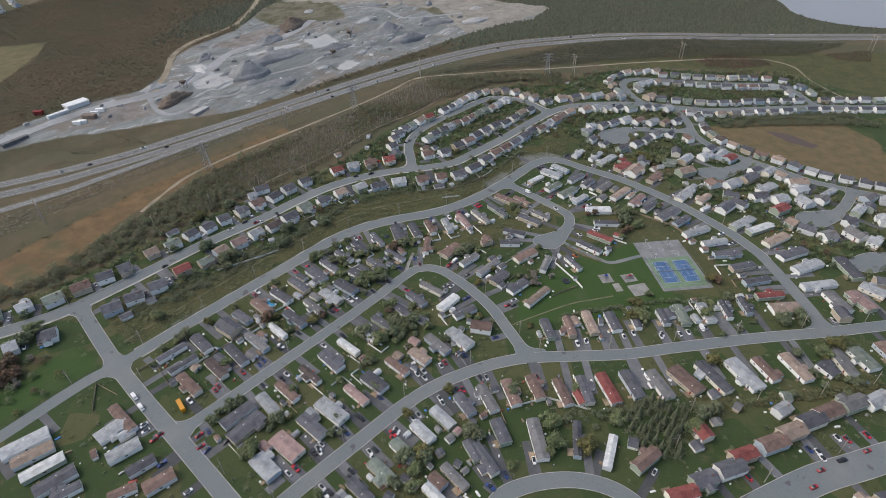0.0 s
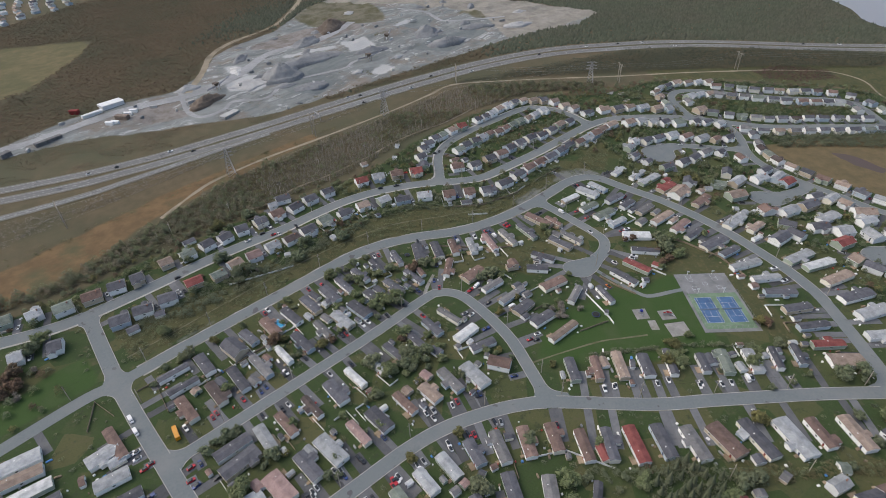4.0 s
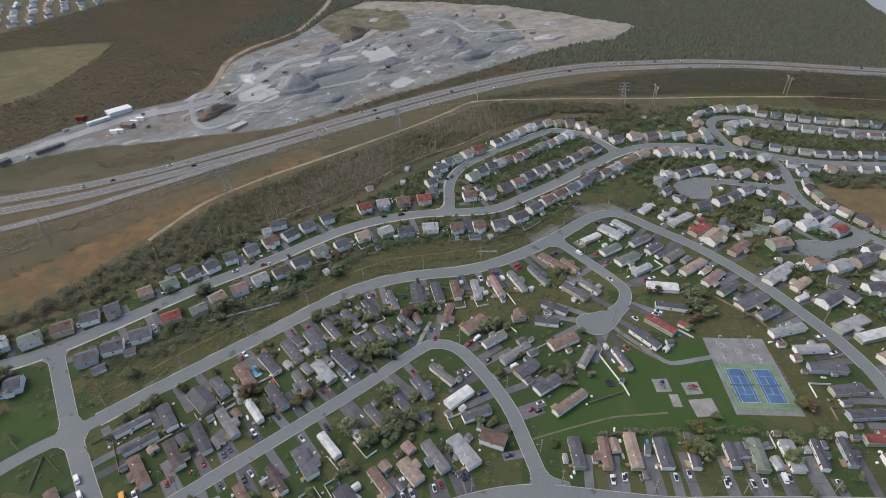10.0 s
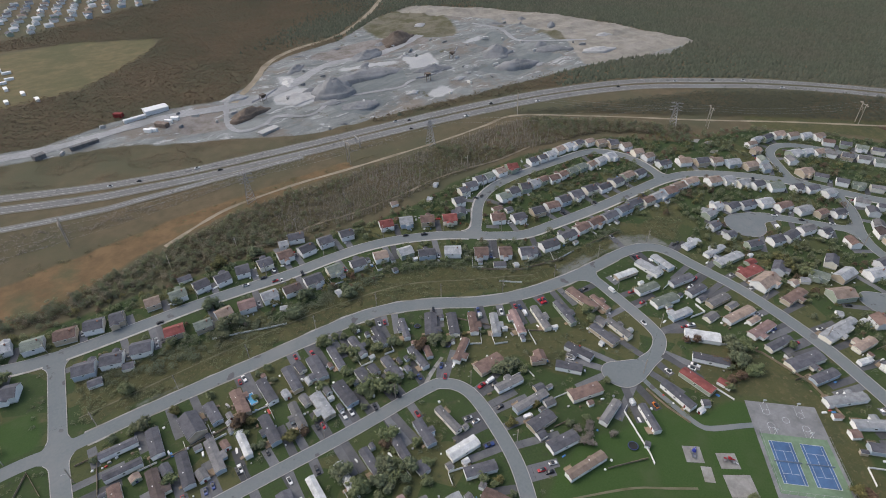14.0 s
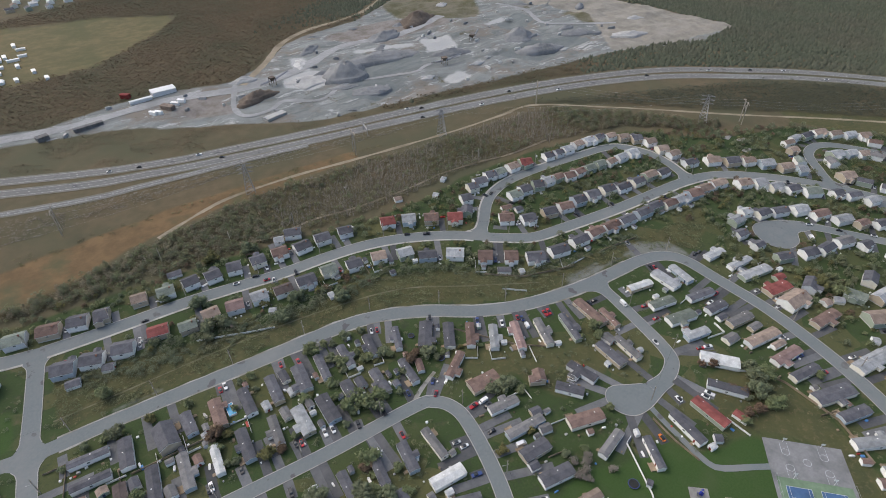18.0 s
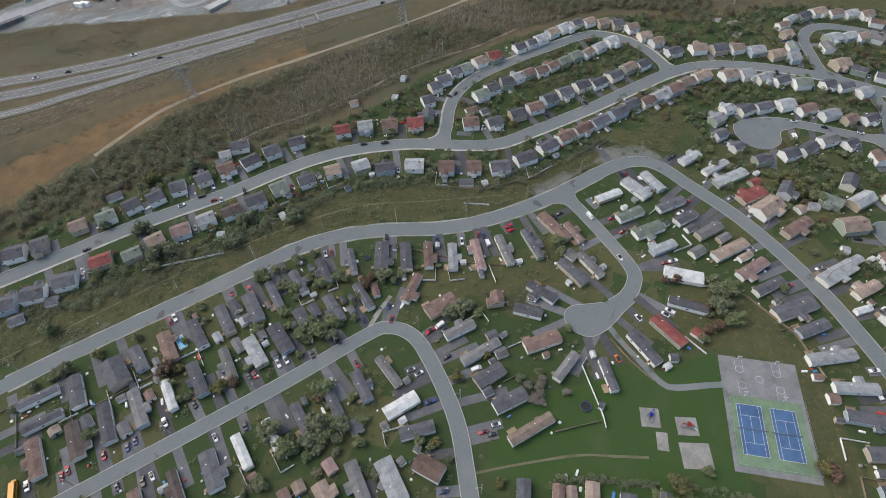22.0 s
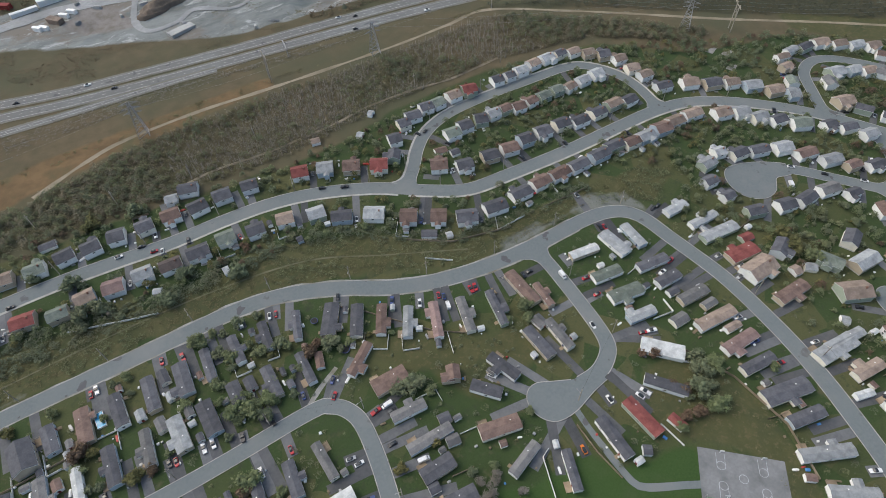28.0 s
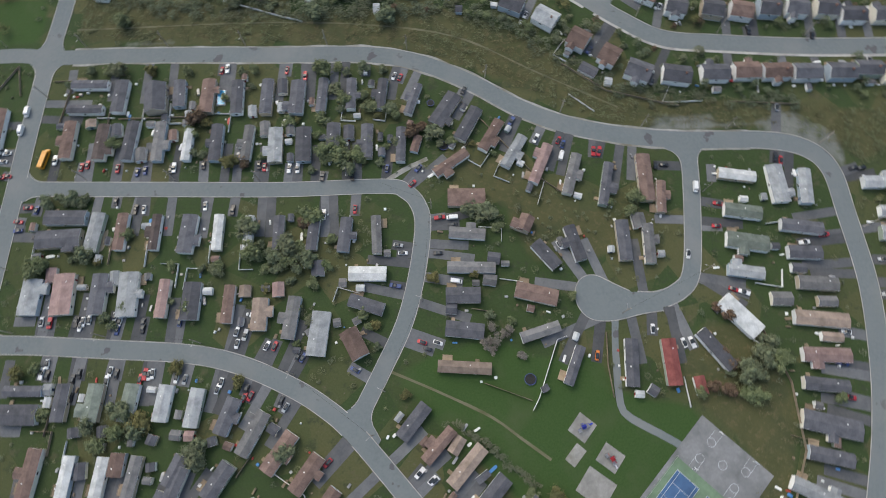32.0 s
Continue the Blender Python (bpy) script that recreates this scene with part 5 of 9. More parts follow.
far_rnd = random.Random(11)
lined("hill_street", 760, 1200, 14.5, 9.5, (1, -1), far_rnd)
lined("north_loop_street", 20, 400, 14.0, 9.0, (1, -1), far_rnd)
lined("bog_street", 30, 420, 15.0, 10.0, (1, -1), far_rnd)
lined("lower_court_street", 10, 200, 15.0, 11.0, (1, -1), far_rnd)
lined("small_court_street", 0, 60, 15.0, 13.0, (1, -1), far_rnd)
lined("upper_terrace_street", 690, 900, 14.0, 11.0, (1,), far_rnd)
lined("crescent_street", 0, 400, 13.5, 9.0, (1,), far_rnd)
lined("avenue", 0, 300, 15.0, 12.0, (-1,), far_rnd)
for cx, cy, r, n in ((227, -106, 24, 7), (253, -16, 23, 6), (190, -150, 27, 6), (262, 88, 26, 4)):
    for i in range(n):
        a = 2 * math.pi * i / n + 0.4
        x, y = cx + r * math.cos(a), cy + r * math.sin(a)
        if fits(x, y, 5.5) and road_gap(x, y) > 6.5:
            house("h", far_rnd.choice(FAR_ROOFS), x, y, math.degrees(a) + 90, 12, 8.5, far_rnd, 1)
for i in range(70):
    x, y = far_rnd.uniform(190, 300), far_rnd.uniform(-190, 60)
    if fits(x, y, 7.5) and road_gap(x, y) > 8:
        house("h", far_rnd.choice(FAR_ROOFS), x, y, far_rnd.choice((20, 75, 110)), 12, 8, far_rnd, 1)
# small sheds behind the homes
def more_sheds(n):
    rnd = random.Random(31)
    made = 0
    for k, (hx, hy, hl, hw, rot, kind) in enumerate(list(HOMES)):
        if kind == "s" or hx > 330 or hy > 290 or made >= n or rnd.random() < 0.5:
            continue
        for tries in range(8):
            u, v = rnd.choice((1, -1)) * (hl + rnd.uniform(2.5, 6)), rnd.uniform(-1, 1) * (hw + 3)
            if rnd.random() < 0.5:
                u, v = rnd.uniform(-1, 1) * hl, rnd.choice((1, -1)) * (hw + rnd.uniform(2.4, 4))
            x, y = hx + u * math.cos(rot) - v * math.sin(rot), hy + u * math.sin(rot) + v * math.cos(rot)
            free = all(abs((x - h[0]) * math.cos(h[4]) + (y - h[1]) * math.sin(h[4])) > h[2] + 2.2 or abs(-(x - h[0]) * math.sin(h[4]) + (y - h[1]) * math.cos(h[4])) > h[3] + 2.2 for h in HOMES)
            if free and road_gap(x, y) > 9 and not inside(np.array([x]), np.array([y]), PARK)[0] and math.hypot(x + 193, y - 124) > 14:
                house("s", rnd.choice("gklgkbw"), x, y, math.degrees(rot) + rnd.choice((0, 90)), rnd.uniform(2.8, 4.2), rnd.uniform(2.2, 3.0), rnd)
                made += 1
                break


more_sheds(85)
# a distant estate beyond the woods
for i in range(9):
    for j in range(10):
        x, y = -190 + 26 * j + far_rnd.uniform(-3, 3) + 6 * i, 1050 + 30 * i + far_rnd.uniform(-3, 3) - 4 * j
        if y > 1040 + 0.55 * (x + 130):
            house("h", far_rnd.choice("lkgwlt"), x, y, far_rnd.choice((10, 100)), 12, 9, far_rnd, 0)


# ---- driveways and cars
CARS = []
CARS += [
    (-212.4, 127.8, "W"), (-213.5, 123.5, "W"), (-210.0, 115.6, "R"), (-187.9, 123.2, "W"), (-171.7, 120.2, "R"), (-156.8, 117.6, "R"),
    (-146.9, 115.4, "B"), (-143.2, 116.2, "B"), (-129.3, 117.2, "W"), (-130.9, 116.4, "K"), (-115.1, 117.9, "K"), (-88.1, 117.0, "K"),
    (-85.3, 115.9, "R"), (-73.2, 114.9, "W"), (-145.2, 95.9, "K"), (-141.2, 95.8, "W"), (-155.1, 100.1, "K"), (-112.3, 96.5, "W"),
    (-99.0, 94.0, "K"), (-196.5, 98.6, "R"), (-192.2, 97.3, "B"), (-110.6, 171.7, "R"), (-107.8, 172.6, "W"), (-77.0, 170.3, "R"),
    (-67.5, 166.6, "R"), (-36.4, 168.4, "V"), (-21.9, 164.5, "W"), (-18.7, 163.7, "R"), (13.3, 154.8, "K"), (36.4, 136.5, "B"),
    (47.8, 126.7, "W"), (58.8, 125.3, "R"), (60.8, 123.1, "B"), (59.5, 117.1, "V"), (-69.1, 114.8, "W"), (-56.9, 110.1, "K"),
    (-42.6, 109.6, "K"), (-25.7, 113.2, "B"), (-10.6, 112.7, "B"), (-13.5, 104.7, "R"),
]
CARS += [
    (-55.7, 90.2, "W"), (-41.0, 92.3, "R"), (-1.0, 86.8, "R"), (4.9, 86.6, "V"), (5.3, 82.9, "K"), (-20.6, 73.8, "S"),
    (-18.5, 69.9, "W"), (52.5, 75.1, "V"), (54.2, 71.2, "W"), (75.4, 118.6, "R"), (78.1, 118.5, "R"), (165.1, 110.2, "R"),
    (162.7, 111.7, "K"), (121.9, 97.8, "V"), (131.3, 89.3, "R"), (128.7, 78.0, "R"), (177.6, 71.8, "R"), (108.7, 110.0, "K"),
    (104.6, 110.2, "K"), (113.2, 64.7, "W"), (198.6, 104.6, "K"), (202.6, 104.4, "K"), (-180.3, 43.4, "W"), (-176.4, 42.7, "R"),
    (-164.6, 42.8, "K"), (-161.6, 42.7, "W"), (-159.0, 43.6, "W"), (-147.8, 44.3, "W"), (-145.3, 42.7, "W"), (-145.9, 38.4, "B"),
    (-134.8, 41.3, "K"), (-118.5, 41.2, "B"), (-92.7, 36.0, "W"), (-92.2, 30.5, "W"), (-88.8, 34.4, "S"), (-79.0, 29.3, "W"),
    (-75.5, 29.0, "R"), (-64.9, 24.4, "K"), (-62.9, 23.6, "B"), (-174.4, 24.5, "W"),
]
CARS += [
    (-173.6, 19.7, "K"), (-159.7, 19.9, "K"), (-146.3, 20.4, "W"), (-143.5, 19.4, "K"), (-131.0, 18.7, "R"), (-127.8, 18.8, "W"),
    (-117.3, 16.6, "W"), (-113.6, 15.9, "S"), (-97.8, 14.0, "W"), (-86.8, 10.8, "K"), (-84.7, 7.9, "R"), (-71.5, 5.5, "K"),
    (-69.4, 2.7, "S"), (-2.3, 69.3, "K"), (-22.1, 54.4, "B"), (-10.6, 28.5, "R"), (-3.6, 28.0, "W"), (-8.2, 25.4, "K"),
    (5.7, 55.6, "V"), (-40.0, 17.5, "B"), (-50.8, -20.0, "R"), (-7.7, -28.0, "W"), (104.7, 24.3, "W"), (108.2, 24.3, "W"),
    (91.8, 30.9, "W"), (130.9, 47.5, "R"), (135.5, 45.9, "W"), (178.4, 72.3, "R"), (167.9, 68.6, "W"), (171.5, -1.2, "R"),
    (172.0, 13.1, "B"), (177.1, 26.6, "W"), (202.1, 59.1, "S"), (206.5, 47.7, "W"), (199.7, 42.9, "S"), (195.6, -3.7, "W"),
    (65.9, 20.1, "O"), (160.2, -54.6, "W"), (150.8, -64.6, "W"), (27.4, -62.3, "W"),
]
CARS += [
    (34.6, -70.7, "W"), (47.9, -79.6, "V"), (50.2, -80.9, "S"), (16.9, -47.9, "W"), (-6.8, -28.5, "W"), (128.9, -84.3, "K"),
    (123.9, -97.0, "K"), (196.8, -38.7, "K"), (-176.0, 20.5, "W"), (-162.2, 17.6, "K"), (-161.8, 10.0, "K"), (-164.9, 43.3, "K"),
    (-162.7, 40.6, "W"), (-134.6, 38.7, "K"), (-129.4, 18.2, "W"), (-132.9, 16.9, "R"), (-99.1, 11.5, "W"), (-87.4, 7.6, "R"),
    (-97.5, -47.5, "W"), (-112.8, -40.9, "B"), (-122.8, -38.9, "B"), (-147.5, 16.7, "W"), (27.1, -91.1, "W"), (-12.7, -25.1, "W"),
    (10.8, -44.5, "W"), (25.2, -62.5, "W"), (39.0, -74.2, "W"), (64.1, -97.7, "W"), (-39.9, -133.0, "R"), (-6.0, -157.8, "W"),
    (-4.8, -151.7, "B"), (-3.7, -155.6, "W"), (11.4, -161.3, "W"), (13.5, -165.4, "R"), (22.8, -172.7, "R"), (-25.8, -158.2, "R"),
    (-13.9, -158.9, "R"), (-1.7, -165.6, "K"), (12.3, -174.3, "R"), (-206.5, 150.4, "V"),
]
CARS += [
    (-207.7, 140.0, "V"), (-213.4, 114.8, "R"), (-214.6, 129.2, "W"), (-217.6, 98.0, "B"), (-217.2, 73.5, "W"), (-174.5, 119.0, "R"),
    (-199.8, 91.6, "R"), (-199.2, 87.1, "B"), (-189.8, 83.5, "K"), (-229.4, 275.5, "W"), (-56.4, 429.7, "W"), (-128.6, 442.8, "W"),
    (-114.4, 451.1, "K"), (-106.0, 436.6, "K"), (-134.1, 407.6, "K"), (-119.1, 379.2, "K"), (-41.2, 414.0, "K"), (-52.8, 389.6, "K"),
    (-92.3, 398.0, "K"), (154.1, 400.0, "K"), (157.8, 374.4, "W"), (145.1, 379.7, "K"), (208.4, 369.4, "W"), (142.2, 406.5, "W"),
    (250.9, 381.5, "K"), (296.7, 354.4, "W"), (404.3, 332.2, "K"), (469.2, 299.1, "W"), (536.1, 253.8, "W"), (551.2, 212.2, "W"),
    (707.9, 54.8, "W"), (678.7, 90.2, "K"), (508.3, 275.5, "K"), (-78.3, 248.8, "W"), (-56.3, 239.1, "W"), (-60.2, 241.3, "R"),
    (-41.4, 238.1, "K"), (-65.5, 249.1, "K"), (-135.5, 246.8, "K"), (-56.2, 253.6, "W"),
]
CARS += [
    (41.9, 232.4, "K"), (54.1, 225.2, "K"), (140.7, 348.8, "W"), (118.3, 241.2, "K"), (123.6, 240.9, "K"), (161.6, 182.3, "K"),
    (193.8, 177.9, "K"), (234.7, 161.9, "K"), (219.3, 162.1, "W"), (334.2, 121.2, "K"), (283.2, 71.0, "V"), (295.5, 80.0, "W"),
    (167.9, 138.0, "S"), (2.4, 255.6, "W"), (269.2, 109.0, "W"), (307.4, 64.3, "K"), (322.2, 47.2, "W"),
]
ROAD_POINTS = [(n, np.array(l)) for n, l in LINES.items()]


def nearest(x, y, skip=("highway_north", "highway_south", "highway_ramp")):
    """The nearest street: its name, the centre point, the unit way from it to the place, the distance and the street's heading."""
    best = (1e9,)
    for n, l in ROAD_POINTS:
        if n in skip:
            continue
        d = np.hypot(l[:, 0] - x, l[:, 1] - y)
        i = int(d.argmin())
        if d[i] - ROADS[n][0] / 2 < best[0]:
            t = l[min(i + 1, len(l) - 1)] - l[max(i - 1, 0)]
            best = (d[i] - ROADS[n][0] / 2, n, l[i], math.atan2(t[1], t[0]))
    gap, n, c, heading = best
    v = np.array([x, y]) - c
    return gap, n, c, v / (np.hypot(*v) + 1e-9), heading


def hull(stations, taper=0.0):
    """A closed shell through cross sections (x, half width, z low, z high)."""
    v, f = [], []
    for x, w, lo, hi in stations:
        v += [(x, -w, lo), (x, w, lo), (x, w * (1 - taper), hi), (x, -w * (1 - taper), hi)]
    for i in range(len(stations) - 1):
        for k in range(4):
            a, c = 4 * i + k, 4 * i + (k + 1) % 4
            f.append((a, a + 4, c + 4, c))
    return v, f + [(0, 1, 2, 3), tuple(4 * (len(stations) - 1) + k for k in (3, 2, 1, 0))]


def wheel_mesh(r=0.33, t=0.11):
    v = [(r * math.cos(a), y, r * math.sin(a)) for y in (-t, t) for a in np.linspace(0, 2 * math.pi, 13)[:-1]]
    f = [(i, (i + 1) % 12, 12 + (i + 1) % 12, 12 + i) for i in range(12)]
    return mesh_of("wheel", v, f + [tuple(range(11, -1, -1)), tuple(range(12, 24))], RUBBER)


WHEEL = wheel_mesh()
SHAPES = {  # lower shell, cabin, wheel stations
    "car": (hull([(-2.2, 0.75, 0.35, 0.78), (-2.1, 0.86, 0.25, 0.92), (-0.9, 0.89, 0.22, 0.95), (0.9, 0.89, 0.22, 0.92), (1.9, 0.85, 0.25, 0.82), (2.2, 0.72, 0.35, 0.68)], 0.06),
            hull([(-1.75, 0.70, 0.92, 0.95), (-1.0, 0.72, 0.92, 1.42), (0.25, 0.72, 0.92, 1.44), (1.0, 0.70, 0.92, 0.95)], 0.14), 1.35),
    "van": (hull([(-2.7, 0.92, 0.3, 2.05), (-2.6, 0.98, 0.25, 2.15), (1.2, 0.98, 0.25, 2.15), (1.9, 0.96, 0.25, 1.3), (2.6, 0.88, 0.3, 1.0)], 0.05),
            hull([(1.15, 0.93, 1.25, 2.05), (1.85, 0.92, 1.25, 1.42), (1.95, 0.9, 1.25, 1.32)], 0.08), 1.6),
    "truck": (hull([(-2.6, 0.9, 0.45, 1.05), (-2.5, 0.95, 0.4, 1.1), (1.2, 0.95, 0.4, 1.1), (2.4, 0.93, 0.4, 1.05), (2.65, 0.85, 0.5, 0.9)], 0.04),
              hull([(-0.6, 0.85, 1.08, 1.15), (-0.45, 0.85, 1.08, 1.8), (0.7, 0.85, 1.08, 1.8), (1.35, 0.83, 1.08, 1.12)], 0.12), 1.6),
}
FLEET = {}
for shape, (low, cab, axle) in SHAPES.items():
    for k, (word, paint) in enumerate(PAINT + [("orange", car_paint("orange_car_paint", (0.55, 0.16, 0.02)))]):
        FLEET[shape, word] = (mesh_of("car_body", *low, paint), mesh_of("cabin", *cab, [GLASS, paint], [0] * (4 * (len(cab[0]) // 4 - 1)) + [0, 0]), axle)
        for q, poly in enumerate(FLEET[shape, word][1].polygons):
            if poly.normal.z > 0.9:
                poly.material_index = 1
LETTERS = {"W": ("car", "white"), "S": ("car", "silver"), "K": ("car", "black"), "R": ("car", "red"), "B": ("car", "dark blue"), "G": ("car", "grey"), "V": ("van", "white"), "O": ("car", "orange")}


def vehicle(x, y, z, heading, shape, word, where):
    low, cab, axle = FLEET[shape, word]
    base = new({"car": "car", "van": "van", "truck": "pickup_truck"}[shape])
    base.matrix_basis = pose(x, y, z, 0, 0, math.degrees(heading))
    part("car_body", low, base)
    part("cabin", cab, base, "dark glazed cabin")
    for sx in (axle, -axle):
        for sy in (0.8, -0.8):
            part("wheel", WHEEL, base, "", pose(sx, sy, 0.33))
    kind = {"car": "car", "van": "van", "truck": "pickup truck"}[shape]
    return tagged(base, f"{word} {kind} {where}", kind, "vehicles")


DRIVES = []


def driveway(x, y, gap, way, width, lift):
    """An asphalt strip from the street's edge to a little past the place, at a height of its own where others cross."""
    end = np.array([x, y]) + way * 3.0
    start = np.array([x, y]) - way * (gap - 0.1)
    side = np.array([-way[1], way[0]]) * width / 2
    taken = [d[4] for d in DRIVES if math.hypot(d[0] + d[2] - start[0] - end[0], d[1] + d[3] - start[1] - end[1]) < 70]
    lift = next((q for q in (0.045 + 0.007 * i for i in range(40)) if all(abs(q - t) > 0.003 for t in taken)), lift)
    n = max(2, int((gap + 3) / 4))
    line = [start + (end - start) * i / n for i in range(n + 1)]
    v = [(*(p + side), high(*(p + side)) + lift) for p in line] + [(*(p - side), high(*(p - side)) + lift) for p in line]
    f = [(i, n + 1 + i, n + 2 + i, i + 1) for i in range(n)]
    tagged(new("driveway", mesh_of("driveway", v, f, DRIVE)), "dark asphalt driveway between house and street", "driveway", kind="structure")
    DRIVES.append((*start, *end, lift))


def drive_near(x, y, r):
    if not DRIVES:
        return False
    d = np.array(DRIVES)
    return float(gaps(x, y, np.stack([d[:, 0], d[:, 1], d[:, 2] - d[:, 0], d[:, 3] - d[:, 1], 0 * d[:, 0]], 1)).min()) < r


FAR_WHEELS = mesh_of("wheels", *join(*[box(sx - 0.33, sx + 0.33, sy - 0.11, sy + 0.11, 0, 0.66) for sx in (1.35, -1.35) for sy in (0.8, -0.8)]), RUBBER)


def far_car(x, y, heading, word):
    """A car that is only seen from afar: body, cabin and its wheels in one piece."""
    low, cab, axle = FLEET["car", word]
    base = new("car")
    base.matrix_basis = pose(x, y, high(x, y) + 0.1, 0, 0, math.degrees(heading))
    part("car_body", low, base)
    part("cabin", cab, base, "dark glazed cabin")
    part("wheels", FAR_WHEELS, base)
    tagged(base, f"{word} car parked on a driveway beside a hillside house", "car", "vehicles")


car_rnd = random.Random(5)
for k, (x, y, letter) in enumerate(CARS):
    shape, word = LETTERS[letter]
    if shape == "car" and car_rnd.random() < 0.22:
        shape = "truck"
    on_highway = min(float(near_line(np.array(x), np.array(y), [COARSE[n]])) for n in ("highway_north", "highway_south")) < 9
    if on_highway:
        n = min(("highway_north", "highway_south"), key=lambda q: float(near_line(np.array(x), np.array(y), [COARSE[q]])))
        i = int(np.hypot(LINES[n][:, 0] - x, LINES[n][:, 1] - y).argmin())
        c, nn = LINES[n][i], normals(LINES[n])[i]
        off = max(-4.2, min(4.2, float((np.array([x, y]) - c) @ nn)))
        x, y = c + nn * off
        vehicle(float(x), float(y), high(x, y) + 0.36, math.atan2(-nn[0], nn[1]) + (math.pi if n == "highway_north" else 0), shape, word, "driving on the highway")
        continue
    gap, n, c, way, heading = nearest(x, y)
    if gap < -0.3:
        vehicle(x, y, high(x, y) + 0.32, heading, shape, word, "on the street beside the kerb")
        continue
    if gap > 30:
        continue
    across = math.atan2(way[1], way[0])
    # cars beside one another share a direction square to the street
    if not drive_near(x, y, 1.7):
        driveway(x, y, gap, way, 4.8, 0.045 + 0.005 * (len(DRIVES) % 12))
    vehicle(x, y, high(x, y) + 0.1, across + (math.pi if car_rnd.random() < 0.6 else 0), shape, word, "parked on an asphalt driveway")

for k, (hx, hy, hl, hw, rot, kind) in enumerate(list(HOMES)):
    if kind == "s" or hy > 900:
        continue
    gap, n, c, way, heading = nearest(hx, hy)
    if gap > 28 or gap < 4:
        continue
    along = abs(math.cos(math.atan2(way[1], way[0]) - rot))
    reach = hw + 2.6 if along > 0.7 else hl + 2.4
    side = np.array([-way[1], way[0]])
    for s in ((1, -1) if k % 2 else (-1, 1)):
        px, py = np.array([hx, hy]) + side * reach * s - way * (2.0 if along > 0.7 else 0.0)
        if drive_near(px, py, 3.2):
            break
        clear = all(math.hypot(px - h[0], py - h[1]) > 2.0 + min(h[2], h[3]) for h in HOMES)
        if clear:
            g2 = nearest(px, py)[0]
            if 2 < g2 < 28:
                if kind == "h" and hx < 420 and car_rnd.random() < 0.55:
                    word = car_rnd.choice(("white", "white", "silver", "black", "black", "grey", "red", "dark blue"))
                    spot = np.array([px, py]) - way * car_rnd.uniform(-1.5, 1.5)
                    far_car(float(spot[0]), float(spot[1]), math.atan2(way[1], way[0]), word)
                driveway(float(px), float(py), g2, way, 4.4, 0.045 + 0.005 * (len(DRIVES) % 12))
            break

# yellow school bus on the corner lot
bus = new("bus")
bus.matrix_basis = pose(-192.9, 123.8, 0.05, 0, 0, 80)
yellow = car_paint("bus_yellow", (0.62, 0.27, 0.015))
part("bus_body", mesh_of("bus_body", *hull([(-5.2, 1.15, 0.6, 2.9), (-5.0, 1.22, 0.5, 3.05), (3.6, 1.22, 0.5, 3.05), (3.9, 1.2, 0.5, 2.6), (4.0, 1.1, 0.5, 1.7), (5.1, 0.95, 0.55, 1.5), (5.3, 0.85, 0.65, 1.3)], 0.06), yellow), bus)
for s in (1, -1):
    for i in range(7):
        part("window", mesh_of("bus_window", *box(-4.6 + 1.1 * i, -3.7 + 1.1 * i, s * 1.2 - 0.03, s * 1.2 + 0.03, 1.75, 2.45), GLASS), bus)
for sx in (-3.4, 4.2):
    for s in (0.95, -0.95):
        part("wheel", WHEEL, bus, "", pose(sx, s, 0.5) @ Matrix.Diagonal((1.5, 1.4, 1.5, 1)))
tagged(bus, "yellow school bus parked on the corner lot", "bus")


# ---- the park: sports court and playground
def flat(name, parent, x0, x1, y0, y1, z, mat, label=""):
    return part(name, mesh_of(name, *box(x0, x1, y0, y1, z - 0.05, z), mat), parent, label)


COURT_GREY = surface("worn_court_asphalt", (0.19, 0.195, 0.20), (0.235, 0.24, 0.245), scale=0.8)
COURT_GREEN = surface("green_court_paint", (0.145, 0.215, 0.14), (0.175, 0.25, 0.165), scale=0.6)
COURT_BLUE = surface("blue_court_paint", (0.062, 0.125, 0.25), (0.074, 0.146, 0.28), scale=0.6)
COURT_LINE = surface("court_line_paint", (0.55, 0.57, 0.60), (0.46, 0.48, 0.52), scale=2)
court = new("sports_court")
court.matrix_basis = pose(107.7, -7.9, 0.16, 0, 0, -44.6)
flat("apron", court, -1.2, 34.4, -56.0, 1.0, 0.0, COURT_GREY, "worn grey asphalt apron")
flat("ball_court", court, 0.4, 32.8, -19.5, 0.0, 0.03, COURT_GREY, "grey asphalt ball court")
flat("tennis_surround", court, 0.6, 32.8, -53.2, -19.7, 0.03, COURT_GREEN, "green painted tennis surround")
NET = surface("net_mesh", (0.30, 0.35, 0.45), (0.36, 0.41, 0.50))
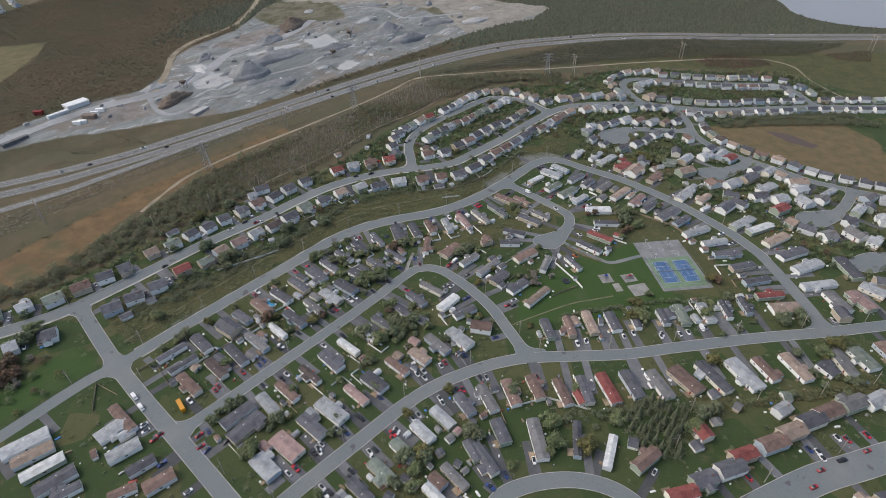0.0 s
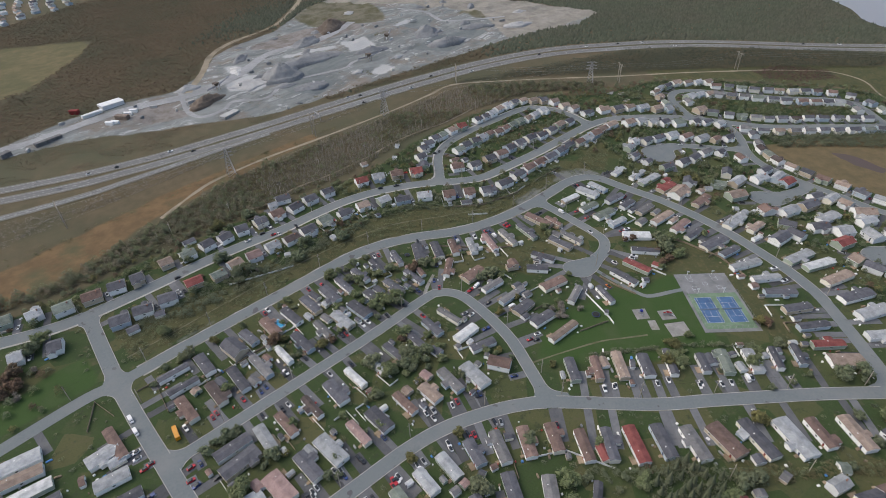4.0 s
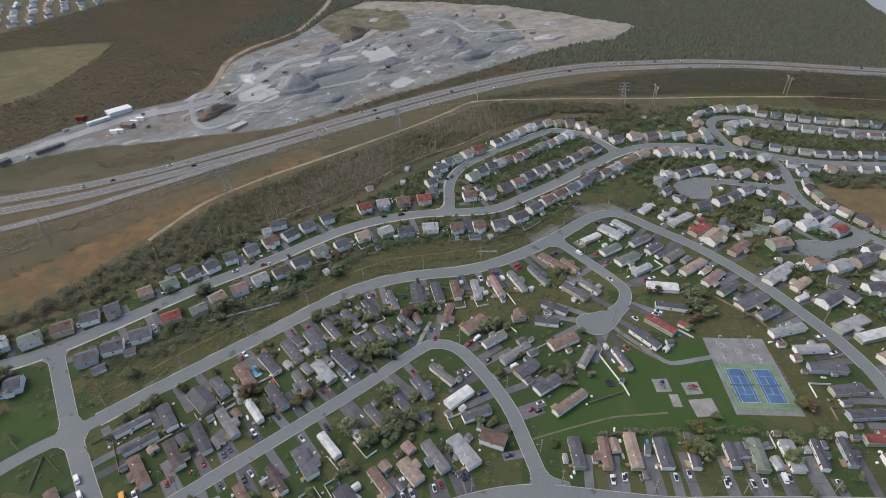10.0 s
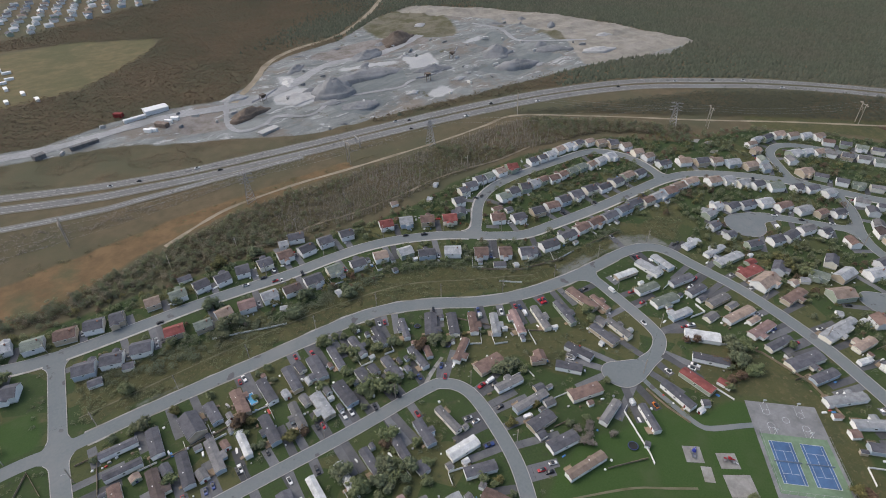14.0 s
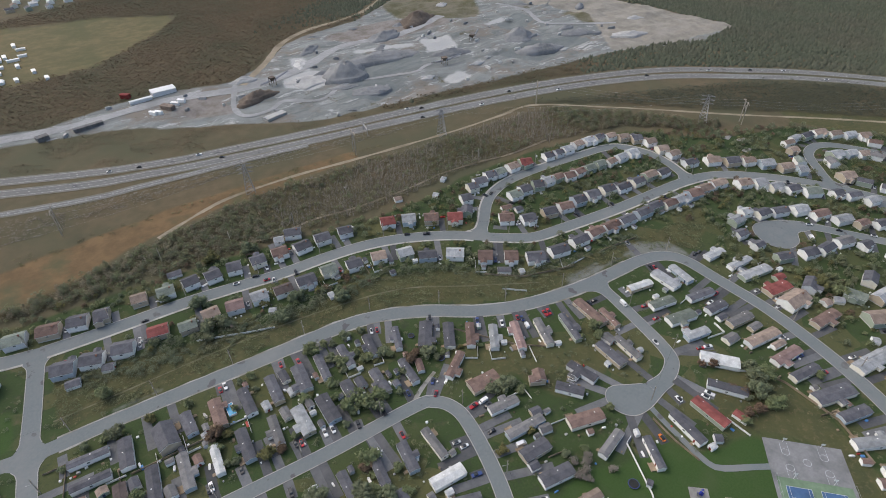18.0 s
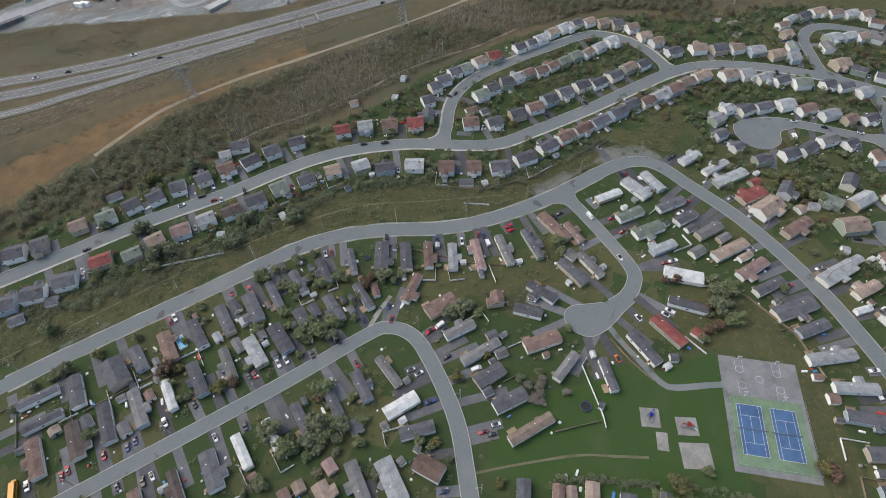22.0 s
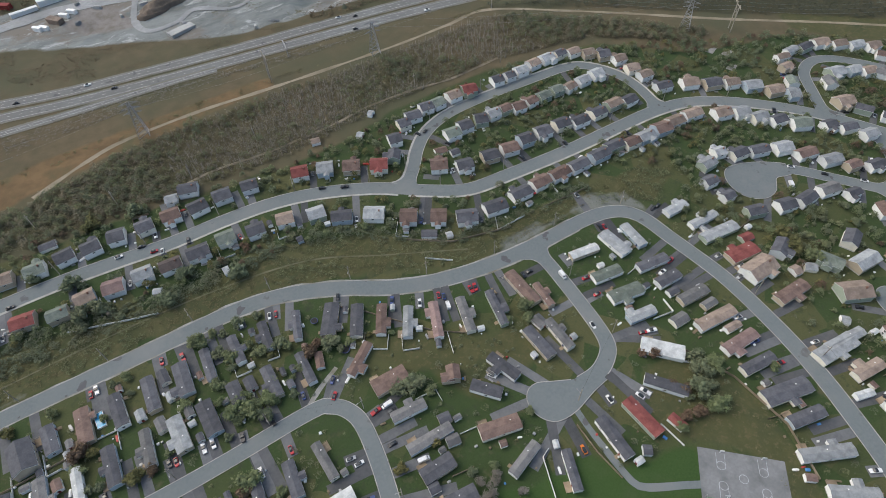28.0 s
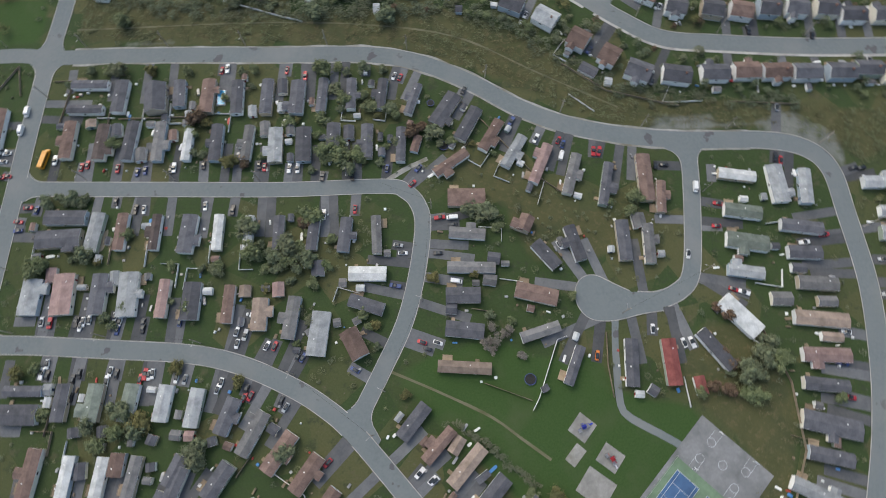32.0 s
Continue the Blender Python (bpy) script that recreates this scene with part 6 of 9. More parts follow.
for x0 in (3.6, 18.4):
    blue = flat("tennis_court", court, x0, x0 + 11.0, -47.8, -23.8, 0.06, COURT_BLUE, "blue painted tennis court")
    for a, c, d, e in ((0, 11, -24, -23.82), (0, 11, -0.18, 0), (0, 0.16, -24, 0), (10.84, 11, -24, 0), (1.37, 1.53, -24, 0), (9.47, 9.63, -24, 0),
                       (1.4, 9.6, -5.6, -5.45), (1.4, 9.6, -18.4, -18.25), (5.42, 5.58, -18.4, -5.5)):
        flat("court_line", blue, x0 + a, x0 + c, -23.8 + d, -23.8 + e, 0.075, COURT_LINE)
    net = part("net", mesh_of("net", *box(x0 - 0.9, x0 + 11.9, -35.81, -35.79, 0.1, 1.0), NET), court, "dark tennis net with a white band")
    part("net_band", mesh_of("net_band", *box(x0 - 0.9, x0 + 11.9, -35.83, -35.77, 1.0, 1.05), STEEL), net)
    for px in (x0 - 0.9, x0 + 11.9):
        part("net_post", mesh_of("net_post", *box(px - 0.06, px + 0.06, -35.86, -35.74, 0.0, 1.12), STEEL), court)


def ring_on(parent, cx, cy, r, z):
    v, f = [], []
    for i, a in enumerate(np.linspace(0, 2 * math.pi, 25)[:-1]):
        v += [(cx + (r - 0.07) * math.cos(a), cy + (r - 0.07) * math.sin(a), z), (cx + (r + 0.07) * math.cos(a), cy + (r + 0.07) * math.sin(a), z)]
        j = (i + 1) % 24
        f.append((2 * i, 2 * i + 1, 2 * j + 1, 2 * j))
    part("painted_circle", mesh_of("painted_circle", v, f, COURT_LINE), parent)


for cx in (8.0, 25.0):
    for cy, s in ((-3.6, 1), (-16.0, -1)):
        ring_on(court, cx, cy - 2.0 * s, 1.8, 0.04)
        for dx in (-1.8, 1.7):
            flat("key_line", court, cx + dx, cx + dx + 0.12, min(cy - 2 * s, cy + 3.4 * s), max(cy - 2 * s, cy + 3.4 * s), 0.045, COURT_LINE)
        hoop = part("hoop", mesh_of("hoop", *join(box(cx - 0.08, cx + 0.08, cy + 3.6 * s - 0.08, cy + 3.6 * s + 0.08, 0, 3.1), box(cx - 0.9, cx + 0.9, cy + 3.1 * s - 0.05, cy + 3.1 * s + 0.05, 2.8, 3.9),
                    box(cx - 0.05, cx + 0.05, min(cy + 3.1 * s, cy + 3.6 * s), max(cy + 3.1 * s, cy + 3.6 * s), 2.95, 3.1)), TRIM), court, "white basketball backboard on a post")
ring_on(court, 16.5, -9.8, 1.8, 0.04)
for i in range(12):
    for x in (0.0, 33.2):
        part("fence_post", mesh_of("fence_post", *box(x - 0.05, x + 0.05, -53.5 + i * 3.06 - 0.05, -53.5 + i * 3.06 + 0.05, 0, 3.0), STEEL), court, "")
for i in range(10):
    part("fence_post", mesh_of("fence_post", *box(i * 3.69 - 0.05, i * 3.69 + 0.05, -53.55, -53.45, 0, 3.0), STEEL), court, "")
for a in (box(-0.04, 0.04, -53.5, -19.8, 2.95, 3.03), box(33.16, 33.24, -53.5, -19.8, 2.95, 3.03), box(0, 33.2, -53.54, -53.46, 2.95, 3.03)):
    part("fence_rail", mesh_of("fence_rail", *a, STEEL), court)
tagged(court, "fenced blue tennis courts and a grey ball court", "sports court")


def pad(x, y, rot, l, w, mat, label):
    ob = new("play_pad", mesh_of("play_pad", *box(-l / 2, l / 2, -w / 2, w / 2, -0.2, 0.14), mat))
    ob.matrix_basis = pose(x, y, max(0.0, high(x, y)), 0, 0, rot)
    return tagged(ob, label, "playground", kind="structure")


SAND = surface("packed_grey_sand", (0.23, 0.225, 0.215), (0.30, 0.295, 0.28), scale=0.6)
pad(56.2, -9.7, -40, 8.6, 9.2, SAND, "pale sand pad under the blue climbing frame")
pad(66.6, -22.1, -38, 9.4, 8.6, SAND, "pale sand pad under the red play structure")
pad(59.4, -33.3, -37, 13.0, 11.5, SAND, "plain pale sand pad on the park lawn")
for x, y in ((356.1, 194.3), (363.5, 184.9), (352.0, 171.0)):
    pad(x, y, 20, 9.0, 6.0, SAND, "pale sand pad on a small green behind houses")
pad(52.3, -20.5, -42, 5.0, 8.4, GRAVEL, "grey gravel pad on the park lawn")
BLUE_P, RED_P = car_paint("blue_play_plastic", (0.04, 0.06, 0.45), 0.5), car_paint("red_play_plastic", (0.5, 0.04, 0.05), 0.5)


def play_structure(x, y, rot, mat, word):
    base = new("play_structure")
    base.matrix_basis = pose(x, y, 0.14, 0, 0, rot)
    for dx, dy in ((-2.0, -0.9), (0, 0.7), (1.9, -0.2)):
        for ex in (-0.7, 0.7):
            for ey in (-0.7, 0.7):
                part("post", mesh_of("post", *box(dx + ex - 0.07, dx + ex + 0.07, dy + ey - 0.07, dy + ey + 0.07, 0, 2.4), STEEL), base)
        part("platform", mesh_of("platform", *box(dx - 0.75, dx + 0.75, dy - 0.75, dy + 0.75, 1.1, 1.2), STEEL), base)
        part("play_roof", mesh_of("play_roof", *gabled(1.8, 1.8, 2.4, 2.5, 0.7), mat), base, word + " plastic roof")
        part("panel", mesh_of("panel", *box(dx - 0.75, dx + 0.75, dy + 0.68, dy + 0.75, 1.2, 2.0), mat), base, word + " plastic panel")
    part("slide", mesh_of("slide", [(2.6, -0.5, 1.15), (2.6, 0.1, 1.15), (4.4, 0.1, 0.2), (4.4, -0.5, 0.2), (2.6, -0.5, 1.05), (2.6, 0.1, 1.05), (4.4, 0.1, 0.1), (4.4, -0.5, 0.1)],
                          [(0, 3, 2, 1), (4, 5, 6, 7), (0, 4, 7, 3), (1, 2, 6, 5), (2, 3, 7, 6), (0, 1, 5, 4)], TRIM if word == "red" else mat), base, "plastic slide")
    tagged(base, f"{word} plastic climbing frame with a slide", "play structure")


play_structure(56.4, -9.4, 20, BLUE_P, "blue")
play_structure(66.8, -22.3, -60, RED_P, "red")


RIM_P = car_paint("dark_blue_padding", (0.03, 0.05, 0.16), 0.6)


def trampoline(x, y, r):
    base = new("trampoline")
    base.matrix_basis = pose(x, y, high(x, y) + 0.02)
    ring = [(r * math.cos(a), r * math.sin(a)) for a in np.linspace(0, 2 * math.pi, 25)[:-1]]
    part("mat", mesh_of("mat", [(0.88 * a, 0.88 * c, 0.85) for a, c in ring], [list(range(24))], RUBBER), base, "black jumping mat")
    v = [(k * a, k * c, z) for k, z in ((0.88, 0.86), (1.0, 0.86), (1.0, 0.72)) for a, c in ring]
    part("rim", mesh_of("rim", v, [(24 * k + i, 24 * k + (i + 1) % 24, 24 * k + 24 + (i + 1) % 24, 24 * k + 24 + i) for k in (0, 1) for i in range(24)], RIM_P), base, "dark blue padded rim")
    for a in range(4):
        u = a * math.pi / 2
        part("leg", mesh_of("leg", *box(r * 0.93 * math.cos(u) - 0.05, r * 0.93 * math.cos(u) + 0.05, r * 0.93 * math.sin(u) - 0.05, r * 0.93 * math.sin(u) + 0.05, -0.05, 0.75), STEEL), base)
    tagged(base, "round black trampoline with a blue rim on a lawn", "trampoline")


trampoline(-3.6, 148.4, 1.9)
trampoline(2.2, 124.3, 2.4)
trampoline(35.8, 10.9, 2.6)
pool_water = car_paint("pool_water", (0.06, 0.32, 0.55), 0.15)
pool = new("swimming_pool")
pool.matrix_basis = pose(-109.5, 155.5, 0.02, 0, 0, -88)
part("wall", mesh_of("wall", *join(box(-4.2, 4.2, -2.0, -1.85, 0, 1.2), box(-4.2, 4.2, 1.85, 2.0, 0, 1.2), box(-4.2, -4.05, -1.85, 1.85, 0, 1.2), box(4.05, 4.2, -1.85, 1.85, 0, 1.2)), TRIM), pool, "white pool wall")
part("pool_water", mesh_of("pool_water", *box(-4.05, 4.05, -1.85, 1.85, 0.1, 1.05), pool_water), pool, "bright blue water")
tagged(pool, "bright blue above-ground swimming pool behind a home", "swimming pool")


# ---- trees in the gardens
def blobs(rng, centres, sizes, squash=0.8, jitter=0.28):
    """Uneven small clumps (20 faces each) at the centres; returns vertices and faces."""
    g = (1 + 5**0.5) / 2
    ico = np.array([(-1, g, 0), (1, g, 0), (-1, -g, 0), (1, -g, 0), (0, -1, g), (0, 1, g), (0, -1, -g), (0, 1, -g), (g, 0, -1), (g, 0, 1), (-g, 0, -1), (-g, 0, 1)]) / 1.9
    tri = np.array([(0, 11, 5), (0, 5, 1), (0, 1, 7), (0, 7, 10), (0, 10, 11), (1, 5, 9), (5, 11, 4), (11, 10, 2), (10, 7, 6), (7, 1, 8), (3, 9, 4), (3, 4, 2), (3, 2, 6), (3, 6, 8), (3, 8, 9),
                    (4, 9, 5), (2, 4, 11), (6, 2, 10), (8, 6, 7), (9, 8, 1)])
    n = len(centres)
    v = ico[None] * (1 + jitter * rng.uniform(-1, 1, (n, 12, 1))) + 0.15 * rng.uniform(-1, 1, (n, 12, 3))
    v = v * np.asarray(sizes)[:, None, None] * np.array([1, 1, squash]) + np.asarray(centres)[:, None]
    f = tri[None] + 12 * np.arange(n)[:, None, None]
    return v.reshape(-1, 3), f.reshape(-1, 3)


def quick_mesh(name, v, f, mat, smooth=False):
    me = bpy.data.meshes.new(name)
    me.vertices.add(len(v))
    me.vertices.foreach_set("co", np.asarray(v, np.float32).ravel())
    k = f.shape[1]
    me.loops.add(f.size)
    me.loops.foreach_set("vertex_index", f.ravel().astype(np.int32))
    me.polygons.add(len(f))
    me.polygons.foreach_set("loop_start", np.arange(0, f.size, k, dtype=np.int32))
    if smooth:
        me.polygons.foreach_set("use_smooth", np.ones(len(f), bool))
    me.update(calc_edges=True)
    me.materials.append(mat)
    return me


def crown(rng, mat, n=44):
    """A crown of radius 1 and height about 1.7: clumps strewn over lobes, with gaps."""
    lobes = np.array([(0, 0, 0.9)] + [(0.55 * math.cos(a), 0.55 * math.sin(a), 0.45 + 0.5 * rng.random()) for a in rng.uniform(0, 6.28, 5)])
    pick = rng.integers(0, len(lobes), n)
    d = rng.normal(size=(n, 3))
    d /= np.linalg.norm(d, axis=1)[:, None]
    c = lobes[pick] + d * rng.uniform(0.15, 0.46, (n, 1)) * np.array([1, 1, 0.8])
    v, f = blobs(rng, c, rng.uniform(0.17, 0.27, n) if mat != BARE else rng.uniform(0.06, 0.1, n), 0.8, 0.4)
    # loose leaf sprays round the clumps
    m = 2000 if mat != BARE else 900
    d = rng.normal(size=(m, 3))
    d /= np.linalg.norm(d, axis=1)[:, None]
    q = c[rng.integers(0, n, m)] + d * rng.uniform(0.12, 0.44, (m, 1))
    t = q[:, None] + rng.normal(0, 0.068, (m, 3, 3)) * np.array([1, 1, 0.6])
    f = np.concatenate([f, len(v) + np.arange(3 * m).reshape(m, 3)])
    return quick_mesh("crown", np.concatenate([v, t.reshape(-1, 3)]), f, mat)


def trunk():
    v, f = [], []
    def limb(p, q, a, c):
        k = len(v)
        for e, r in ((p, a), (q, c)):
            for i in range(6):
                v.append((e[0] + r * math.cos(i * 1.047), e[1] + r * math.sin(i * 1.047), e[2]))
        for i in range(6):
            f.append((k + i, k + (i + 1) % 6, k + 6 + (i + 1) % 6, k + 6 + i))
    limb((0, 0, -0.15), (0, 0, 0.55), 0.07, 0.05)
    limb((0, 0, 0.5), (0.05, 0.02, 1.1), 0.05, 0.02)
    for a in (0.3, 2.2, 4.4):
        limb((0, 0, 0.45), (0.5 * math.cos(a), 0.5 * math.sin(a), 0.85), 0.035, 0.012)
    return mesh_of("trunk", v, f, BARK)


tree_rng = np.random.default_rng(3)
CROWNS = {k: [crown(tree_rng, LEAF[n]) for _ in range(4)] for k, n in (("g", "green"), ("d", "dark"), ("o", "olive"), ("r", "rust"))}
CROWNS["b"] = [crown(tree_rng, BARE, 8) for _ in range(2)]
TRUNK = trunk()
TREE_WORDS = {"g": "leafy green garden tree", "d": "dense dark green garden tree", "o": "yellowing garden tree", "r": "rust-coloured autumn garden tree", "b": "grey nearly bare garden tree"}


def tree(x, y, r, key, rnd):
    base = new("tree")
    base.matrix_basis = pose(x, y, high(x, y), 0, 0, rnd.uniform(0, 360))
    s = Matrix.Diagonal((r, r, r * rnd.uniform(0.8, 1.15), 1))
    part("trunk", TRUNK, base, "", s)
    part("crown", rnd.choice(CROWNS[key]), base, "", s)
    tagged(base, TREE_WORDS[key] + " beside the homes", "tree", "garden trees")


CONIFER_SPOTS = [(-41, -77), (-42, -84), (-34, -86), (-36, -93), (-49, -90), (-49, -97), (-56, -86), (-42, -98), (-49, -77), (-46, -73), (-42, -93), (-35, -80), (-41, -88), (-35, -97), (-29, -92), (-26, -84), (-32, -76), (-26, -78), (-28, -97), (-48, -83), (-36, -89), (-44, -96), (-45, -101), (-38, -74), (-37, -85), (-50, -86), (-52, -94), (-49, -102), (-27, -88), (-22, -94), (-49, -81), (-28, -82), (-39, -96), (-55, -90), (-55, -97)]
TREES = []
TREES += [
    (-161, 171, 3.5, "d"), (-167, 172, 2.8, "g"), (-120, 142, 4.1, "r"), (-122, 136, 3.1, "g"), (-102, 119, 3.6, "o"), (-95, 119, 2.9, "r"), (-86, 122, 2.3, "g"),
    (-52, 157, 3.0, "d"), (-47, 152, 3.6, "g"), (-34, 146, 3.5, "g"), (-24, 144, 3.5, "d"), (-38, 154, 2.4, "g"), (-58, 142, 3.0, "g"), (-74, 140, 3.0, "g"),
    (-21, 127, 2.3, "d"), (-60, 131, 2.3, "g"), (-56, 123, 4.0, "g"), (-49, 119, 4.5, "g"), (-41, 120, 3.9, "g"), (-45, 112, 3.4, "d"), (-52, 128, 2.9, "d"),
    (-35, 129, 2.9, "g"), (-13, 131, 3.4, "r"), (-3, 131, 4.0, "d"), (-9, 134, 2.9, "r"), (6, 126, 2.3, "g"), (79, 91, 2.2, "g"), (92, 94, 4.0, "g"),
    (89, 86, 2.8, "g"), (20, 88, 4.6, "d"), (14, 90, 3.7, "d"), (26, 81, 2.7, "g"),
]
TREES += [
    (-186, 101, 3.3, "d"), (-181, 102, 3.9, "d"), (-174, 102, 3.2, "d"), (-184, 67, 4.5, "g"), (-188, 69, 3.2, "g"), (-165, 73, 3.7, "d"), (-76, 69, 3.8, "d"),
    (-71, 67, 3.2, "g"), (-64, 86, 2.7, "r"), (-67, 73, 3.2, "g"), (-62, 68, 3.7, "d"), (-76, 63, 2.7, "d"), (-59, 57, 2.6, "g"), (-53, 65, 2.6, "g"),
    (-115, 47, 2.8, "g"), (-37, 42, 2.6, "g"), (-31, 37, 2.0, "o"), (17, 26, 3.0, "b"), (20, 23, 2.5, "b"), (22, 29, 3.0, "b"), (-18, 6, 2.0, "o"),
    (-172, 4, 3.0, "g"), (-153, -2, 3.5, "d"), (-147, -10, 3.5, "g"), (-131, -5, 3.4, "d"), (-105, -12, 3.8, "d"), (-117, 21, 2.8, "o"), (-123, 24, 2.2, "o"),
    (-90, 14, 2.6, "o"), (-144, 48, 2.9, "d"), (137, 17, 4.6, "d"), (144, 15, 4.1, "g"),
]
TREES += [
    (131, 13, 3.4, "d"), (141, 24, 3.5, "d"), (124, 15, 2.8, "r"), (127, 3, 2.8, "g"), (120, 20, 2.2, "r"), (-124, 67, 2.3, "g"), (-102, 66, 2.5, "g"),
    (-67, 45, 2.6, "g"), (-61, 40, 2.3, "d"), (-51, 77, 2.4, "g"), (-88, 85, 2.2, "g"), (-146, 172, 2.7, "o"), (-128, 171, 2.3, "g"), (-93, 171, 2.6, "g"),
    (-38, 169, 3.1, "d"), (-50, 170, 2.5, "g"), (-61, 170, 2.2, "g"), (-186, 21, 2.8, "o"), (-178, 22, 2.5, "g"), (-77, -2, 2.1, "g"), (-63, -26, 1.8, "o"),
    (-37, -9, 1.8, "o"), (135, 16, 4.1, "d"), (146, 17, 3.6, "g"), (128, 11, 4.6, "d"), (131, 2, 4.1, "g"), (119, 3, 2.8, "r"), (43, -37, 4.1, "o"),
    (34, -42, 3.5, "g"), (42, -44, 2.6, "g"), (13, -57, 4.5, "d"), (4, -53, 2.5, "o"),
]
TREES += [
    (240, 39, 4.6, "o"), (244, 48, 4.6, "o"), (242, 28, 4.4, "g"), (194, 22, 3.3, "o"), (57, -41, 2.3, "g"), (33, -35, 2.3, "g"), (125, 35, 2.6, "r"),
    (122, 40, 2.3, "r"), (57, 47, 2.1, "g"), (14, 59, 2.1, "o"), (-5, 57, 2.6, "o"), (100, -72, 3.4, "r"), (167, -2, 2.5, "g"), (107, 3, 2.5, "g"),
    (33, 20, 2.5, "b"), (28, 32, 2.3, "b"), (72, -75, 3.2, "g"), (86, -82, 3.3, "d"), (99, -67, 3.3, "o"), (32, -46, 4.6, "g"), (61, -77, 4.1, "g"),
    (94, -123, 4.6, "d"), (86, -118, 4.6, "d"), (98, -128, 4.6, "o"), (71, -143, 4.6, "g"), (82, -147, 4.6, "o"), (-37, -81, 4.6, "d"), (-36, -88, 4.6, "d"),
    (-28, -90, 4.6, "d"), (-29, -97, 4.6, "d"), (-31, -103, 4.6, "g"), (-43, -93, 4.6, "d"),
]
TREES += [
    (-43, -99, 4.6, "g"), (-18, -102, 4.1, "d"), (-25, -81, 4.1, "d"), (-18, -96, 4.2, "d"), (-11, -105, 4.2, "d"), (-75, -65, 4.4, "o"), (-82, -51, 4.6, "g"),
    (-73, -42, 4.5, "g"), (-104, -15, 4.6, "d"), (-230, 248, 4.6, "d"), (-222, 253, 4.6, "g"), (-243, 235, 4.6, "r"), (-243, 222, 4.6, "r"), (-208, 252, 4.6, "d"),
    (-165, 202, 3.8, "g"), (-91, 84, 4.6, "d"), (-70, 75, 4.6, "d"), (-88, 73, 4.3, "g"), (-61, 89, 4.6, "g"), (-57, 169, 4.3, "g"), (-159, 131, 3.3, "g"),
    (-147, 83, 2.7, "g"), (-139, 2, 4.6, "d"), (-130, -2, 4.3, "o"), (-140, -6, 3.6, "g"), (-69, -14, 4.0, "d"), (-91, -64, 4.6, "o"), (29, -42, 3.9, "o"),
    (23, -95, 3.8, "o"), (-50, -68, 3.9, "g"), (-86, 281, 4.6, "o"), (-62, 278, 4.6, "d"),
]
TREES += [
    (-50, 212, 4.6, "d"), (-103, 217, 4.6, "d"), (-25, 199, 4.6, "d"), (-121, 260, 3.9, "d"), (-104, 241, 4.6, "d"), (-94, 219, 4.6, "d"), (-62, 203, 4.6, "d"),
    (-56, 186, 4.6, "d"),
]

TREES += [
    (-106, 211, 3.0, "d"), (-92, 212, 2.0, "b"), (-87, 208, 2.2, "d"), (-99, 238, 2.2, "d"), (-107, 243, 1.8, "d"), (-46, 167, 2.0, "d"), (-28, 168, 2.2, "d"), (-49, 147, 2.2, "d"),
    (-43, 151, 1.8, "g"), (-55, 139, 2.0, "d"), (-70, 141, 1.5, "o"), (-100, 170, 1.8, "d"), (-36, 130, 1.8, "d"), (-22, 142, 2.5, "g"), (-30, 142, 1.8, "o"), (-48, 128, 2.5, "g"),
    (-45, 121, 2.5, "d"), (-38, 118, 2.2, "g"), (-58, 125, 2.5, "d"), (-55, 118, 2.5, "g"), (-29, 116, 2.0, "d"), (-1, 132, 3.0, "d"), (1, 125, 2.0, "d"), (23, 88, 3.0, "d"),
]
TREES += [
    (26, 83, 2.2, "g"), (16, 125, 1.5, "o"), (26, 119, 1.5, "g"), (114, 6, 2.5, "r"), (128, 10, 3.0, "d"), (136, 10, 2.5, "d"), (137, 18, 2.5, "g"), (122, 10, 2.0, "d"),
    (133, 2, 2.2, "o"), (-26, 125, 1.5, "g"), (-19, 124, 1.2, "r"), (-50, 172, 1.8, "d"), (-182, 102, 2.2, "d"), (-176, 101, 2.2, "d"), (-169, 102, 2.0, "d"), (-116, 124, 2.2, "d"),
    (-102, 118, 2.0, "r"), (-103, 63, 2.5, "d"), (-106, 66, 1.8, "d"), (-80, 73, 2.5, "d"), (-76, 67, 2.8, "d"), (-70, 70, 2.5, "d"), (-66, 64, 2.5, "d"), (-84, 70, 2.0, "g"),
]
TREES += [
    (-66, 86, 2.0, "r"), (-63, 81, 2.0, "g"), (-76, 84, 1.8, "o"), (-93, 89, 1.8, "g"), (-62, 113, 1.8, "d"), (-82, 64, 2.2, "g"), (-70, 59, 2.0, "d"), (-81, 55, 2.0, "o"),
    (-34, 36, 1.8, "g"), (-31, 39, 1.5, "o"), (-22, 40, 1.8, "g"), (21, 35, 2.5, "b"), (25, 30, 2.5, "b"), (20, 25, 2.0, "b"), (20, 39, 2.0, "d"), (-30, 27, 1.5, "d"),
    (-66, 30, 1.5, "g"), (29, 36, 2.0, "g"), (-178, 173, 2.2, "d"), (-165, 174, 2.8, "d"), (-188, 165, 2.0, "d"), (-121, 124, 2.2, "d"), (-115, 141, 2.5, "o"), (-101, 120, 2.5, "r"),
]
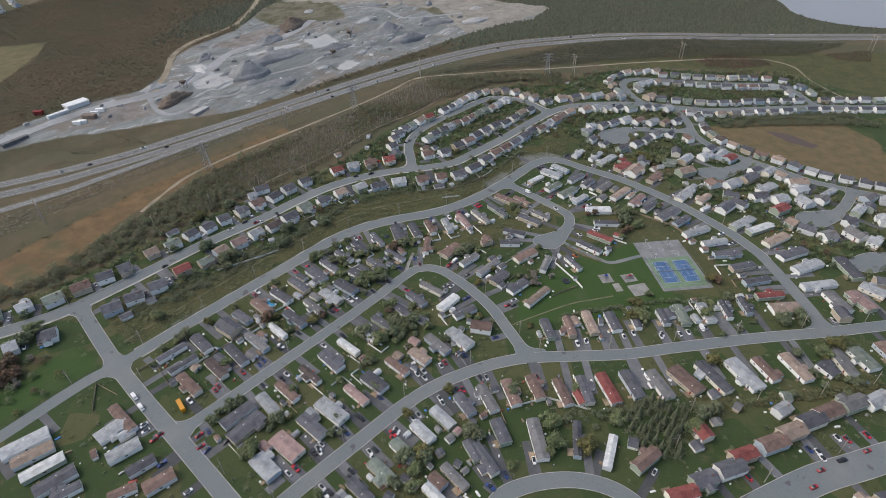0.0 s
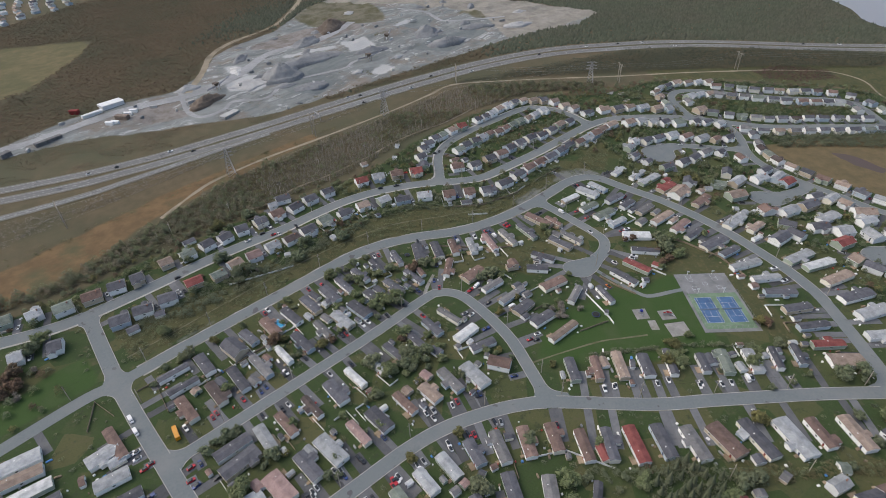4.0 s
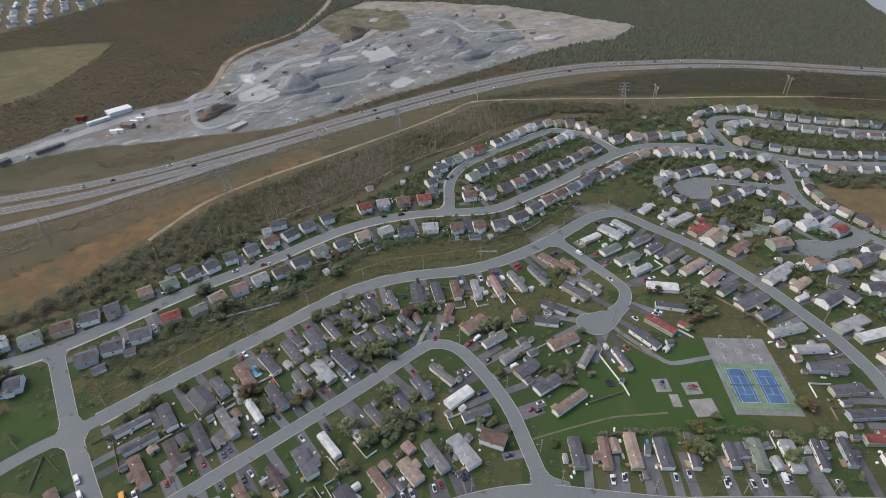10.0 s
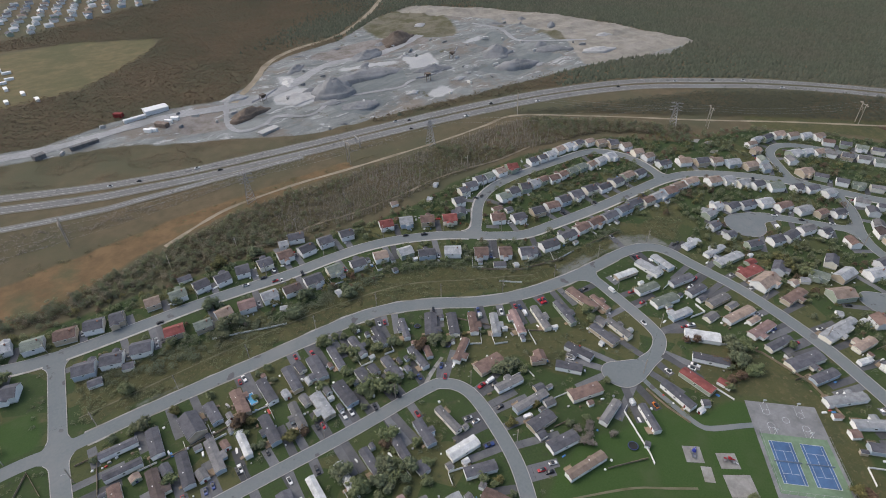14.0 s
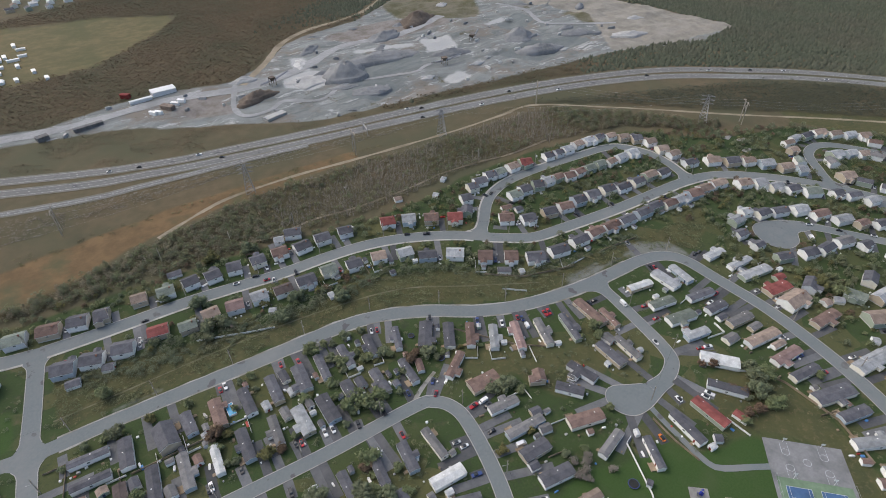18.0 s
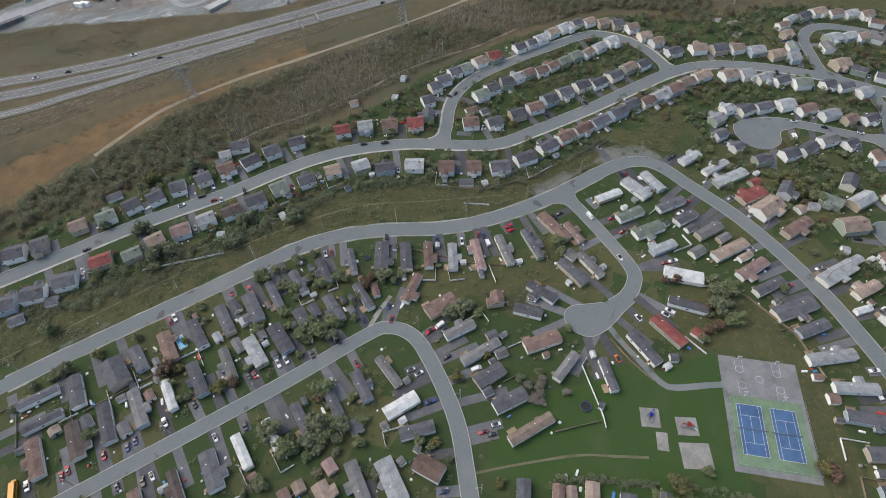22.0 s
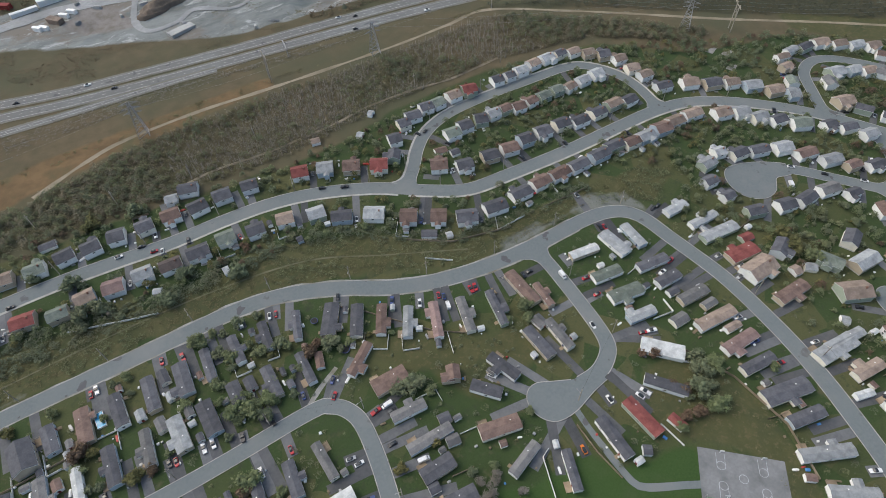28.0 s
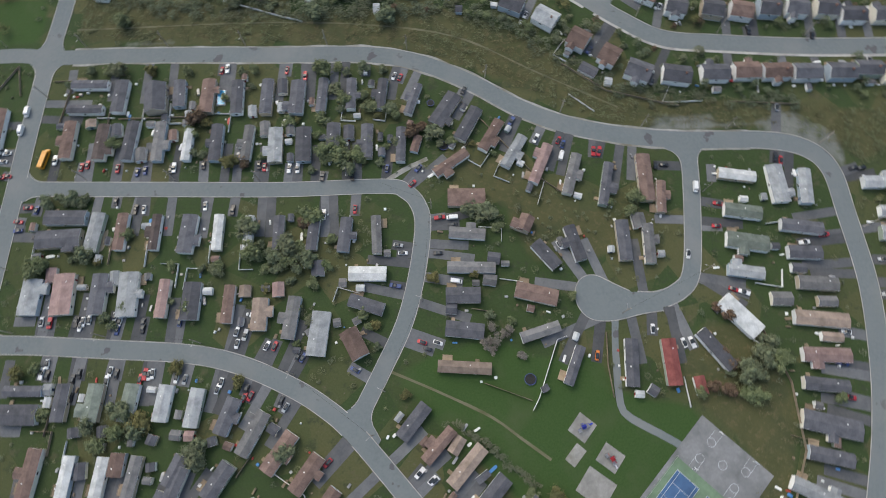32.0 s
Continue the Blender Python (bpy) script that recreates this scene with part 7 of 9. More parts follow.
TREES += [
    (-108, 155, 1.8, "g"), (-94, 162, 1.8, "d"), (-185, 100, 2.2, "d"), (-179, 100, 2.2, "d"), (-171, 99, 2.0, "d"), (-110, 65, 1.8, "d"), (-152, 44, 2.2, "d"), (-148, 40, 2.0, "d"),
    (-124, 50, 2.0, "d"), (-85, 76, 2.0, "d"), (-76, 73, 2.2, "d"), (-170, 71, 2.0, "d"), (-159, 71, 2.0, "o"), (-102, 169, 2.0, "d"), (217, 85, 3.0, "d"), (223, 77, 2.8, "d"),
    (213, 93, 2.5, "d"), (240, 123, 2.0, "d"), (338, 106, 2.5, "d"), (346, 104, 2.0, "d"), (293, 42, 2.5, "d"), (303, 98, 2.5, "d"), (313, 96, 2.5, "d"), (333, 64, 2.2, "d"),
]
TREES += [
    (349, 70, 2.2, "d"), (254, 89, 2.0, "d"), (286, 30, 2.5, "d"), (253, 39, 2.8, "g"), (256, 31, 2.5, "g"), (241, 43, 2.0, "o"), (264, 30, 2.0, "d"), (285, 130, 2.5, "r"),
    (269, 145, 1.8, "d"), (287, 117, 2.0, "g"), (273, 43, 2.0, "d"), (291, 98, 1.8, "g"), (-45, -42, 2.8, "g"), (-66, -48, 2.2, "d"), (-82, -52, 3.0, "g"), (-89, -51, 2.5, "g"),
    (-91, -69, 2.2, "o"), (-107, -14, 2.5, "d"), (-108, -41, 2.2, "g"), (-54, -61, 1.8, "d"), (-48, -68, 1.8, "d"), (42, -66, 1.5, "d"), (50, -92, 1.8, "d"), (62, -99, 1.8, "d"),
]
TREES += [
    (74, -103, 1.8, "d"), (67, -111, 2.0, "d"), (74, -116, 2.0, "d"), (82, -123, 2.0, "d"), (90, -127, 2.0, "d"), (89, -134, 1.8, "g"), (61, -131, 2.8, "d"), (68, -144, 2.8, "o"),
    (50, -142, 2.5, "d"), (56, -152, 2.5, "d"), (57, -158, 2.5, "d"), (58, -163, 2.5, "d"), (45, -149, 2.2, "d"), (26, -136, 2.2, "d"), (46, -160, 2.5, "d"),
]

tree_rnd = random.Random(8)
planted = []
TREES += [(-241, 236, 4.2, "r"), (-248, 233, 4.0, "r"), (-239, 247, 3.6, "d"), (-252, 222, 4.4, "r"), (-246, 214, 3.0, "b"), (-255, 240, 4.0, "d"), (-234, 229, 2.6, "b")]
for x, y, r, key in TREES:
    if road_gap(x, y) < 0.6 * r or any(math.hypot(x - a, y - c) < 6 for a, c in CONIFER_SPOTS) or any(math.hypot(x - a, y - c) < 2.4 for a, c in planted):
        continue
    planted.append((x, y))
    tree(x, y, r * 1.2, key, tree_rnd)
count = 0
while count < 30:
    x, y = tree_rnd.uniform(-330, 520), tree_rnd.uniform(-230, 275)
    if not inside(np.array([x]), np.array([y]), SUBURB)[0] or inside(np.array([x]), np.array([y]), PARK)[0] or inside(np.array([x]), np.array([y]), BOG)[0]:
        continue
    if not fits(x, y, 1.2) or road_gap(x, y) < 3.0 or drive_near(x, y, 2.4):
        continue
    if abs(x - 100) < 40 and abs(y + 38) < 36:
        continue
    count += 1
    tree(x, y, tree_rnd.uniform(1.3, 2.4), tree_rnd.choice("ggddddor"), tree_rnd)

def conifer_mesh(rng, mat):
    """A pointed evergreen of height 1: drooping tiers of boughs round the stem."""
    v, f = [], []
    for tier in range(9):
        z, r = 0.1 + 0.098 * tier, 0.19 * (1 - tier / 9.8)
        for k in range(11):
            a = 2 * math.pi * (k + rng.random()) / 11
            out, w, n = r * rng.uniform(0.75, 1.2), r * 0.42, len(v)
            v += [(0.01 * math.cos(a), 0.01 * math.sin(a), z + 0.12), (out * 0.6 * math.cos(a) - w * math.sin(a), out * 0.6 * math.sin(a) + w * math.cos(a), z + 0.02),
                  (out * math.cos(a), out * math.sin(a), z - 0.03 * rng.random()), (out * 0.6 * math.cos(a) + w * math.sin(a), out * 0.6 * math.sin(a) - w * math.cos(a), z + 0.02)]
            f += [(n, n + 1, n + 2), (n, n + 2, n + 3)]
    return quick_mesh("crown", np.array(v), np.array(f), mat)


SPRUCE = foliage("spruce_needles", (0.066, 0.082, 0.052), (0.090, 0.106, 0.064), (0.086, 0.094, 0.060), 0.2)
CONIFERS = [conifer_mesh(tree_rng, SPRUCE) for _ in range(3)]
STEM = mesh_of("trunk", [(0.02 * math.cos(i * 1.047), 0.02 * math.sin(i * 1.047), z) for z in (-0.03, 0.6) for i in range(6)], [(i, (i + 1) % 6, 6 + (i + 1) % 6, 6 + i) for i in range(6)], BARK)


def conifer(x, y, h, rnd):
    base = new("conifer")
    base.matrix_basis = pose(x, y, high(x, y), 0, 0, rnd.uniform(0, 360))
    s = Matrix.Diagonal((h * 0.95, h * 0.95, h, 1))
    part("trunk", STEM, base, "", s)
    part("crown", rnd.choice(CONIFERS), base, "", s)
    tagged(base, "tall dark evergreen in a grove behind homes", "conifer", "grove of evergreens")


for x, y in CONIFER_SPOTS:
    if fits(x, y, 0.5):
        conifer(x, y, tree_rnd.uniform(8, 11.5), tree_rnd)

# ---- woods, thickets and scrub
wood_rng = np.random.default_rng(21)


def strewn(poly, pitch, keep=1.0, avoid=6.0):
    """Places inside the outline, on a shaken grid, off roads and the quarry."""
    xs, ys = [p[0] for p in poly], [p[1] for p in poly]
    gx, gy = np.meshgrid(np.arange(min(xs), max(xs), pitch), np.arange(min(ys), max(ys), pitch))
    x = gx.ravel() + wood_rng.uniform(-0.5, 0.5, gx.size) * pitch
    y = gy.ravel() + wood_rng.uniform(-0.5, 0.5, gx.size) * pitch
    ok = inside(x, y, poly) & (wood_rng.random(x.size) < keep)
    x, y = x[ok], y[ok]
    for n in ("highway_north", "highway_south", "highway_ramp", "hill_street", "upper_terrace_street"):
        ok = near_line(x, y, [COARSE[n]]) > ROADS[n][0] / 2 + avoid
        x, y = x[ok], y[ok]
    return x, y


def spires(name, x, y, r, h, mat, label, rounded=False, sides=5):
    """Pointed or rounded trees side by side: a ring at the ground, for rounded ones a second ring, and a tip."""
    n = len(x)
    rr, hh = r * wood_rng.uniform(0.7, 1.3, n), h * wood_rng.uniform(0.6, 1.35, n)
    z = land(x, y)
    a = wood_rng.uniform(0, 6.28, (n, 1)) + np.arange(sides) * 2 * math.pi / sides
    levels = [(1.0, -0.15), (0.85, 0.55)] if rounded else [(1.0, -0.1)]
    rings = []
    for k, up in levels:
        q = rr[:, None] * k * wood_rng.uniform(0.7, 1.3, (n, sides))
        rings.append(np.stack([x[:, None] + q * np.cos(a), y[:, None] + q * np.sin(a), (z + up * hh)[:, None] + hh[:, None] * wood_rng.uniform(-0.12, 0.12, (n, sides))], -1))
    tip = np.stack([x + wood_rng.normal(0, 0.2, n) * rr, y + wood_rng.normal(0, 0.2, n) * rr, z + hh], -1)[:, None]
    v = np.concatenate(rings + [tip], 1)
    m, f, last = v.shape[1], [], (len(levels) - 1) * sides
    for i in range(sides):
        j = (i + 1) % sides
        if rounded:
            f += [(i, j, sides + j), (i, sides + j, sides + i)]
        f.append((last + i, last + j, m - 1))
    f = np.array(f)[None] + m * np.arange(n)[:, None, None]
    tagged(new(name, quick_mesh(name, v.reshape(-1, 3), f.reshape(-1, 3), mat, rounded)), label, "woods", kind="stuff")


def brush(name, x, y, r, h, mat, label, k=12, leaf=0.4, category="scrub"):
    """Feathery low growth: loose sprays of small leaves heaped over each place."""
    n = len(x)
    size = wood_rng.uniform(0.55, 1.45, (n, 1))
    rr, hh = r * size * wood_rng.uniform(0.85, 1.15, (n, 1)), h * size * wood_rng.uniform(0.8, 1.2, (n, 1))
    a, u = wood_rng.uniform(0, 6.28, (n, k)), np.sqrt(wood_rng.random((n, k)))
    u = u * (1 + 0.25 * np.sin(3 * a + wood_rng.uniform(0, 6.28, (n, 1))))
    px, py = x[:, None] + u * rr * np.cos(a), y[:, None] + u * rr * np.sin(a)
    c = np.stack([px, py, land(px, py) + hh * np.sqrt(np.maximum(0.04, 1 - 0.8 * u * u)) * wood_rng.uniform(0.45, 1.0, (n, k))], -1)
    t = c[:, :, None] + wood_rng.normal(0, 1, (n, k, 3, 3)) * leaf * np.sqrt(size)[:, :, None, None] * np.array([1, 1, 0.4])
    tagged(new(name, quick_mesh(name, t.reshape(-1, 3), np.arange(3 * n * k).reshape(-1, 3), mat)), label, category, kind="stuff")


BAND = [(-330, 318), (-260, 305), (-194, 290), (-120, 288), (-82, 284), (0, 276), (40, 272), (118, 280), (200, 280), (290, 262), (335, 225), (350, 205), (375, 210), (330, 262), (262, 325), (240, 333), (100, 333), (0, 340), (-60, 336), (-120, 322), (-200, 305), (-260, 320), (-330, 332)]
x, y = strewn(BAND, 2.2, 0.85)
grove = np.interp(x, [-330, -200, -60, -25, 20, 60, 120, 150, 175, 250, 270, 400], [0.0, 0.45, 0.45, 0.1, -0.1, -0.45, -0.4, 0.15, -0.3, -0.35, 0.5, 0.6])
sel = grove + np.array([noise.noise((a * 0.025, c * 0.025, 4.0)) for a, c in zip(x, y)]) * 0.8 + wood_rng.normal(0, 0.16, len(x))
dense, bare = sel > 0.1, sel < -0.08
olive = ~dense & ~bare
for k, (mat, word) in enumerate(((THICKET, "olive-brown"), (HEDGE["dark"], "dark green"), (HEDGE["green"], "green"))):
    brush("young_woods", x[dense][k::6], y[dense][k::6], 2.0, 4.8, mat, f"{word} crowns of the young woods below the power lines", 130, 0.34, "woods")
brush("wood_undergrowth", x[dense], y[dense], 1.6, 2.0, THICKET, "brown undergrowth of the young woods", 14, 0.36)
spires("bare_thicket", x[bare][::2], y[bare][::2], 0.26, 5.4, BARE, "grey leafless birch thicket below the power lines", False, 4)
brush("bare_twigs", x[bare], y[bare], 1.3, 3.6, BARE, "fine grey twigs of the leafless thicket", 26, 0.2, "woods")
brush("bare_undergrowth", x[bare], y[bare], 1.5, 1.9, THICKET, "brown undergrowth below the bare thicket", 9, 0.4)
brush("olive_thicket", x[olive], y[olive], 1.5, 2.6, SCRUB, "olive young growth between the groves", 44, 0.32, "woods")
x, y = strewn(BAND, 9.0, 0.6)
brush("band_green_bushes", x, y, 2.3, 3.4, HEDGE["green"], "dark green bushes among the thicket", 130, 0.34, "woods")
x, y = strewn(BAND, 3.6, 0.5)
brush("band_scrub", x, y, 1.6, 1.6, SCRUB, "low olive scrub among the thicket", 16, 0.35)
EDGE = [(-330, 360), (-150, 362), (0, 362), (140, 352), (250, 350), (380, 298), (480, 255), (545, 200), (655, 80), (690, 20), (720, -40), (640, 0), (600, 50), (551, 102), (470, 172), (393, 234), (312, 306), (262, 345), (0, 352), (-150, 346), (-330, 352)]
x, y = strewn(EDGE, 3.0, 0.9, 4.0)
right = x > 255
brush("roadside_woods", x[right], y[right], 2.1, 4.5, WOODS_GREEN, "dark green woods between highway and power lines", 20, 0.55, "woods")
bank = near_line(x, y, [COARSE["highway_south"]]) < 26
left = ~right & (wood_rng.random(len(x)) < np.where(bank, 0.6, 0.22))
brush("roadside_scrub", x[left], y[left], 1.5, 1.0, SCRUB, "low olive scrub along the highway bank", 40, 0.28)
VERGE = [(-330, 372), (-150, 378), (0, 380), (140, 366), (140, 372), (0, 390), (-60, 393), (-150, 398), (-330, 440)]
x, y = strewn(VERGE, 2.6, 0.5, 2.5)
brush("verge_thicket", x, y, 1.3, 1.6, BARE, "grey brush on the highway bank", 36, 0.24)
NORTH = [(-900, 640), (-420, 590), (-230, 500), (-113, 450), (43, 424), (276, 386), (413, 346), (497, 296), (564, 240), (671, 112), (798, -62), (830, -90), (822, -47), (820, -9), (830, 33), (860, 67), (910, 93), (1050, 200), (1500, 450), (1500, 1500), (-900, 1500)]
x, y = strewn(NORTH, 3.8, 0.95, 5.0)
ok = ~inside(x, y, QUARRY) & ~inside(x, y, FIELD) & ~((y > 1035 + 0.55 * (x + 130)) & (x < 330) & (x > -280)) & (near_line(x, y, [[(20, 552), (62, 600), (101, 655), (150, 690), (240, 720), (330, 800), (420, 900)]]) > 6)
ok &= (y < 1250) | (wood_rng.random(len(x)) < 0.5)
x, y = x[ok], y[ok]
tone = np.array([noise.noise((a * 0.006, c * 0.006, 9.0)) for a, c in zip(x, y)]) + (x - 330) / 260 + wood_rng.normal(0, 0.15, len(x))
brown = tone < 0
low = (y < 560) & (x < 120)
brush("autumn_woods", x[brown & ~low], y[brown & ~low], 2.9, 3.0, WOODS_BROWN, "brown autumn woods north of the highway", 11, 0.75, "woods")
spires("evergreen_woods", x[~brown & ~low], y[~brown & ~low], 2.6, 3.8, WOODS_GREEN, "dark green woods reaching to the lake")
patchy = np.array([noise.noise((a * 0.03, c * 0.03, 3.0)) for a, c in zip(x, y)]) > -0.1
low &= patchy
brush("bank_scrub", x[low], y[low], 2.6, 1.0, WOODS_BROWN, "low brown brush between highway and quarry", 14, 0.4)
OPEN_SLOPE = [(168, 142), (180, 133), (196, 122), (205, 104), (222, 104), (236, 112), (232, 124), (220, 138), (200, 146)]


def garden_trees(poly, pitch, keep, r, h, k, leaf, where):
    """Trees and tall bushes wherever the gardens leave room, in the four leaf colours."""
    x, y = strewn(poly, pitch, keep, 2.0)
    ok = ~inside(x, y, BOG) & ~inside(x, y, STRIP) & ~inside(x, y, OPEN_SLOPE)
    for n, line in COARSE.items():
        ok &= near_line(x, y, [line]) > ROADS[n][0] / 2 + 0.9 * r
    for rim in BULB_RIMS.values():
        ok &= ~inside(x, y, rim)
    for hx, hy, hl, hw, rot, kind in HOMES:
        dx, dy = x - hx, y - hy
        ok &= ~((np.abs(dx * math.cos(rot) + dy * math.sin(rot)) < hl + 0.7 * r) & (np.abs(-dx * math.sin(rot) + dy * math.cos(rot)) < hw + 0.7 * r))
    for ax, ay, bx, by, _ in DRIVES:
        ok &= near_line(x, y, [[(ax, ay), (bx, by)]]) > 2.4 + 0.5 * r
    x, y = x[ok], y[ok]
    pick = wood_rng.random(len(x)) + 0.35 * np.array([noise.noise((a * 0.03, c * 0.03, 6.0)) for a, c in zip(x, y)])
    for lo, hi, key, word in ((-9, 0.5, "dark", "dark green"), (0.5, 0.8, "green", "green"), (0.8, 0.93, "olive", "yellowing"), (0.93, 9, "rust", "rusty brown")):
        m = (pick >= lo) & (pick < hi)
        brush("garden_trees", x[m], y[m], r, h, LEAF[key], f"{word} trees and tall bushes {where}", k, leaf, "trees")


garden_trees([(-240, 292), (-80, 284), (0, 272), (70, 262), (120, 270), (200, 268), (285, 248), (345, 215), (330, 185), (290, 176), (120, 186), (60, 222), (-60, 256), (-240, 268)], 4.8, 0.6, 1.7, 3.8, 230, 0.32, "in the hillside gardens")
garden_trees([(-190, 240), (-60, 234), (40, 222), (110, 176), (300, 156), (345, 100), (372, 60), (345, 30), (300, 40), (210, 104), (206, 128), (180, 144), (110, 150), (40, 192), (-60, 208), (-180, 226)], 4.8, 0.6, 1.8, 4.0, 230, 0.32, "below the hillside street")
garden_trees([(205, 100), (300, 40), (318, 10), (305, -60), (300, -200), (150, -330), (140, -175), (196, -60), (200, 20)], 5.2, 0.55, 1.8, 4.0, 210, 0.34, "among the eastern homes")
garden_trees([(345, 215), (420, 178), (470, 130), (565, 0), (545, -60), (455, -60), (392, 30), (366, 88), (335, 140), (330, 185)], 5.0, 0.7, 2.0, 3.8, 120, 0.42, "among the farthest houses")
garden_trees([(-330, 282), (-215, 240), (-215, 180), (-330, 175)], 8.0, 0.35, 2.2, 4.4, 230, 0.34, "round the corner lots")
x, y = strewn(STRIP, 2.4, 0.5, 3.0)
clump = np.array([noise.noise((a * 0.04, c * 0.04, 2.0)) for a, c in zip(x, y)]) > -0.05
brush("strip_scrub", x[clump], y[clump], 1.8, 1.5, HEDGE["green"], "low dark scrub in the rough grass strip", 60, 0.26)
brush("strip_brush", x[~clump], y[~clump], 1.4, 0.7, SCRUB, "low olive scrub in the rough grass strip", 34, 0.25)
x, y = strewn([(-180, 216), (-150, 206), (-60, 199), (10, 198), (38, 186), (62, 166), (84, 150), (110, 142), (176, 137), (178, 144), (112, 151), (88, 160), (66, 176), (44, 194), (12, 210), (-60, 214), (-140, 224), (-178, 226)], 4.0, 0.8, 3.0)
ok = np.ones(len(x), bool)
for hx, hy, hl, hw, rot, kind in HOMES:
    ok &= np.hypot(x - hx, y - hy) > 0.5 * (hl + hw) + 1.5
x, y = x[ok], y[ok]
brush("garden_edge_scrub", x, y, 2.4, 2.4, HEDGE["dark"], "dark bushes behind the hillside gardens", 130, 0.34)
x, y = strewn(ROUGH, 5.0, 0.35, 4.0)
brush("slope_scrub", x, y, 1.5, 1.0, SCRUB, "rusty scrub on the rough slope", 14, 0.28)
x, y = strewn([(521, 83), (534, 104), (580, 84), (600, 40), (581, 16), (538, 52)], 2.4, 0.9, 8.0)
brush("maroon_scrub", x, y, 1.8, 0.8, MAROON, "low dark maroon heath bushes", 10, 0.5)
x, y = strewn([(662, -22), (712, -72), (667, -79), (647, -42)], 2.6, 0.8, 8.0)
brush("far_maroon_scrub", x, y, 1.8, 0.8, MAROON, "low dark maroon heath bushes by the highway", 10, 0.5)
x, y = strewn([(372, 40), (402, 2), (450, -50), (480, -90), (455, -120), (430, -78), (394, -30), (357, 8)], 3.0, 0.8, 3.0)
ok = np.ones(len(x), bool)
for hx, hy, hl, hw, rot, kind in HOMES:
    ok &= np.hypot(x - hx, y - hy) > hw + 3.0
brush("bog_trees", x[ok], y[ok], 2.0, 3.6, HEDGE["dark"], "dark green trees along the edge of the bog", 90, 0.42, "trees")
mud = foliage("dark_bog_mud", (0.075, 0.058, 0.058), (0.10, 0.078, 0.076), (0.085, 0.07, 0.062), 0.1)
rim = [(372 + 8 * math.cos(a) * (1 + 0.3 * noise.noise((math.cos(a) * 2, math.sin(a) * 2, 0.5))) + 13 * math.sin(a) * 0.35, -56 + 24 * math.sin(a) * (1 + 0.25 * noise.noise((math.cos(a) * 2, math.sin(a) * 2, 3.5)))) for a in (i * 0.2 for i in range(31))]
tagged(new("bog_pool", mesh_of("bog_pool", [(a, c, high(a, c) + 0.1) for a, c in rim], [list(range(len(rim)))], mud)), "dark maroon mud pool in the bog", "bog pool", kind="structure")
band("dirt_track", [(551, 90), (587, 48), (597, 27), (590, -5), (564, -27), (548, -46), (520, -80)], 3.0, DIRT, "pale dirt track past the last houses", 0.14, 0.4)
EAST = [(345, 25), (480, -80), (520, -150), (600, -240), (760, -150), (690, 0), (640, 60), (560, 75), (530, 20)]
x, y = strewn(EAST, 7.0, 0.3, 8.0)
ok = ~inside(x, y, SUBURB)
brush("bog_scrub", x[ok], y[ok], 1.8, 0.8, SCRUB, "low scrub on the eastern bog", 12, 0.4)


def hedge(points, wide, tall, mat, label, pitch=1.1):
    """A row of bushes along a line."""
    line = smooth(points, pitch)
    x, y = (line + wood_rng.normal(0, wide / 2, line.shape)).T
    brush("hedgerow", x, y, 1.2, tall, mat, label, 90, 0.24)


hedge([(1, -5), (11, -12), (19, -18), (26, -25), (36, -32)], 1.6, 2.2, HEDGE["dark"], "dark hedge between park lawn and back gardens")
hedge([(45, -39), (53, -48), (61, -56), (70, -66), (76, -72)], 1.8, 2.6, LEAF["dark"], "dark hedge between park lawn and back gardens")
hedge([(-62, -47), (-50, -60), (-36, -74), (-20, -90)], 3.2, 2.4, LEAF["dark"], "dark bushes behind the southern row of homes", 0.7)
hedge([(-14, -97), (6, -118), (28, -140), (48, -158), (66, -172)], 4.0, 1.5, SCRUB, "rough olive scrub along the back fences", 0.7)
hedge([(-8, -104), (16, -128), (40, -150), (60, -166)], 2.6, 2.4, HEDGE["green"], "green bushes along the back fences", 2.2)


gx, gy = np.array(CONIFER_SPOTS, float).T
brush("grove_undergrowth", np.repeat(gx, 3) + wood_rng.normal(0, 2.5, 3 * len(gx)), np.repeat(gy, 3) + wood_rng.normal(0, 2.5, 3 * len(gx)), 1.9, 2.6, HEDGE["dark"], "dark undergrowth below the grove of evergreens", 70, 0.32)


# shrubs and hedges in the gardens
x, y = strewn(SUBURB, 4.6, 0.5, 2.0)
ok = ~inside(x, y, PARK) & ~inside(x, y, BOG) & ~inside(x, y, STRIP) & ~((x < -212) & (y > 188))
for n, line in COARSE.items():
    ok &= near_line(x, y, [line]) > ROADS[n][0] / 2 + 2.5
for _, cx, cy, r in BULBS:
    ok &= np.hypot(x - cx, y - cy) > r + 2
ok &= ~((np.abs(x - 100) < 42) & (np.abs(y + 38) < 38))
x, y = x[ok], y[ok]
ok = np.ones(len(x), bool)
for hx, hy, hl, hw, rot, kind in HOMES:
    dx, dy = x - hx, y - hy
    ok &= ~((np.abs(dx * math.cos(rot) + dy * math.sin(rot)) < hl + 0.8) & (np.abs(-dx * math.sin(rot) + dy * math.cos(rot)) < hw + 0.8))
for ax, ay, bx, by, _ in DRIVES:
    ok &= near_line(x, y, [[(ax, ay), (bx, by)]]) > 2.3
thick = np.array([noise.noise((a * 0.03, c * 0.03, 7.0)) for a, c in zip(x, y)]) + wood_rng.uniform(-0.5, 0.5, len(x))
ok &= thick > 0.0
x, y = x[ok], y[ok]
brush("garden_shrubs", x[::2], y[::2], 1.3, 1.5, HEDGE["dark"], "dark green shrubs and hedges in the gardens", 80, 0.22)
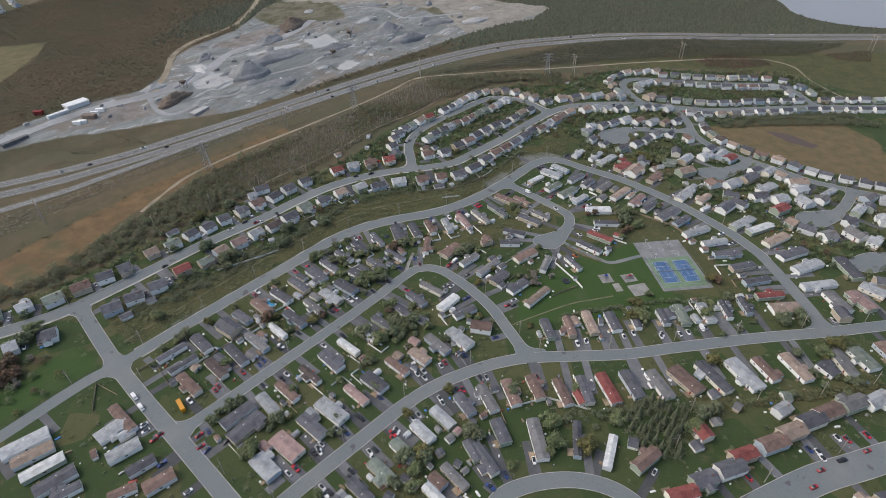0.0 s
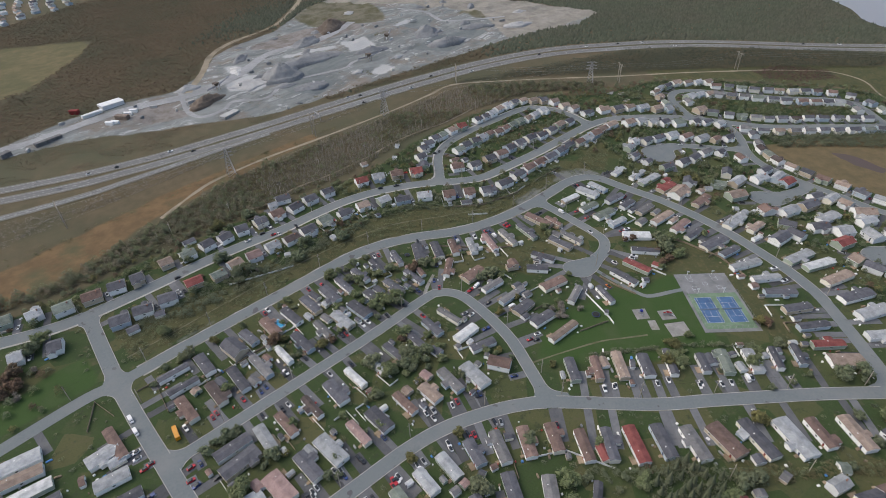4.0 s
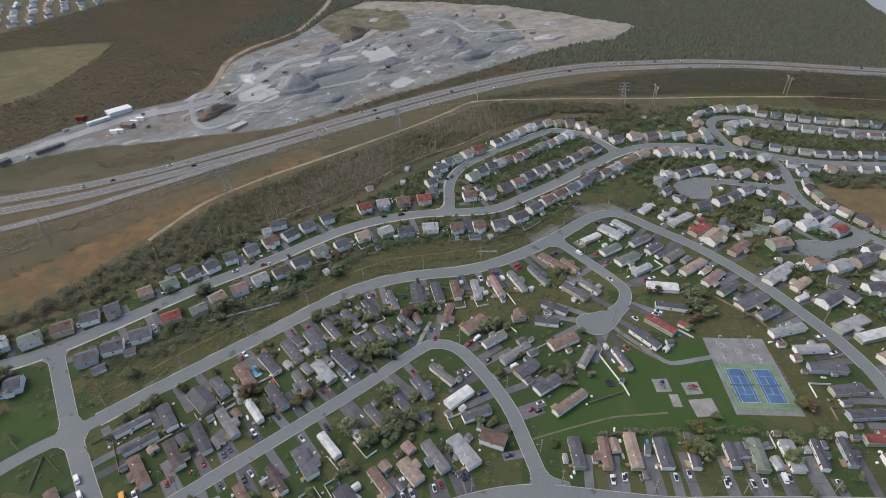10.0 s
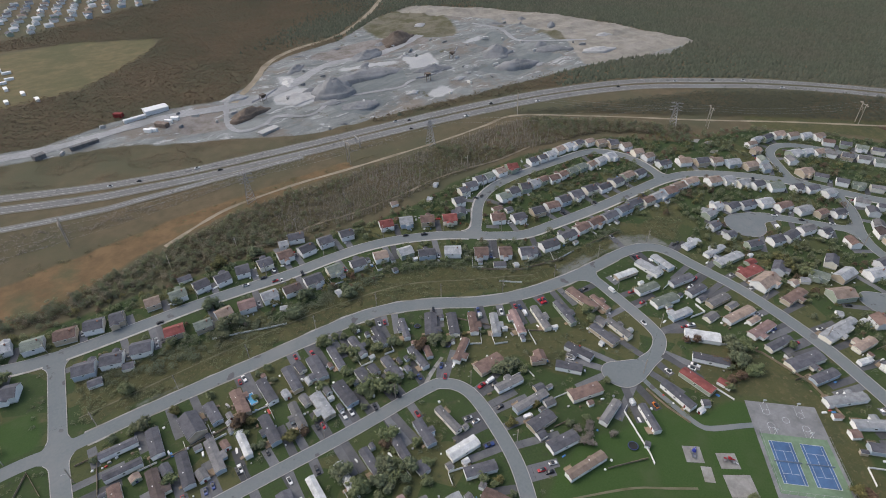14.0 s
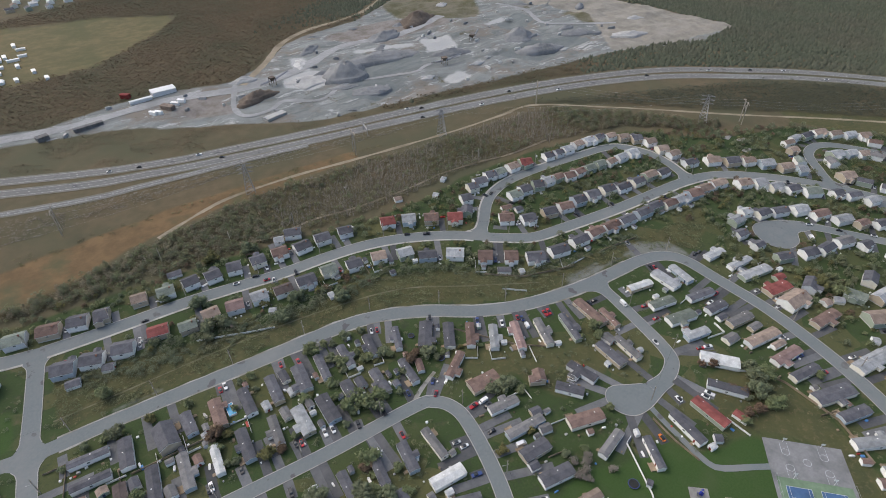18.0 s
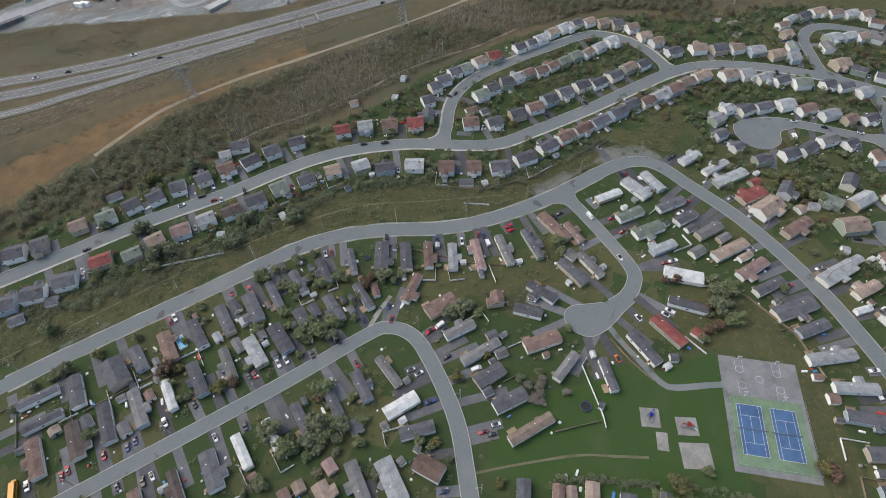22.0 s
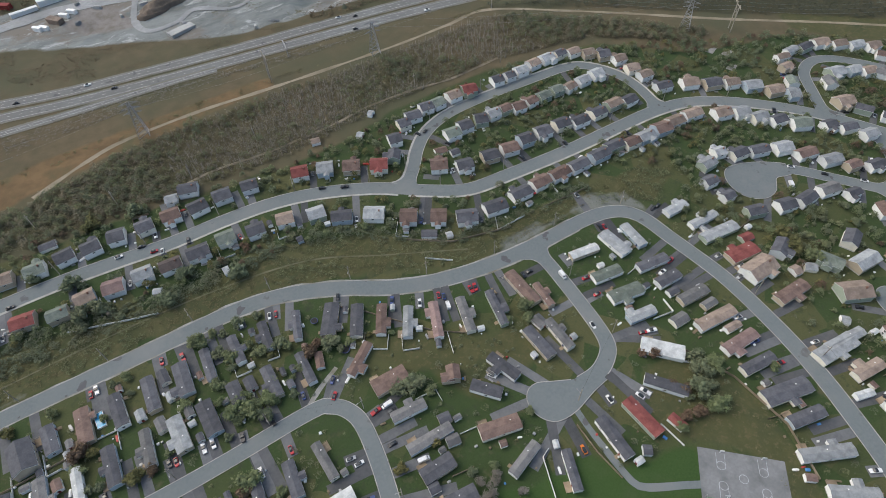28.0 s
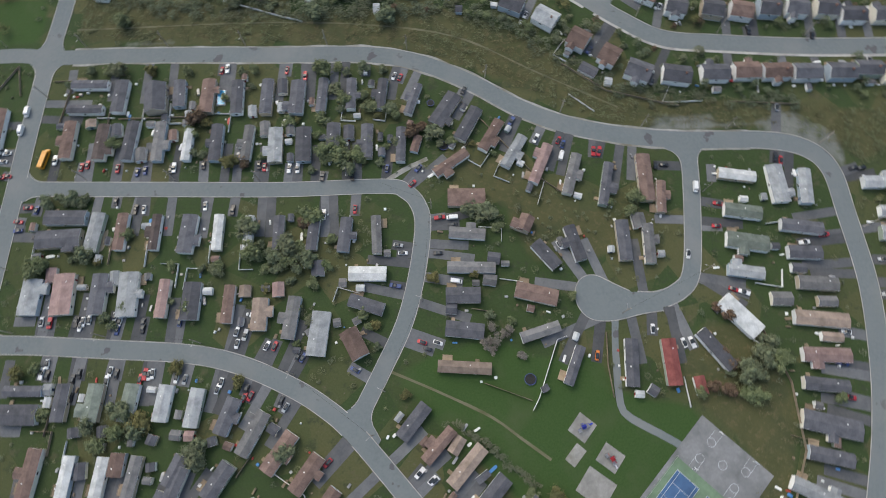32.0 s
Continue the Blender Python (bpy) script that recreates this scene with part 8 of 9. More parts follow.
brush("garden_bushes", x[1::2], y[1::2], 1.2, 1.3, HEDGE["green"], "green and yellowing bushes in the gardens", 80, 0.2)


# ---- quarry heaps, sheds and yard
GREY_HEAP = surface("blue_grey_aggregate", (0.13, 0.138, 0.146), (0.21, 0.218, 0.226), scale=0.25, big=0.04, third=(0.25, 0.257, 0.262))
PALE_HEAP = surface("pale_aggregate", (0.34, 0.34, 0.335), (0.46, 0.46, 0.45), scale=0.25, big=0.05, third=(0.28, 0.285, 0.285))
RUST_HEAP = surface("rusty_overburden", (0.115, 0.092, 0.074), (0.165, 0.135, 0.110), scale=0.3, big=0.05)


WHITE_SLAB = surface("white_stone", (0.45, 0.45, 0.44), (0.56, 0.56, 0.55), scale=0.6)


def heap(x, y, l, w, h, rot, mat, label):
    nu, nv = 18, 12
    v, f = [(0, 0, 0)], []
    for i in range(nv + 1):
        k = i / nv
        for j in range(nu):
            a = 2 * math.pi * j / nu
            r = k * (1 + 0.55 * noise.noise((math.cos(a) * 1.7 + x, math.sin(a) * 1.7 + y, 0.3)) + 0.2 * noise.noise((math.cos(a) * 5 + x, math.sin(a) * 5 + y, k)))
            z = h * (max(0.0, min(1.0, 1.25 * (1 - k))) + 0.28 * noise.noise((a * 1.2, k * 5, x))) if i < nv else -6.0
            v.append((l / 2 * r * math.cos(a), w / 2 * r * math.sin(a), z))
    v[0] = (0, 0, h)
    f = [(0, 1 + j, 1 + (j + 1) % nu) for j in range(nu)]
    f += [(1 + nu * i + j, 1 + nu * (i + 1) + j, 1 + nu * (i + 1) + (j + 1) % nu, 1 + nu * i + (j + 1) % nu) for i in range(nv) for j in range(nu)]
    me = mesh_of("stockpile", v, f, mat)
    me.polygons.foreach_set("use_smooth", [True] * len(me.polygons))
    ob = new("stockpile", me)
    ob.matrix_basis = pose(x, y, high(x, y) - 0.3, 0, 0, rot)
    tagged(ob, label, "stockpile")


heap(94, 574, 34, 15, 2, 75, WHITE_SLAB, "white square stockpile beside the haul road")
heap(84, 526, 52, 36, 2.5, 12, PALE_HEAP, "wide pale gravel stockpile in the quarry")
heap(184, 538, 100, 30, 6, -8, GREY_HEAP, "long flat-topped grey gravel ridge")
heap(133, 466, 50, 26, 3, -6, GREY_HEAP, "low blue-grey gravel heap")
heap(356, 499, 54, 44, 12, 0, GREY_HEAP, "steep blue-grey gravel cone")
heap(23, 513, 56, 20, 8, 20, RUST_HEAP, "rusty overgrown soil heap")
heap(267, 462, 24, 7, 2, 5, PALE_HEAP, "narrow pale sand heap in the quarry")
heap(124, 513, 62, 50, 15, 0, GREY_HEAP, "tall pale blue-grey gravel cone")
heap(256, 503, 54, 22, 6, -10, GREY_HEAP, "blue-grey gravel heap in the quarry")
heap(354, 452, 60, 24, 7, -25, GREY_HEAP, "blue-grey gravel heap in the quarry")
heap(199, 460, 18, 9, 2, 10, PALE_HEAP, "small pale sand heap in the quarry")
heap(430, 470, 60, 22, 5, -30, GREY_HEAP, "blue-grey gravel heap in the quarry")
heap(290, 640, 80, 40, 12, 30, RUST_HEAP, "broad brown rock spoil heap")
heap(220, 600, 60, 30, 8, 20, GREY_HEAP, "blue-grey gravel heap in the quarry")
heap(120, 610, 40, 20, 5, 40, GREY_HEAP, "blue-grey gravel heap in the quarry")
heap(-158.7, 81, 14, 6, 0.9, 86, DIRT, "tan rubble heap beside a mobile home")
heap(480, 430, 50, 20, 4, -20, PALE_HEAP, "pale gravel bank at the quarry end")


def crusher(x, y, rot):
    """A stone crusher: hopper on a frame with two inclined conveyors."""
    base = new("stone_crusher")
    base.matrix_basis = pose(x, y, high(x, y), 0, 0, rot)
    part("hopper", mesh_of("hopper", [(-3, -3, 9), (3, -3, 9), (3, 3, 9), (-3, 3, 9), (-1, -1, 5), (1, -1, 5), (1, 1, 5), (-1, 1, 5)], [(0, 3, 2, 1), (4, 5, 6, 7), (0, 1, 5, 4), (1, 2, 6, 5), (2, 3, 7, 6), (3, 0, 4, 7)], RUST_HEAP), base, "rusty steel hopper")
    for a in (-2.6, 2.6):
        for c in (-2.6, 2.6):
            part("frame_leg", mesh_of("frame_leg", *bars([((a, c, -4), (a, c, 9))], 0.2), RUST_HEAP), base)
    part("conveyor", mesh_of("conveyor", *bars([((2, 0, 5), (22, 2, 9)), ((-2, 0, 5), (-18, -6, 7))], 0.6), STEEL), base, "grey inclined conveyor belt")
    tagged(base, "rusty stone crusher with conveyors in the quarry", "stone crusher")


heap_rnd = random.Random(2)
for i in range(34):
    x, y = heap_rnd.uniform(-60, 560), heap_rnd.uniform(430, 690)
    if inside(np.array([x]), np.array([y]), QUARRY)[0] and float(near_line(np.array(x), np.array(y), [[(-60, 560), (20, 545), (90, 560), (160, 600), (240, 600), (330, 640)]])) > 16:
        l = heap_rnd.uniform(8, 34)
        mat, word = heap_rnd.choice([(GREY_HEAP, "blue-grey gravel"), (GREY_HEAP, "blue-grey gravel"), (PALE_HEAP, "pale sand")])
        heap(x, y, l, l * heap_rnd.uniform(0.3, 0.6), l * heap_rnd.uniform(0.08, 0.15), heap_rnd.uniform(-30, 40), mat, f"uneven {word} heap in the quarry")
for i in range(46):
    x, y = heap_rnd.uniform(-160, 480), heap_rnd.uniform(430, 620)
    if inside(np.array([x]), np.array([y]), QUARRY)[0]:
        ob = new("stone_block", mesh_of("stone_block", *hull([(-2.4, 1.2, -1, 0.9), (-1.8, 1.9, -1, 1.8), (1.5, 1.7, -1, 1.6), (2.6, 1.0, -1, 0.7)], 0.3), heap_rnd.choice([PALE_HEAP, GREY_HEAP, WHITE_SLAB])))
        ob.matrix_basis = pose(x, y, high(x, y) + 0.8, 0, 0, heap_rnd.uniform(0, 180)) @ Matrix.Diagonal((heap_rnd.uniform(0.7, 2.2), heap_rnd.uniform(0.6, 1.1), 1, 1))
        tagged(ob, "pale cut stone block lying in the quarry", "stone block", "quarry blocks")
CRUSHERS = ((48, 535, 15), (232, 478, -10), (300, 520, 30))


def site_building(x, y, rot, l, w, h, mat, label):
    base = new("site_building")
    base.matrix_basis = pose(x, y, high(x, y) - 0.6, 0, 0, rot)
    part("body", mesh_of("body", *gabled(l, w, 0, h + 0.6, 0.4), mat), base)
    part("roof", mesh_of("roof", *pitched(l, w, h + 0.6, 0.4, 0.3), mat), base)
    part("door", DOOR[0], base, "", pose(l / 4, w / 2, 0.6))
    tagged(base, label, "building")


WHITE_S, RED_S = WALLS[0][1], DOORS[0]
for x, y, rot, l, w, h, mat, label in (
        (-56, 582, 5, 24, 13, 4, WALLS[2][1], "pale grey flat works shed beside the haul road"), (-80, 572, 8, 22, 4, 3, WALLS[2][1], "long pale grey site trailer beside the haul road"),
        (-92, 590, -40, 9, 5, 4, RED_S, "red site container by the woods"), (-60, 540, -55, 14, 6, 4, ROOF["t"], "tan site shed in the yard"),
        (-75, 536, -50, 8, 3, 3, WHITE_S, "white truck trailer in the yard"), (-70, 534, -50, 8, 3, 3, WHITE_S, "white truck trailer in the yard"),
        (-52, 545, -45, 8, 3, 3, WHITE_S, "white truck trailer in the yard"), (-45, 548, -45, 8, 3, 3, WHITE_S, "white truck trailer in the yard"),
        (-133, 542, 12, 26, 5, 3, ROOF["g"], "long grey site trailer beside the road"), (-172, 540, 20, 10, 7, 4, ROOF["g"], "grey site shed beside the road"),
        (25, 465, 18, 22, 8, 2, PALE_HEAP, "pale low concrete slab store in the quarry")):
    site_building(x, y, rot, l, w, h, mat, label)
trail_rnd = random.Random(4)
for i in range(22):
    x, y = -215 + trail_rnd.uniform(0, 60), 690 + trail_rnd.uniform(0, 160)
    site_building(x, y, trail_rnd.choice((5, 95)), trail_rnd.uniform(9, 14), 4, 2.6, WHITE_S, "white trailer standing in the far field")


# ---- power lines and poles
def bars(pairs, r):
    """Square bars from point to point, as one mesh's vertices and faces."""
    v, f = [], []
    for p, q in pairs:
        p, q = Vector(p), Vector(q)
        d = (q - p).normalized()
        a = d.orthogonal().normalized() * r
        c = d.cross(a)
        k = len(v)
        v += [tuple(e + s * a + t * c) for e in (p, q) for s, t in ((1, 1), (-1, 1), (-1, -1), (1, -1))]
        f += [(k, k + 1, k + 2, k + 3), (k + 7, k + 6, k + 5, k + 4)] + [(k + i, k + 4 + i, k + 4 + (i + 1) % 4, k + (i + 1) % 4) for i in range(4)]
    return v, f


def lattice_leg(a, b2, z0, z1, w0, w1, n):
    """One face-pair leg of a tower with its zigzag bracing."""
    pairs = [((a * w0, b2 * w0, z0), (a * w1, b2 * w1, z1))]
    for i in range(n):
        u, t = i / n, (i + 1) / n
        wu, wt = w0 + (w1 - w0) * u, w0 + (w1 - w0) * t
        zu, zt = z0 + (z1 - z0) * u, z0 + (z1 - z0) * t
        pairs.append(((a * wu, b2 * wu, zu), (-b2 * wt if a == b2 else a * wt, a * wt if a == b2 else -b2 * wt, zt)))
    return mesh_of("tower_leg", *bars(pairs, 0.13), STEEL)


LEGS = [lattice_leg(a, c, -0.5, 25, 3.6, 0.7, 8) for a in (1, -1) for c in (1, -1)]
ARM = mesh_of("cross_arm", *bars([((-6, 0, 0), (6, 0, 0)), ((-6, 0, 0), (0, 0, 1.6)), ((6, 0, 0), (0, 0, 1.6)), ((-3, 0, 0), (-3, 0, 0.8)), ((3, 0, 0), (3, 0, 0.8))], 0.12), STEEL)
HLEG = mesh_of("tower_leg", *bars([((0, 0, -0.5), (0, 0, 22))], 0.28), POLEWOOD)
HBRACE = mesh_of("brace", *bars([((-3.2, 0, 12), (3.2, 0, 20)), ((3.2, 0, 12), (-3.2, 0, 20))], 0.14), POLEWOOD)
HARM = mesh_of("cross_arm", *bars([((-7.5, 0, 20.5), (7.5, 0, 20.5)), ((-3.2, 0, 22), (-7.5, 0, 20.6)), ((3.2, 0, 22), (7.5, 0, 20.6))], 0.2), POLEWOOD)


def pylon(x, y, rot, wooden):
    base = new("pylon")
    base.matrix_basis = pose(x, y, high(x, y), 0, 0, rot)
    if wooden:
        for s in (-3.2, 3.2):
            part("tower_leg", HLEG, base, "", pose(s, 0, 0))
        part("brace", HBRACE, base)
        part("cross_arm", HARM, base)
        tagged(base, "pale wooden two-legged pylon on the heath", "pylon", "power line towers")
        return
    for me in LEGS:
        part("tower_leg", me, base)
    for z in (17.5, 21, 24.5):
        part("cross_arm", ARM, base, "", pose(0, 0, z))
    tagged(base, "grey steel lattice pylon on the heath", "pylon", "power line towers")


STEEL_LINE = [(-250, 352), (-37, 348), (141, 341), (362, 226)]
WOOD_LINE = [(-170, 372), (59, 355), (258, 346), (389, 204), (523, 119), (706, -70)]
for k, (x, y) in enumerate(STEEL_LINE):
    pylon(x, y, -10 if k < 3 else -50, False)
for k, (x, y) in enumerate(WOOD_LINE):
    pylon(x, y, 85 if k < 2 else 50, True)


def wire(p, q, sag, r=0.035):
    """A sagging cable of square section."""
    side = Vector((q[1] - p[1], p[0] - q[0], 0)).normalized() * r
    v, f = [], []
    for i in range(9):
        u = i / 8
        c = Vector(p).lerp(Vector(q), u) - Vector((0, 0, sag * 4 * u * (1 - u)))
        v += [tuple(c + side), tuple(c + Vector((0, 0, r))), tuple(c - side), tuple(c - Vector((0, 0, r)))]
        if i:
            f += [(4 * i - 4 + k, 4 * i + k, 4 * i + (k + 1) % 4, 4 * i - 4 + (k + 1) % 4) for k in range(4)]
    return v, f


for line, z, offs in ((STEEL_LINE, 24.4, (-5.5, 5.5)), (WOOD_LINE, 20.3, (-7, 0, 7))):
    for (ax, ay), (bx, by) in zip(line[:-1], line[1:]):
        u = Vector((bx - ax, by - ay)).normalized()
        for o in offs:
            v, f = wire((ax - u.y * o, ay + u.x * o, high(ax, ay) + z), (bx - u.y * o, by + u.x * o, high(bx, by) + z), 5)
            tagged(new("power_cable", mesh_of("power_cable", v, f, STEEL)), "thin grey power cable strung between pylons", "cable", "power cables")

for x, y, rot in CRUSHERS:
    crusher(x, y, rot)
POLE = mesh_of("post", *bars([((0, 0, -0.5), (0, 0, 11.5))], 0.17), POLEWOOD)
POLE_ARM = mesh_of("cross_arm", *bars([((-1.1, 0, 9.8), (1.1, 0, 9.8))], 0.08), POLEWOOD)
LAMP_ARM = mesh_of("lamp_arm", *join(bars([((0, 0, 7.8), (0, 2.2, 8.4))], 0.05), box(-0.15, 0.15, 2.0, 2.8, 8.3, 8.5)), STEEL)


def pole(x, y, rot):
    base = new("utility_pole")
    base.matrix_basis = pose(x, y, high(x, y), 0, 0, rot)
    part("post", POLE, base)
    part("cross_arm", POLE_ARM, base)
    part("lamp_arm", LAMP_ARM, base, "grey street lamp on an arm")
    tagged(base, "grey wooden utility pole with a street lamp", "utility pole", "utility poles")


for road, side, first, step in (("upper_terrace_street", 1, 20, 42), ("hill_street", 1, 60, 45), ("south_street", 1, 15, 42), ("loop_street", -1, 20, 42), ("cross_street", 1, 25, 45),
                                ("crescent_street", 1, 20, 45), ("court_street", 1, 25, 40), ("bog_street", -1, 30, 45), ("avenue", 1, 30, 45)):
    line, nn = LINES[road], normals(LINES[road])
    run = np.concatenate([[0], np.cumsum(np.hypot(*np.diff(line, axis=0).T))])
    last = None
    for s in np.arange(first, min(run[-1], 760), step):
        i = min(int(np.searchsorted(run, s)), len(line) - 1)
        x, y = line[i] + nn[i] * side * (ROADS[road][0] / 2 + 1.4)
        if road_gap(x, y) < 0.8 or not fits(x, y, 0.5):
            last = None
            continue
        rot = math.degrees(math.atan2(-nn[i][0], nn[i][1])) + (180 if side > 0 else 0)
        pole(float(x), float(y), rot)
        if last is not None:
            v, f = wire((*last, high(*last) + 9.9), (x, y, high(x, y) + 9.9), 0.7, 0.03)
            tagged(new("telephone_cable", mesh_of("telephone_cable", v, f, RUBBER)), "thin dark cable strung between utility poles", "cable", "street cables")
        last = (x, y)
for x, y in ((-115, 301), (-69, 292.5), (-23, 289), (24.6, 298), (71, 288), (143, 285.5), (213, 274)):
    pole(x, y, 0)
for x, y in ((9.7, -122.6), (36.6, -148.6), (62.7, -169.7), (-18.6, -97.0), (-45.8, -99.3)):
    pole(x, y, 45)
for line in ([(-115, 301), (-69, 292.5), (-23, 289), (24.6, 298), (71, 288), (143, 285.5), (213, 274)], [(-45.8, -99.3), (-18.6, -97.0), (9.7, -122.6), (36.6, -148.6), (62.7, -169.7)]):
    for p, q in zip(line[:-1], line[1:]):
        v, f = wire((*p, high(*p) + 9.9), (*q, high(*q) + 9.9), 0.9, 0.03)
        tagged(new("telephone_cable", mesh_of("telephone_cable", v, f, RUBBER)), "thin dark cable strung between utility poles", "cable", "street cables")

# sign gantry by the highway
gantry = new("highway_sign")
gantry.matrix_basis = pose(84, 384, high(84, 384), 0, 0, 80)
for s in (-7, 7):
    part("post", mesh_of("post", *bars([((s, 0, -0.5), (s, 0, 7))], 0.2), STEEL), gantry)
part("beam", mesh_of("beam", *box(-7.2, 7.2, -0.3, 0.3, 6.2, 7.0), STEEL), gantry)
part("sign_panel", mesh_of("sign_panel", *box(-5, 3, -0.42, -0.32, 5.6, 8.0), CONCRETE), gantry, "pale back of the sign panel")
tagged(gantry, "grey steel sign gantry over the highway", "sign gantry")


# ---- garden fences
FENCE_WOOD, FENCE_WHITE = surface("fence_boards", (0.24, 0.19, 0.14), (0.33, 0.27, 0.20), scale=4), TRIM


def fence(points, height, mat, label):
    base = new("fence")
    x0, y0 = points[0]
    base.matrix_basis = pose(x0, y0, high(x0, y0))
    zb = high(x0, y0)
    for (ax, ay), (bx, by) in zip(points[:-1], points[1:]):
        n = max(1, round(math.hypot(bx - ax, by - ay) / 7.0))
        for i in range(n):
            p = (ax + (bx - ax) * i / n - x0, ay + (by - ay) * i / n - y0)
            q = (ax + (bx - ax) * (i + 1) / n - x0, ay + (by - ay) * (i + 1) / n - y0)
            d = math.hypot(q[0] - p[0], q[1] - p[1])
            mid_z = high((p[0] + q[0]) / 2 + x0, (p[1] + q[1]) / 2 + y0) - zb
            m = pose((p[0] + q[0]) / 2, (p[1] + q[1]) / 2, mid_z, 0, 0, math.degrees(math.atan2(q[1] - p[1], q[0] - p[0])))
            part("panel", mesh_of("panel", *join(box(-d / 2, d / 2, -0.04, 0.04, 0.1, height), box(-d / 2 - 0.06, -d / 2 + 0.06, -0.08, 0.08, -0.4, height + 0.12), box(-d / 2, d / 2, -0.07, 0.07, height, height + 0.06)), mat), base, "", m)
    tagged(base, label, "fence")


for points, height, mat, label in (
        ([(-113, 214), (-80, 202), (-70, 199)], 1.4, FENCE_WHITE, "pale board fence behind the hillside gardens"),
        ([(64, 167), (85, 151), (112, 143), (120, 141)], 1.5, FENCE_WOOD, "brown board fence behind the hillside gardens"),
        ([(118, 155), (112, 143), (132, 143)], 1.4, FENCE_WHITE, "white board fence round a garden corner"),
        ([(145, 142), (178, 139)], 1.4, FENCE_WOOD, "brown board fence behind the hillside gardens"),
        ([(140, 30), (148, 6), (148, -22), (138, -44)], 1.6, FENCE_WOOD, "brown board fence along the rough slope"),
        ([(53.3, 28.9), (49, 27.5), (39, 3), (36, -2)], 1.7, FENCE_WHITE, "tall white board fence beside the lawn"),
        ([(36, 2), (16, 10)], 1.3, FENCE_WOOD, "low wooden fence at the park edge"),
        ([(-160, 145), (-120, 145)], 1.4, FENCE_WOOD, "wooden fence between two rows of gardens"),
        ([(-196, 168), (-186, 168), (-190, 140)], 1.2, FENCE_WOOD, "wooden fence round a corner lot"),
        ([(-75, -22), (-60, -32), (-52, -55)], 1.5, FENCE_WHITE, "white board fence round a back garden"),
        ([(71, 30), (70, 16), (71, 2)], 1.5, FENCE_WOOD, "brown board fence beside the gravel lane"),
        ([(78, 140), (66, 150)], 1.3, FENCE_WHITE, "white board fence between gardens"),
        ([(20, 140), (45, 108), (60, 96)], 1.3, FENCE_WOOD, "grey wooden fence behind the homes"),
        ([(-100, 52), (-88, 54)], 1.3, FENCE_WHITE, "white board fence between two homes"),
        ([(-226, 160), (-216, 178), (-212, 160)], 1.2, FENCE_WOOD, "wooden fence round a corner lot")):
    fence(points, height, mat, label)


# fences between neighbouring lots
lot_rnd = random.Random(12)
made = 0
for hx, hy, hl, hw, rot, kind in list(HOMES):
    if kind == "s" or hx > 230 or hy > 285 or made > 44 or lot_rnd.random() < 0.55:
        continue
    gap, n, c, way, heading = nearest(hx, hy)
    if gap > 28 or gap < 4:
        continue
    along = abs(math.cos(math.atan2(way[1], way[0]) - rot))
    across, deep = (hw, hl) if along > 0.7 else (hl, hw)
    side = np.array([-way[1], way[0]]) * lot_rnd.choice((1, -1))
    p = np.array([hx, hy]) + side * (across + 1.6) + way * (deep - 3)
    q = p + way * lot_rnd.uniform(8, 13)
    steps = [p + (q - p) * i / 6 for i in range(7)]
    if any(road_gap(a, b) < 5 or drive_near(a, b, 2.2) or not fits(a, b, 0.6) for a, b in steps) or inside(np.array([q[0]]), np.array([q[1]]), PARK)[0]:
        continue
    made += 1
    mat, word = lot_rnd.choice(((FENCE_WHITE, "white"), (FENCE_WHITE, "white"), (FENCE_WOOD, "weathered brown")))
    line = [tuple(map(float, p)), tuple(map(float, q))]
    if lot_rnd.random() < 0.6:
        e = q - side * lot_rnd.uniform(6, 10)
        if all(fits(a, b, 0.6) and road_gap(a, b) > 5 for a, b in (q + (e - q) * i / 4 for i in range(5))):
            line.append(tuple(map(float, e)))
    fence(line, lot_rnd.uniform(1.2, 1.6), mat, f"{word} board fence between neighbouring garden lots")


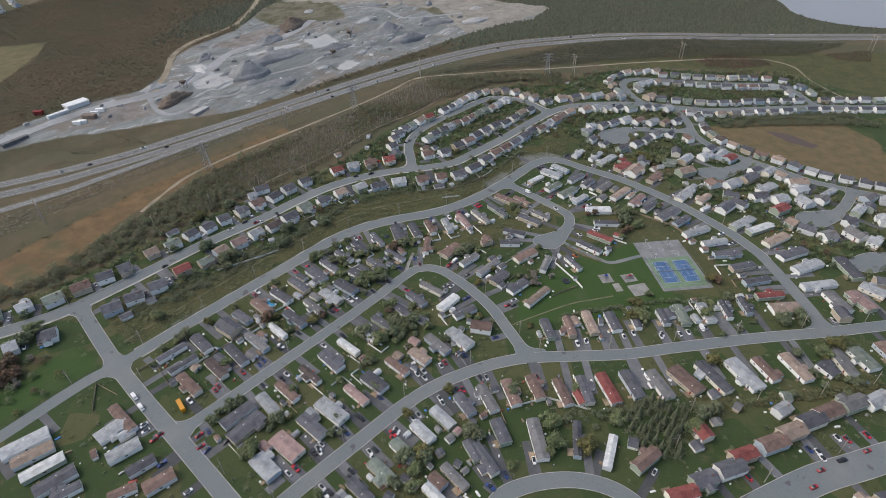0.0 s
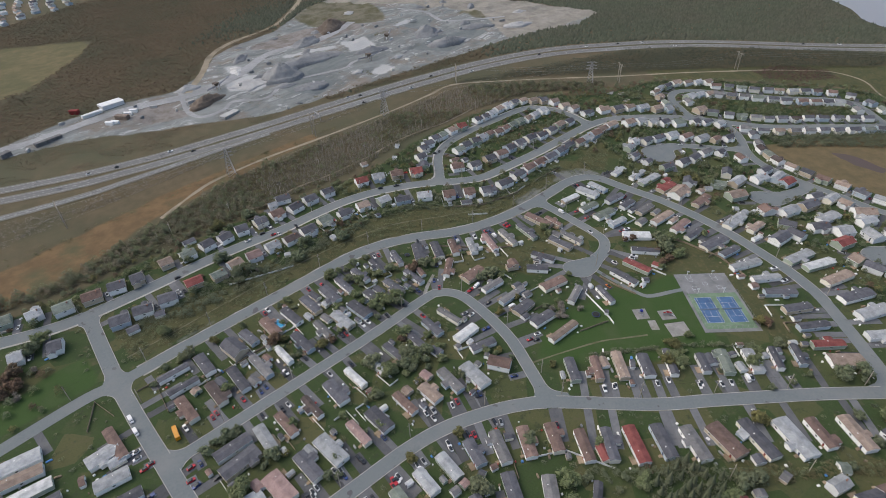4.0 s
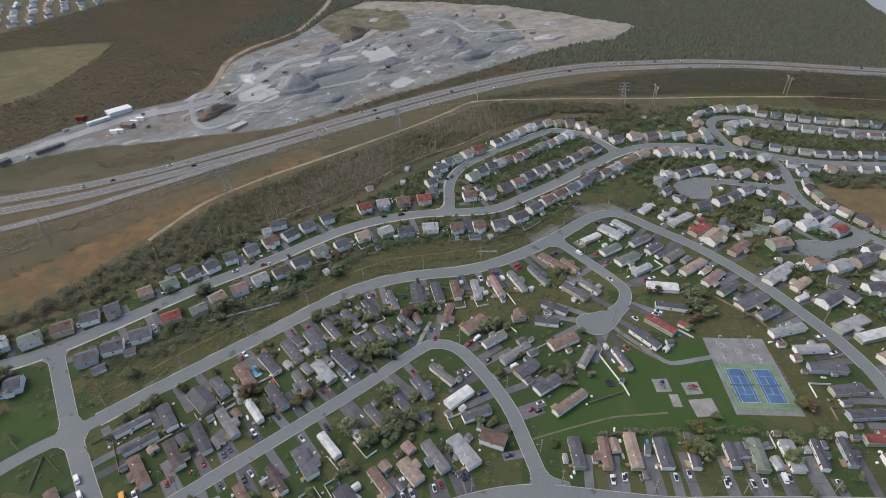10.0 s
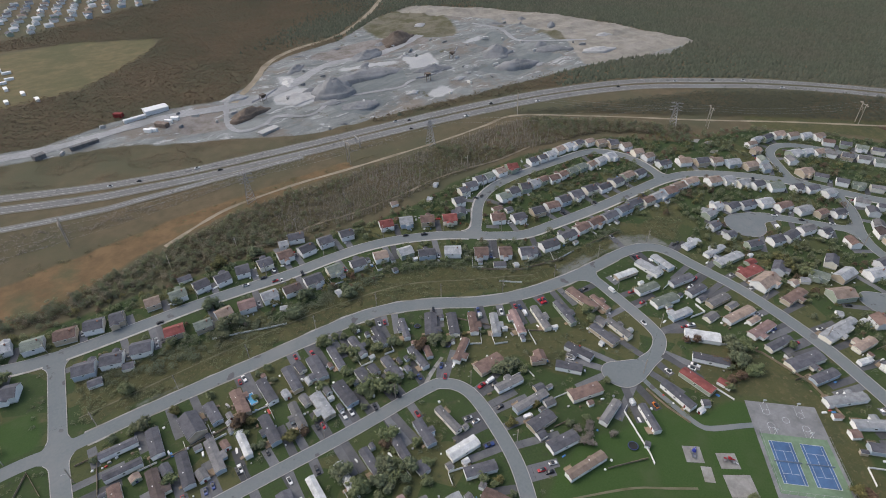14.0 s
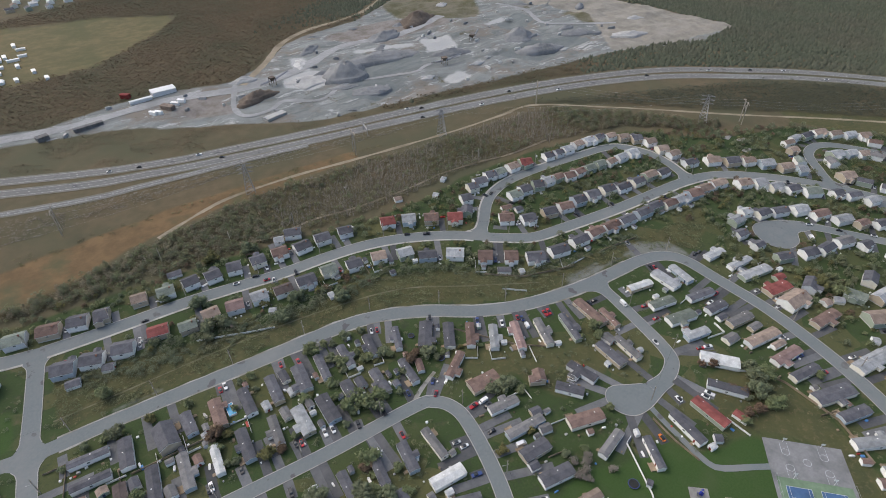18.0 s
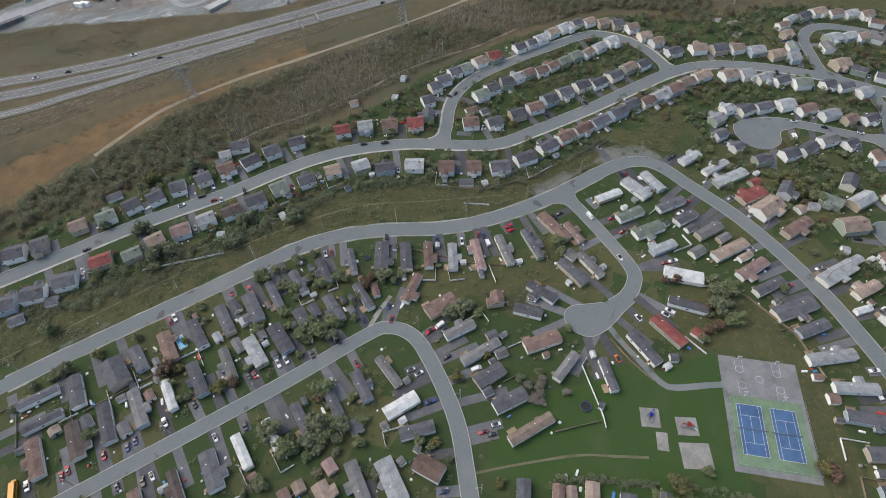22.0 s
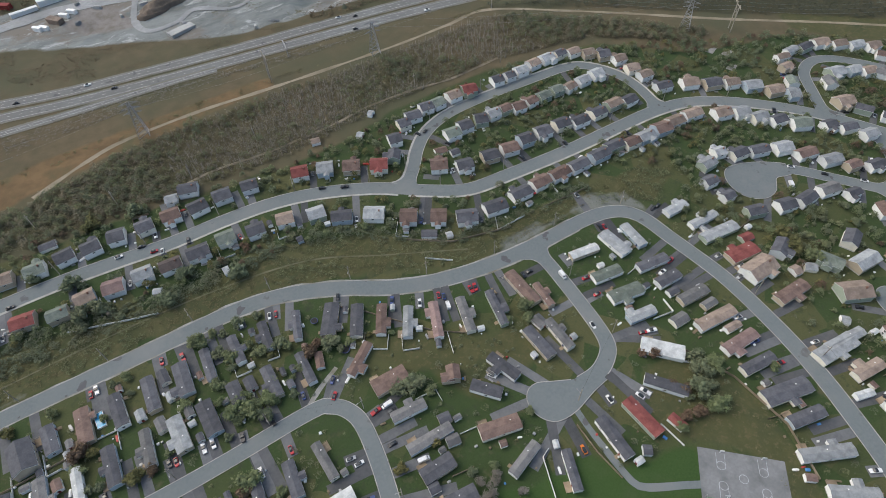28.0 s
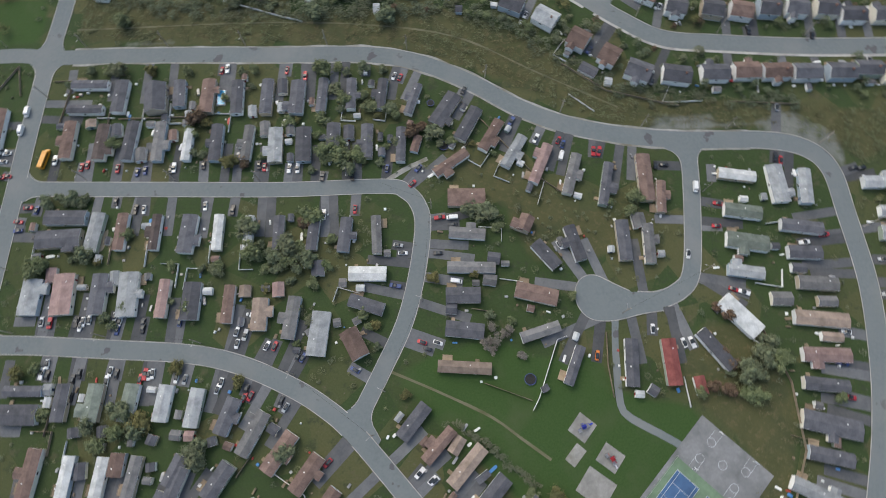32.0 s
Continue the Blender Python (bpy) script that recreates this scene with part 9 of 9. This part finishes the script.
# bins, boxes, garden seats and covered piles, too many and too small to tell apart
def garden_clutter(mat, label, seed, count):
    rnd = random.Random(seed)
    near = [h for h in HOMES if h[0] < 330 and h[1] < 290 and h[5] != "s"]
    v, f, made = [], [], 0
    while made < count:
        hx, hy, hl, hw, rot, kind = rnd.choice(near)
        u, w = rnd.choice((1, -1)) * (hl + rnd.uniform(0.8, 5)), rnd.uniform(-1, 1) * (hw + 4)
        if rnd.random() < 0.6:
            u, w = rnd.uniform(-1, 1) * hl, rnd.choice((1, -1)) * (hw + rnd.uniform(0.7, 3.5))
        x, y = hx + u * math.cos(rot) - w * math.sin(rot), hy + u * math.sin(rot) + w * math.cos(rot)
        made += 1
        if road_gap(x, y) < 4 or not all(abs((x - h[0]) * math.cos(h[4]) + (y - h[1]) * math.sin(h[4])) > h[2] + 0.7 or abs(-(x - h[0]) * math.sin(h[4]) + (y - h[1]) * math.cos(h[4])) > h[3] + 0.7 for h in HOMES):
            continue
        a, s, t = rot + rnd.uniform(-0.3, 0.3), rnd.uniform(0.3, 0.7), rnd.uniform(0.4, 1.1)
        long = s * rnd.choice((1, 1, 1.6, 3.0))
        made_of = join(hull([(-long, s * 0.8, 0, t * 0.8), (-long * 0.8, s, 0, t), (long * 0.7, s, 0, t), (long, s * 0.7, 0, t * 0.6)], 0.08), box(-long * 0.3, long * 0.3, -s * 0.4, s * 0.4, t, t + 0.15))
        m = pose(x, y, high(x, y) + 0.02, 0, 0, math.degrees(a))
        f += [tuple(i + len(v) for i in face) for face in made_of[1]]
        v += [tuple(m @ Vector(p)) for p in made_of[0]]
    tagged(new("garden_clutter", mesh_of("garden_clutter", v, f, mat)), label, "garden clutter", kind="stuff")


garden_clutter(TRIM, "white bins, boxes and garden seats beside the homes", 1, 520)
garden_clutter(STEEL, "grey bins, grills and covered piles beside the homes", 2, 260)
garden_clutter(WOOD, "woodpiles, planters and crates beside the homes", 3, 240)
garden_clutter(car_paint("blue_tarpaulin", (0.07, 0.22, 0.50), 0.6), "blue tarpaulins and plastic tubs beside the homes", 4, 70)
garden_clutter(car_paint("red_plastic", (0.42, 0.05, 0.04), 0.5), "red toys and plastic boxes beside the homes", 5, 50)
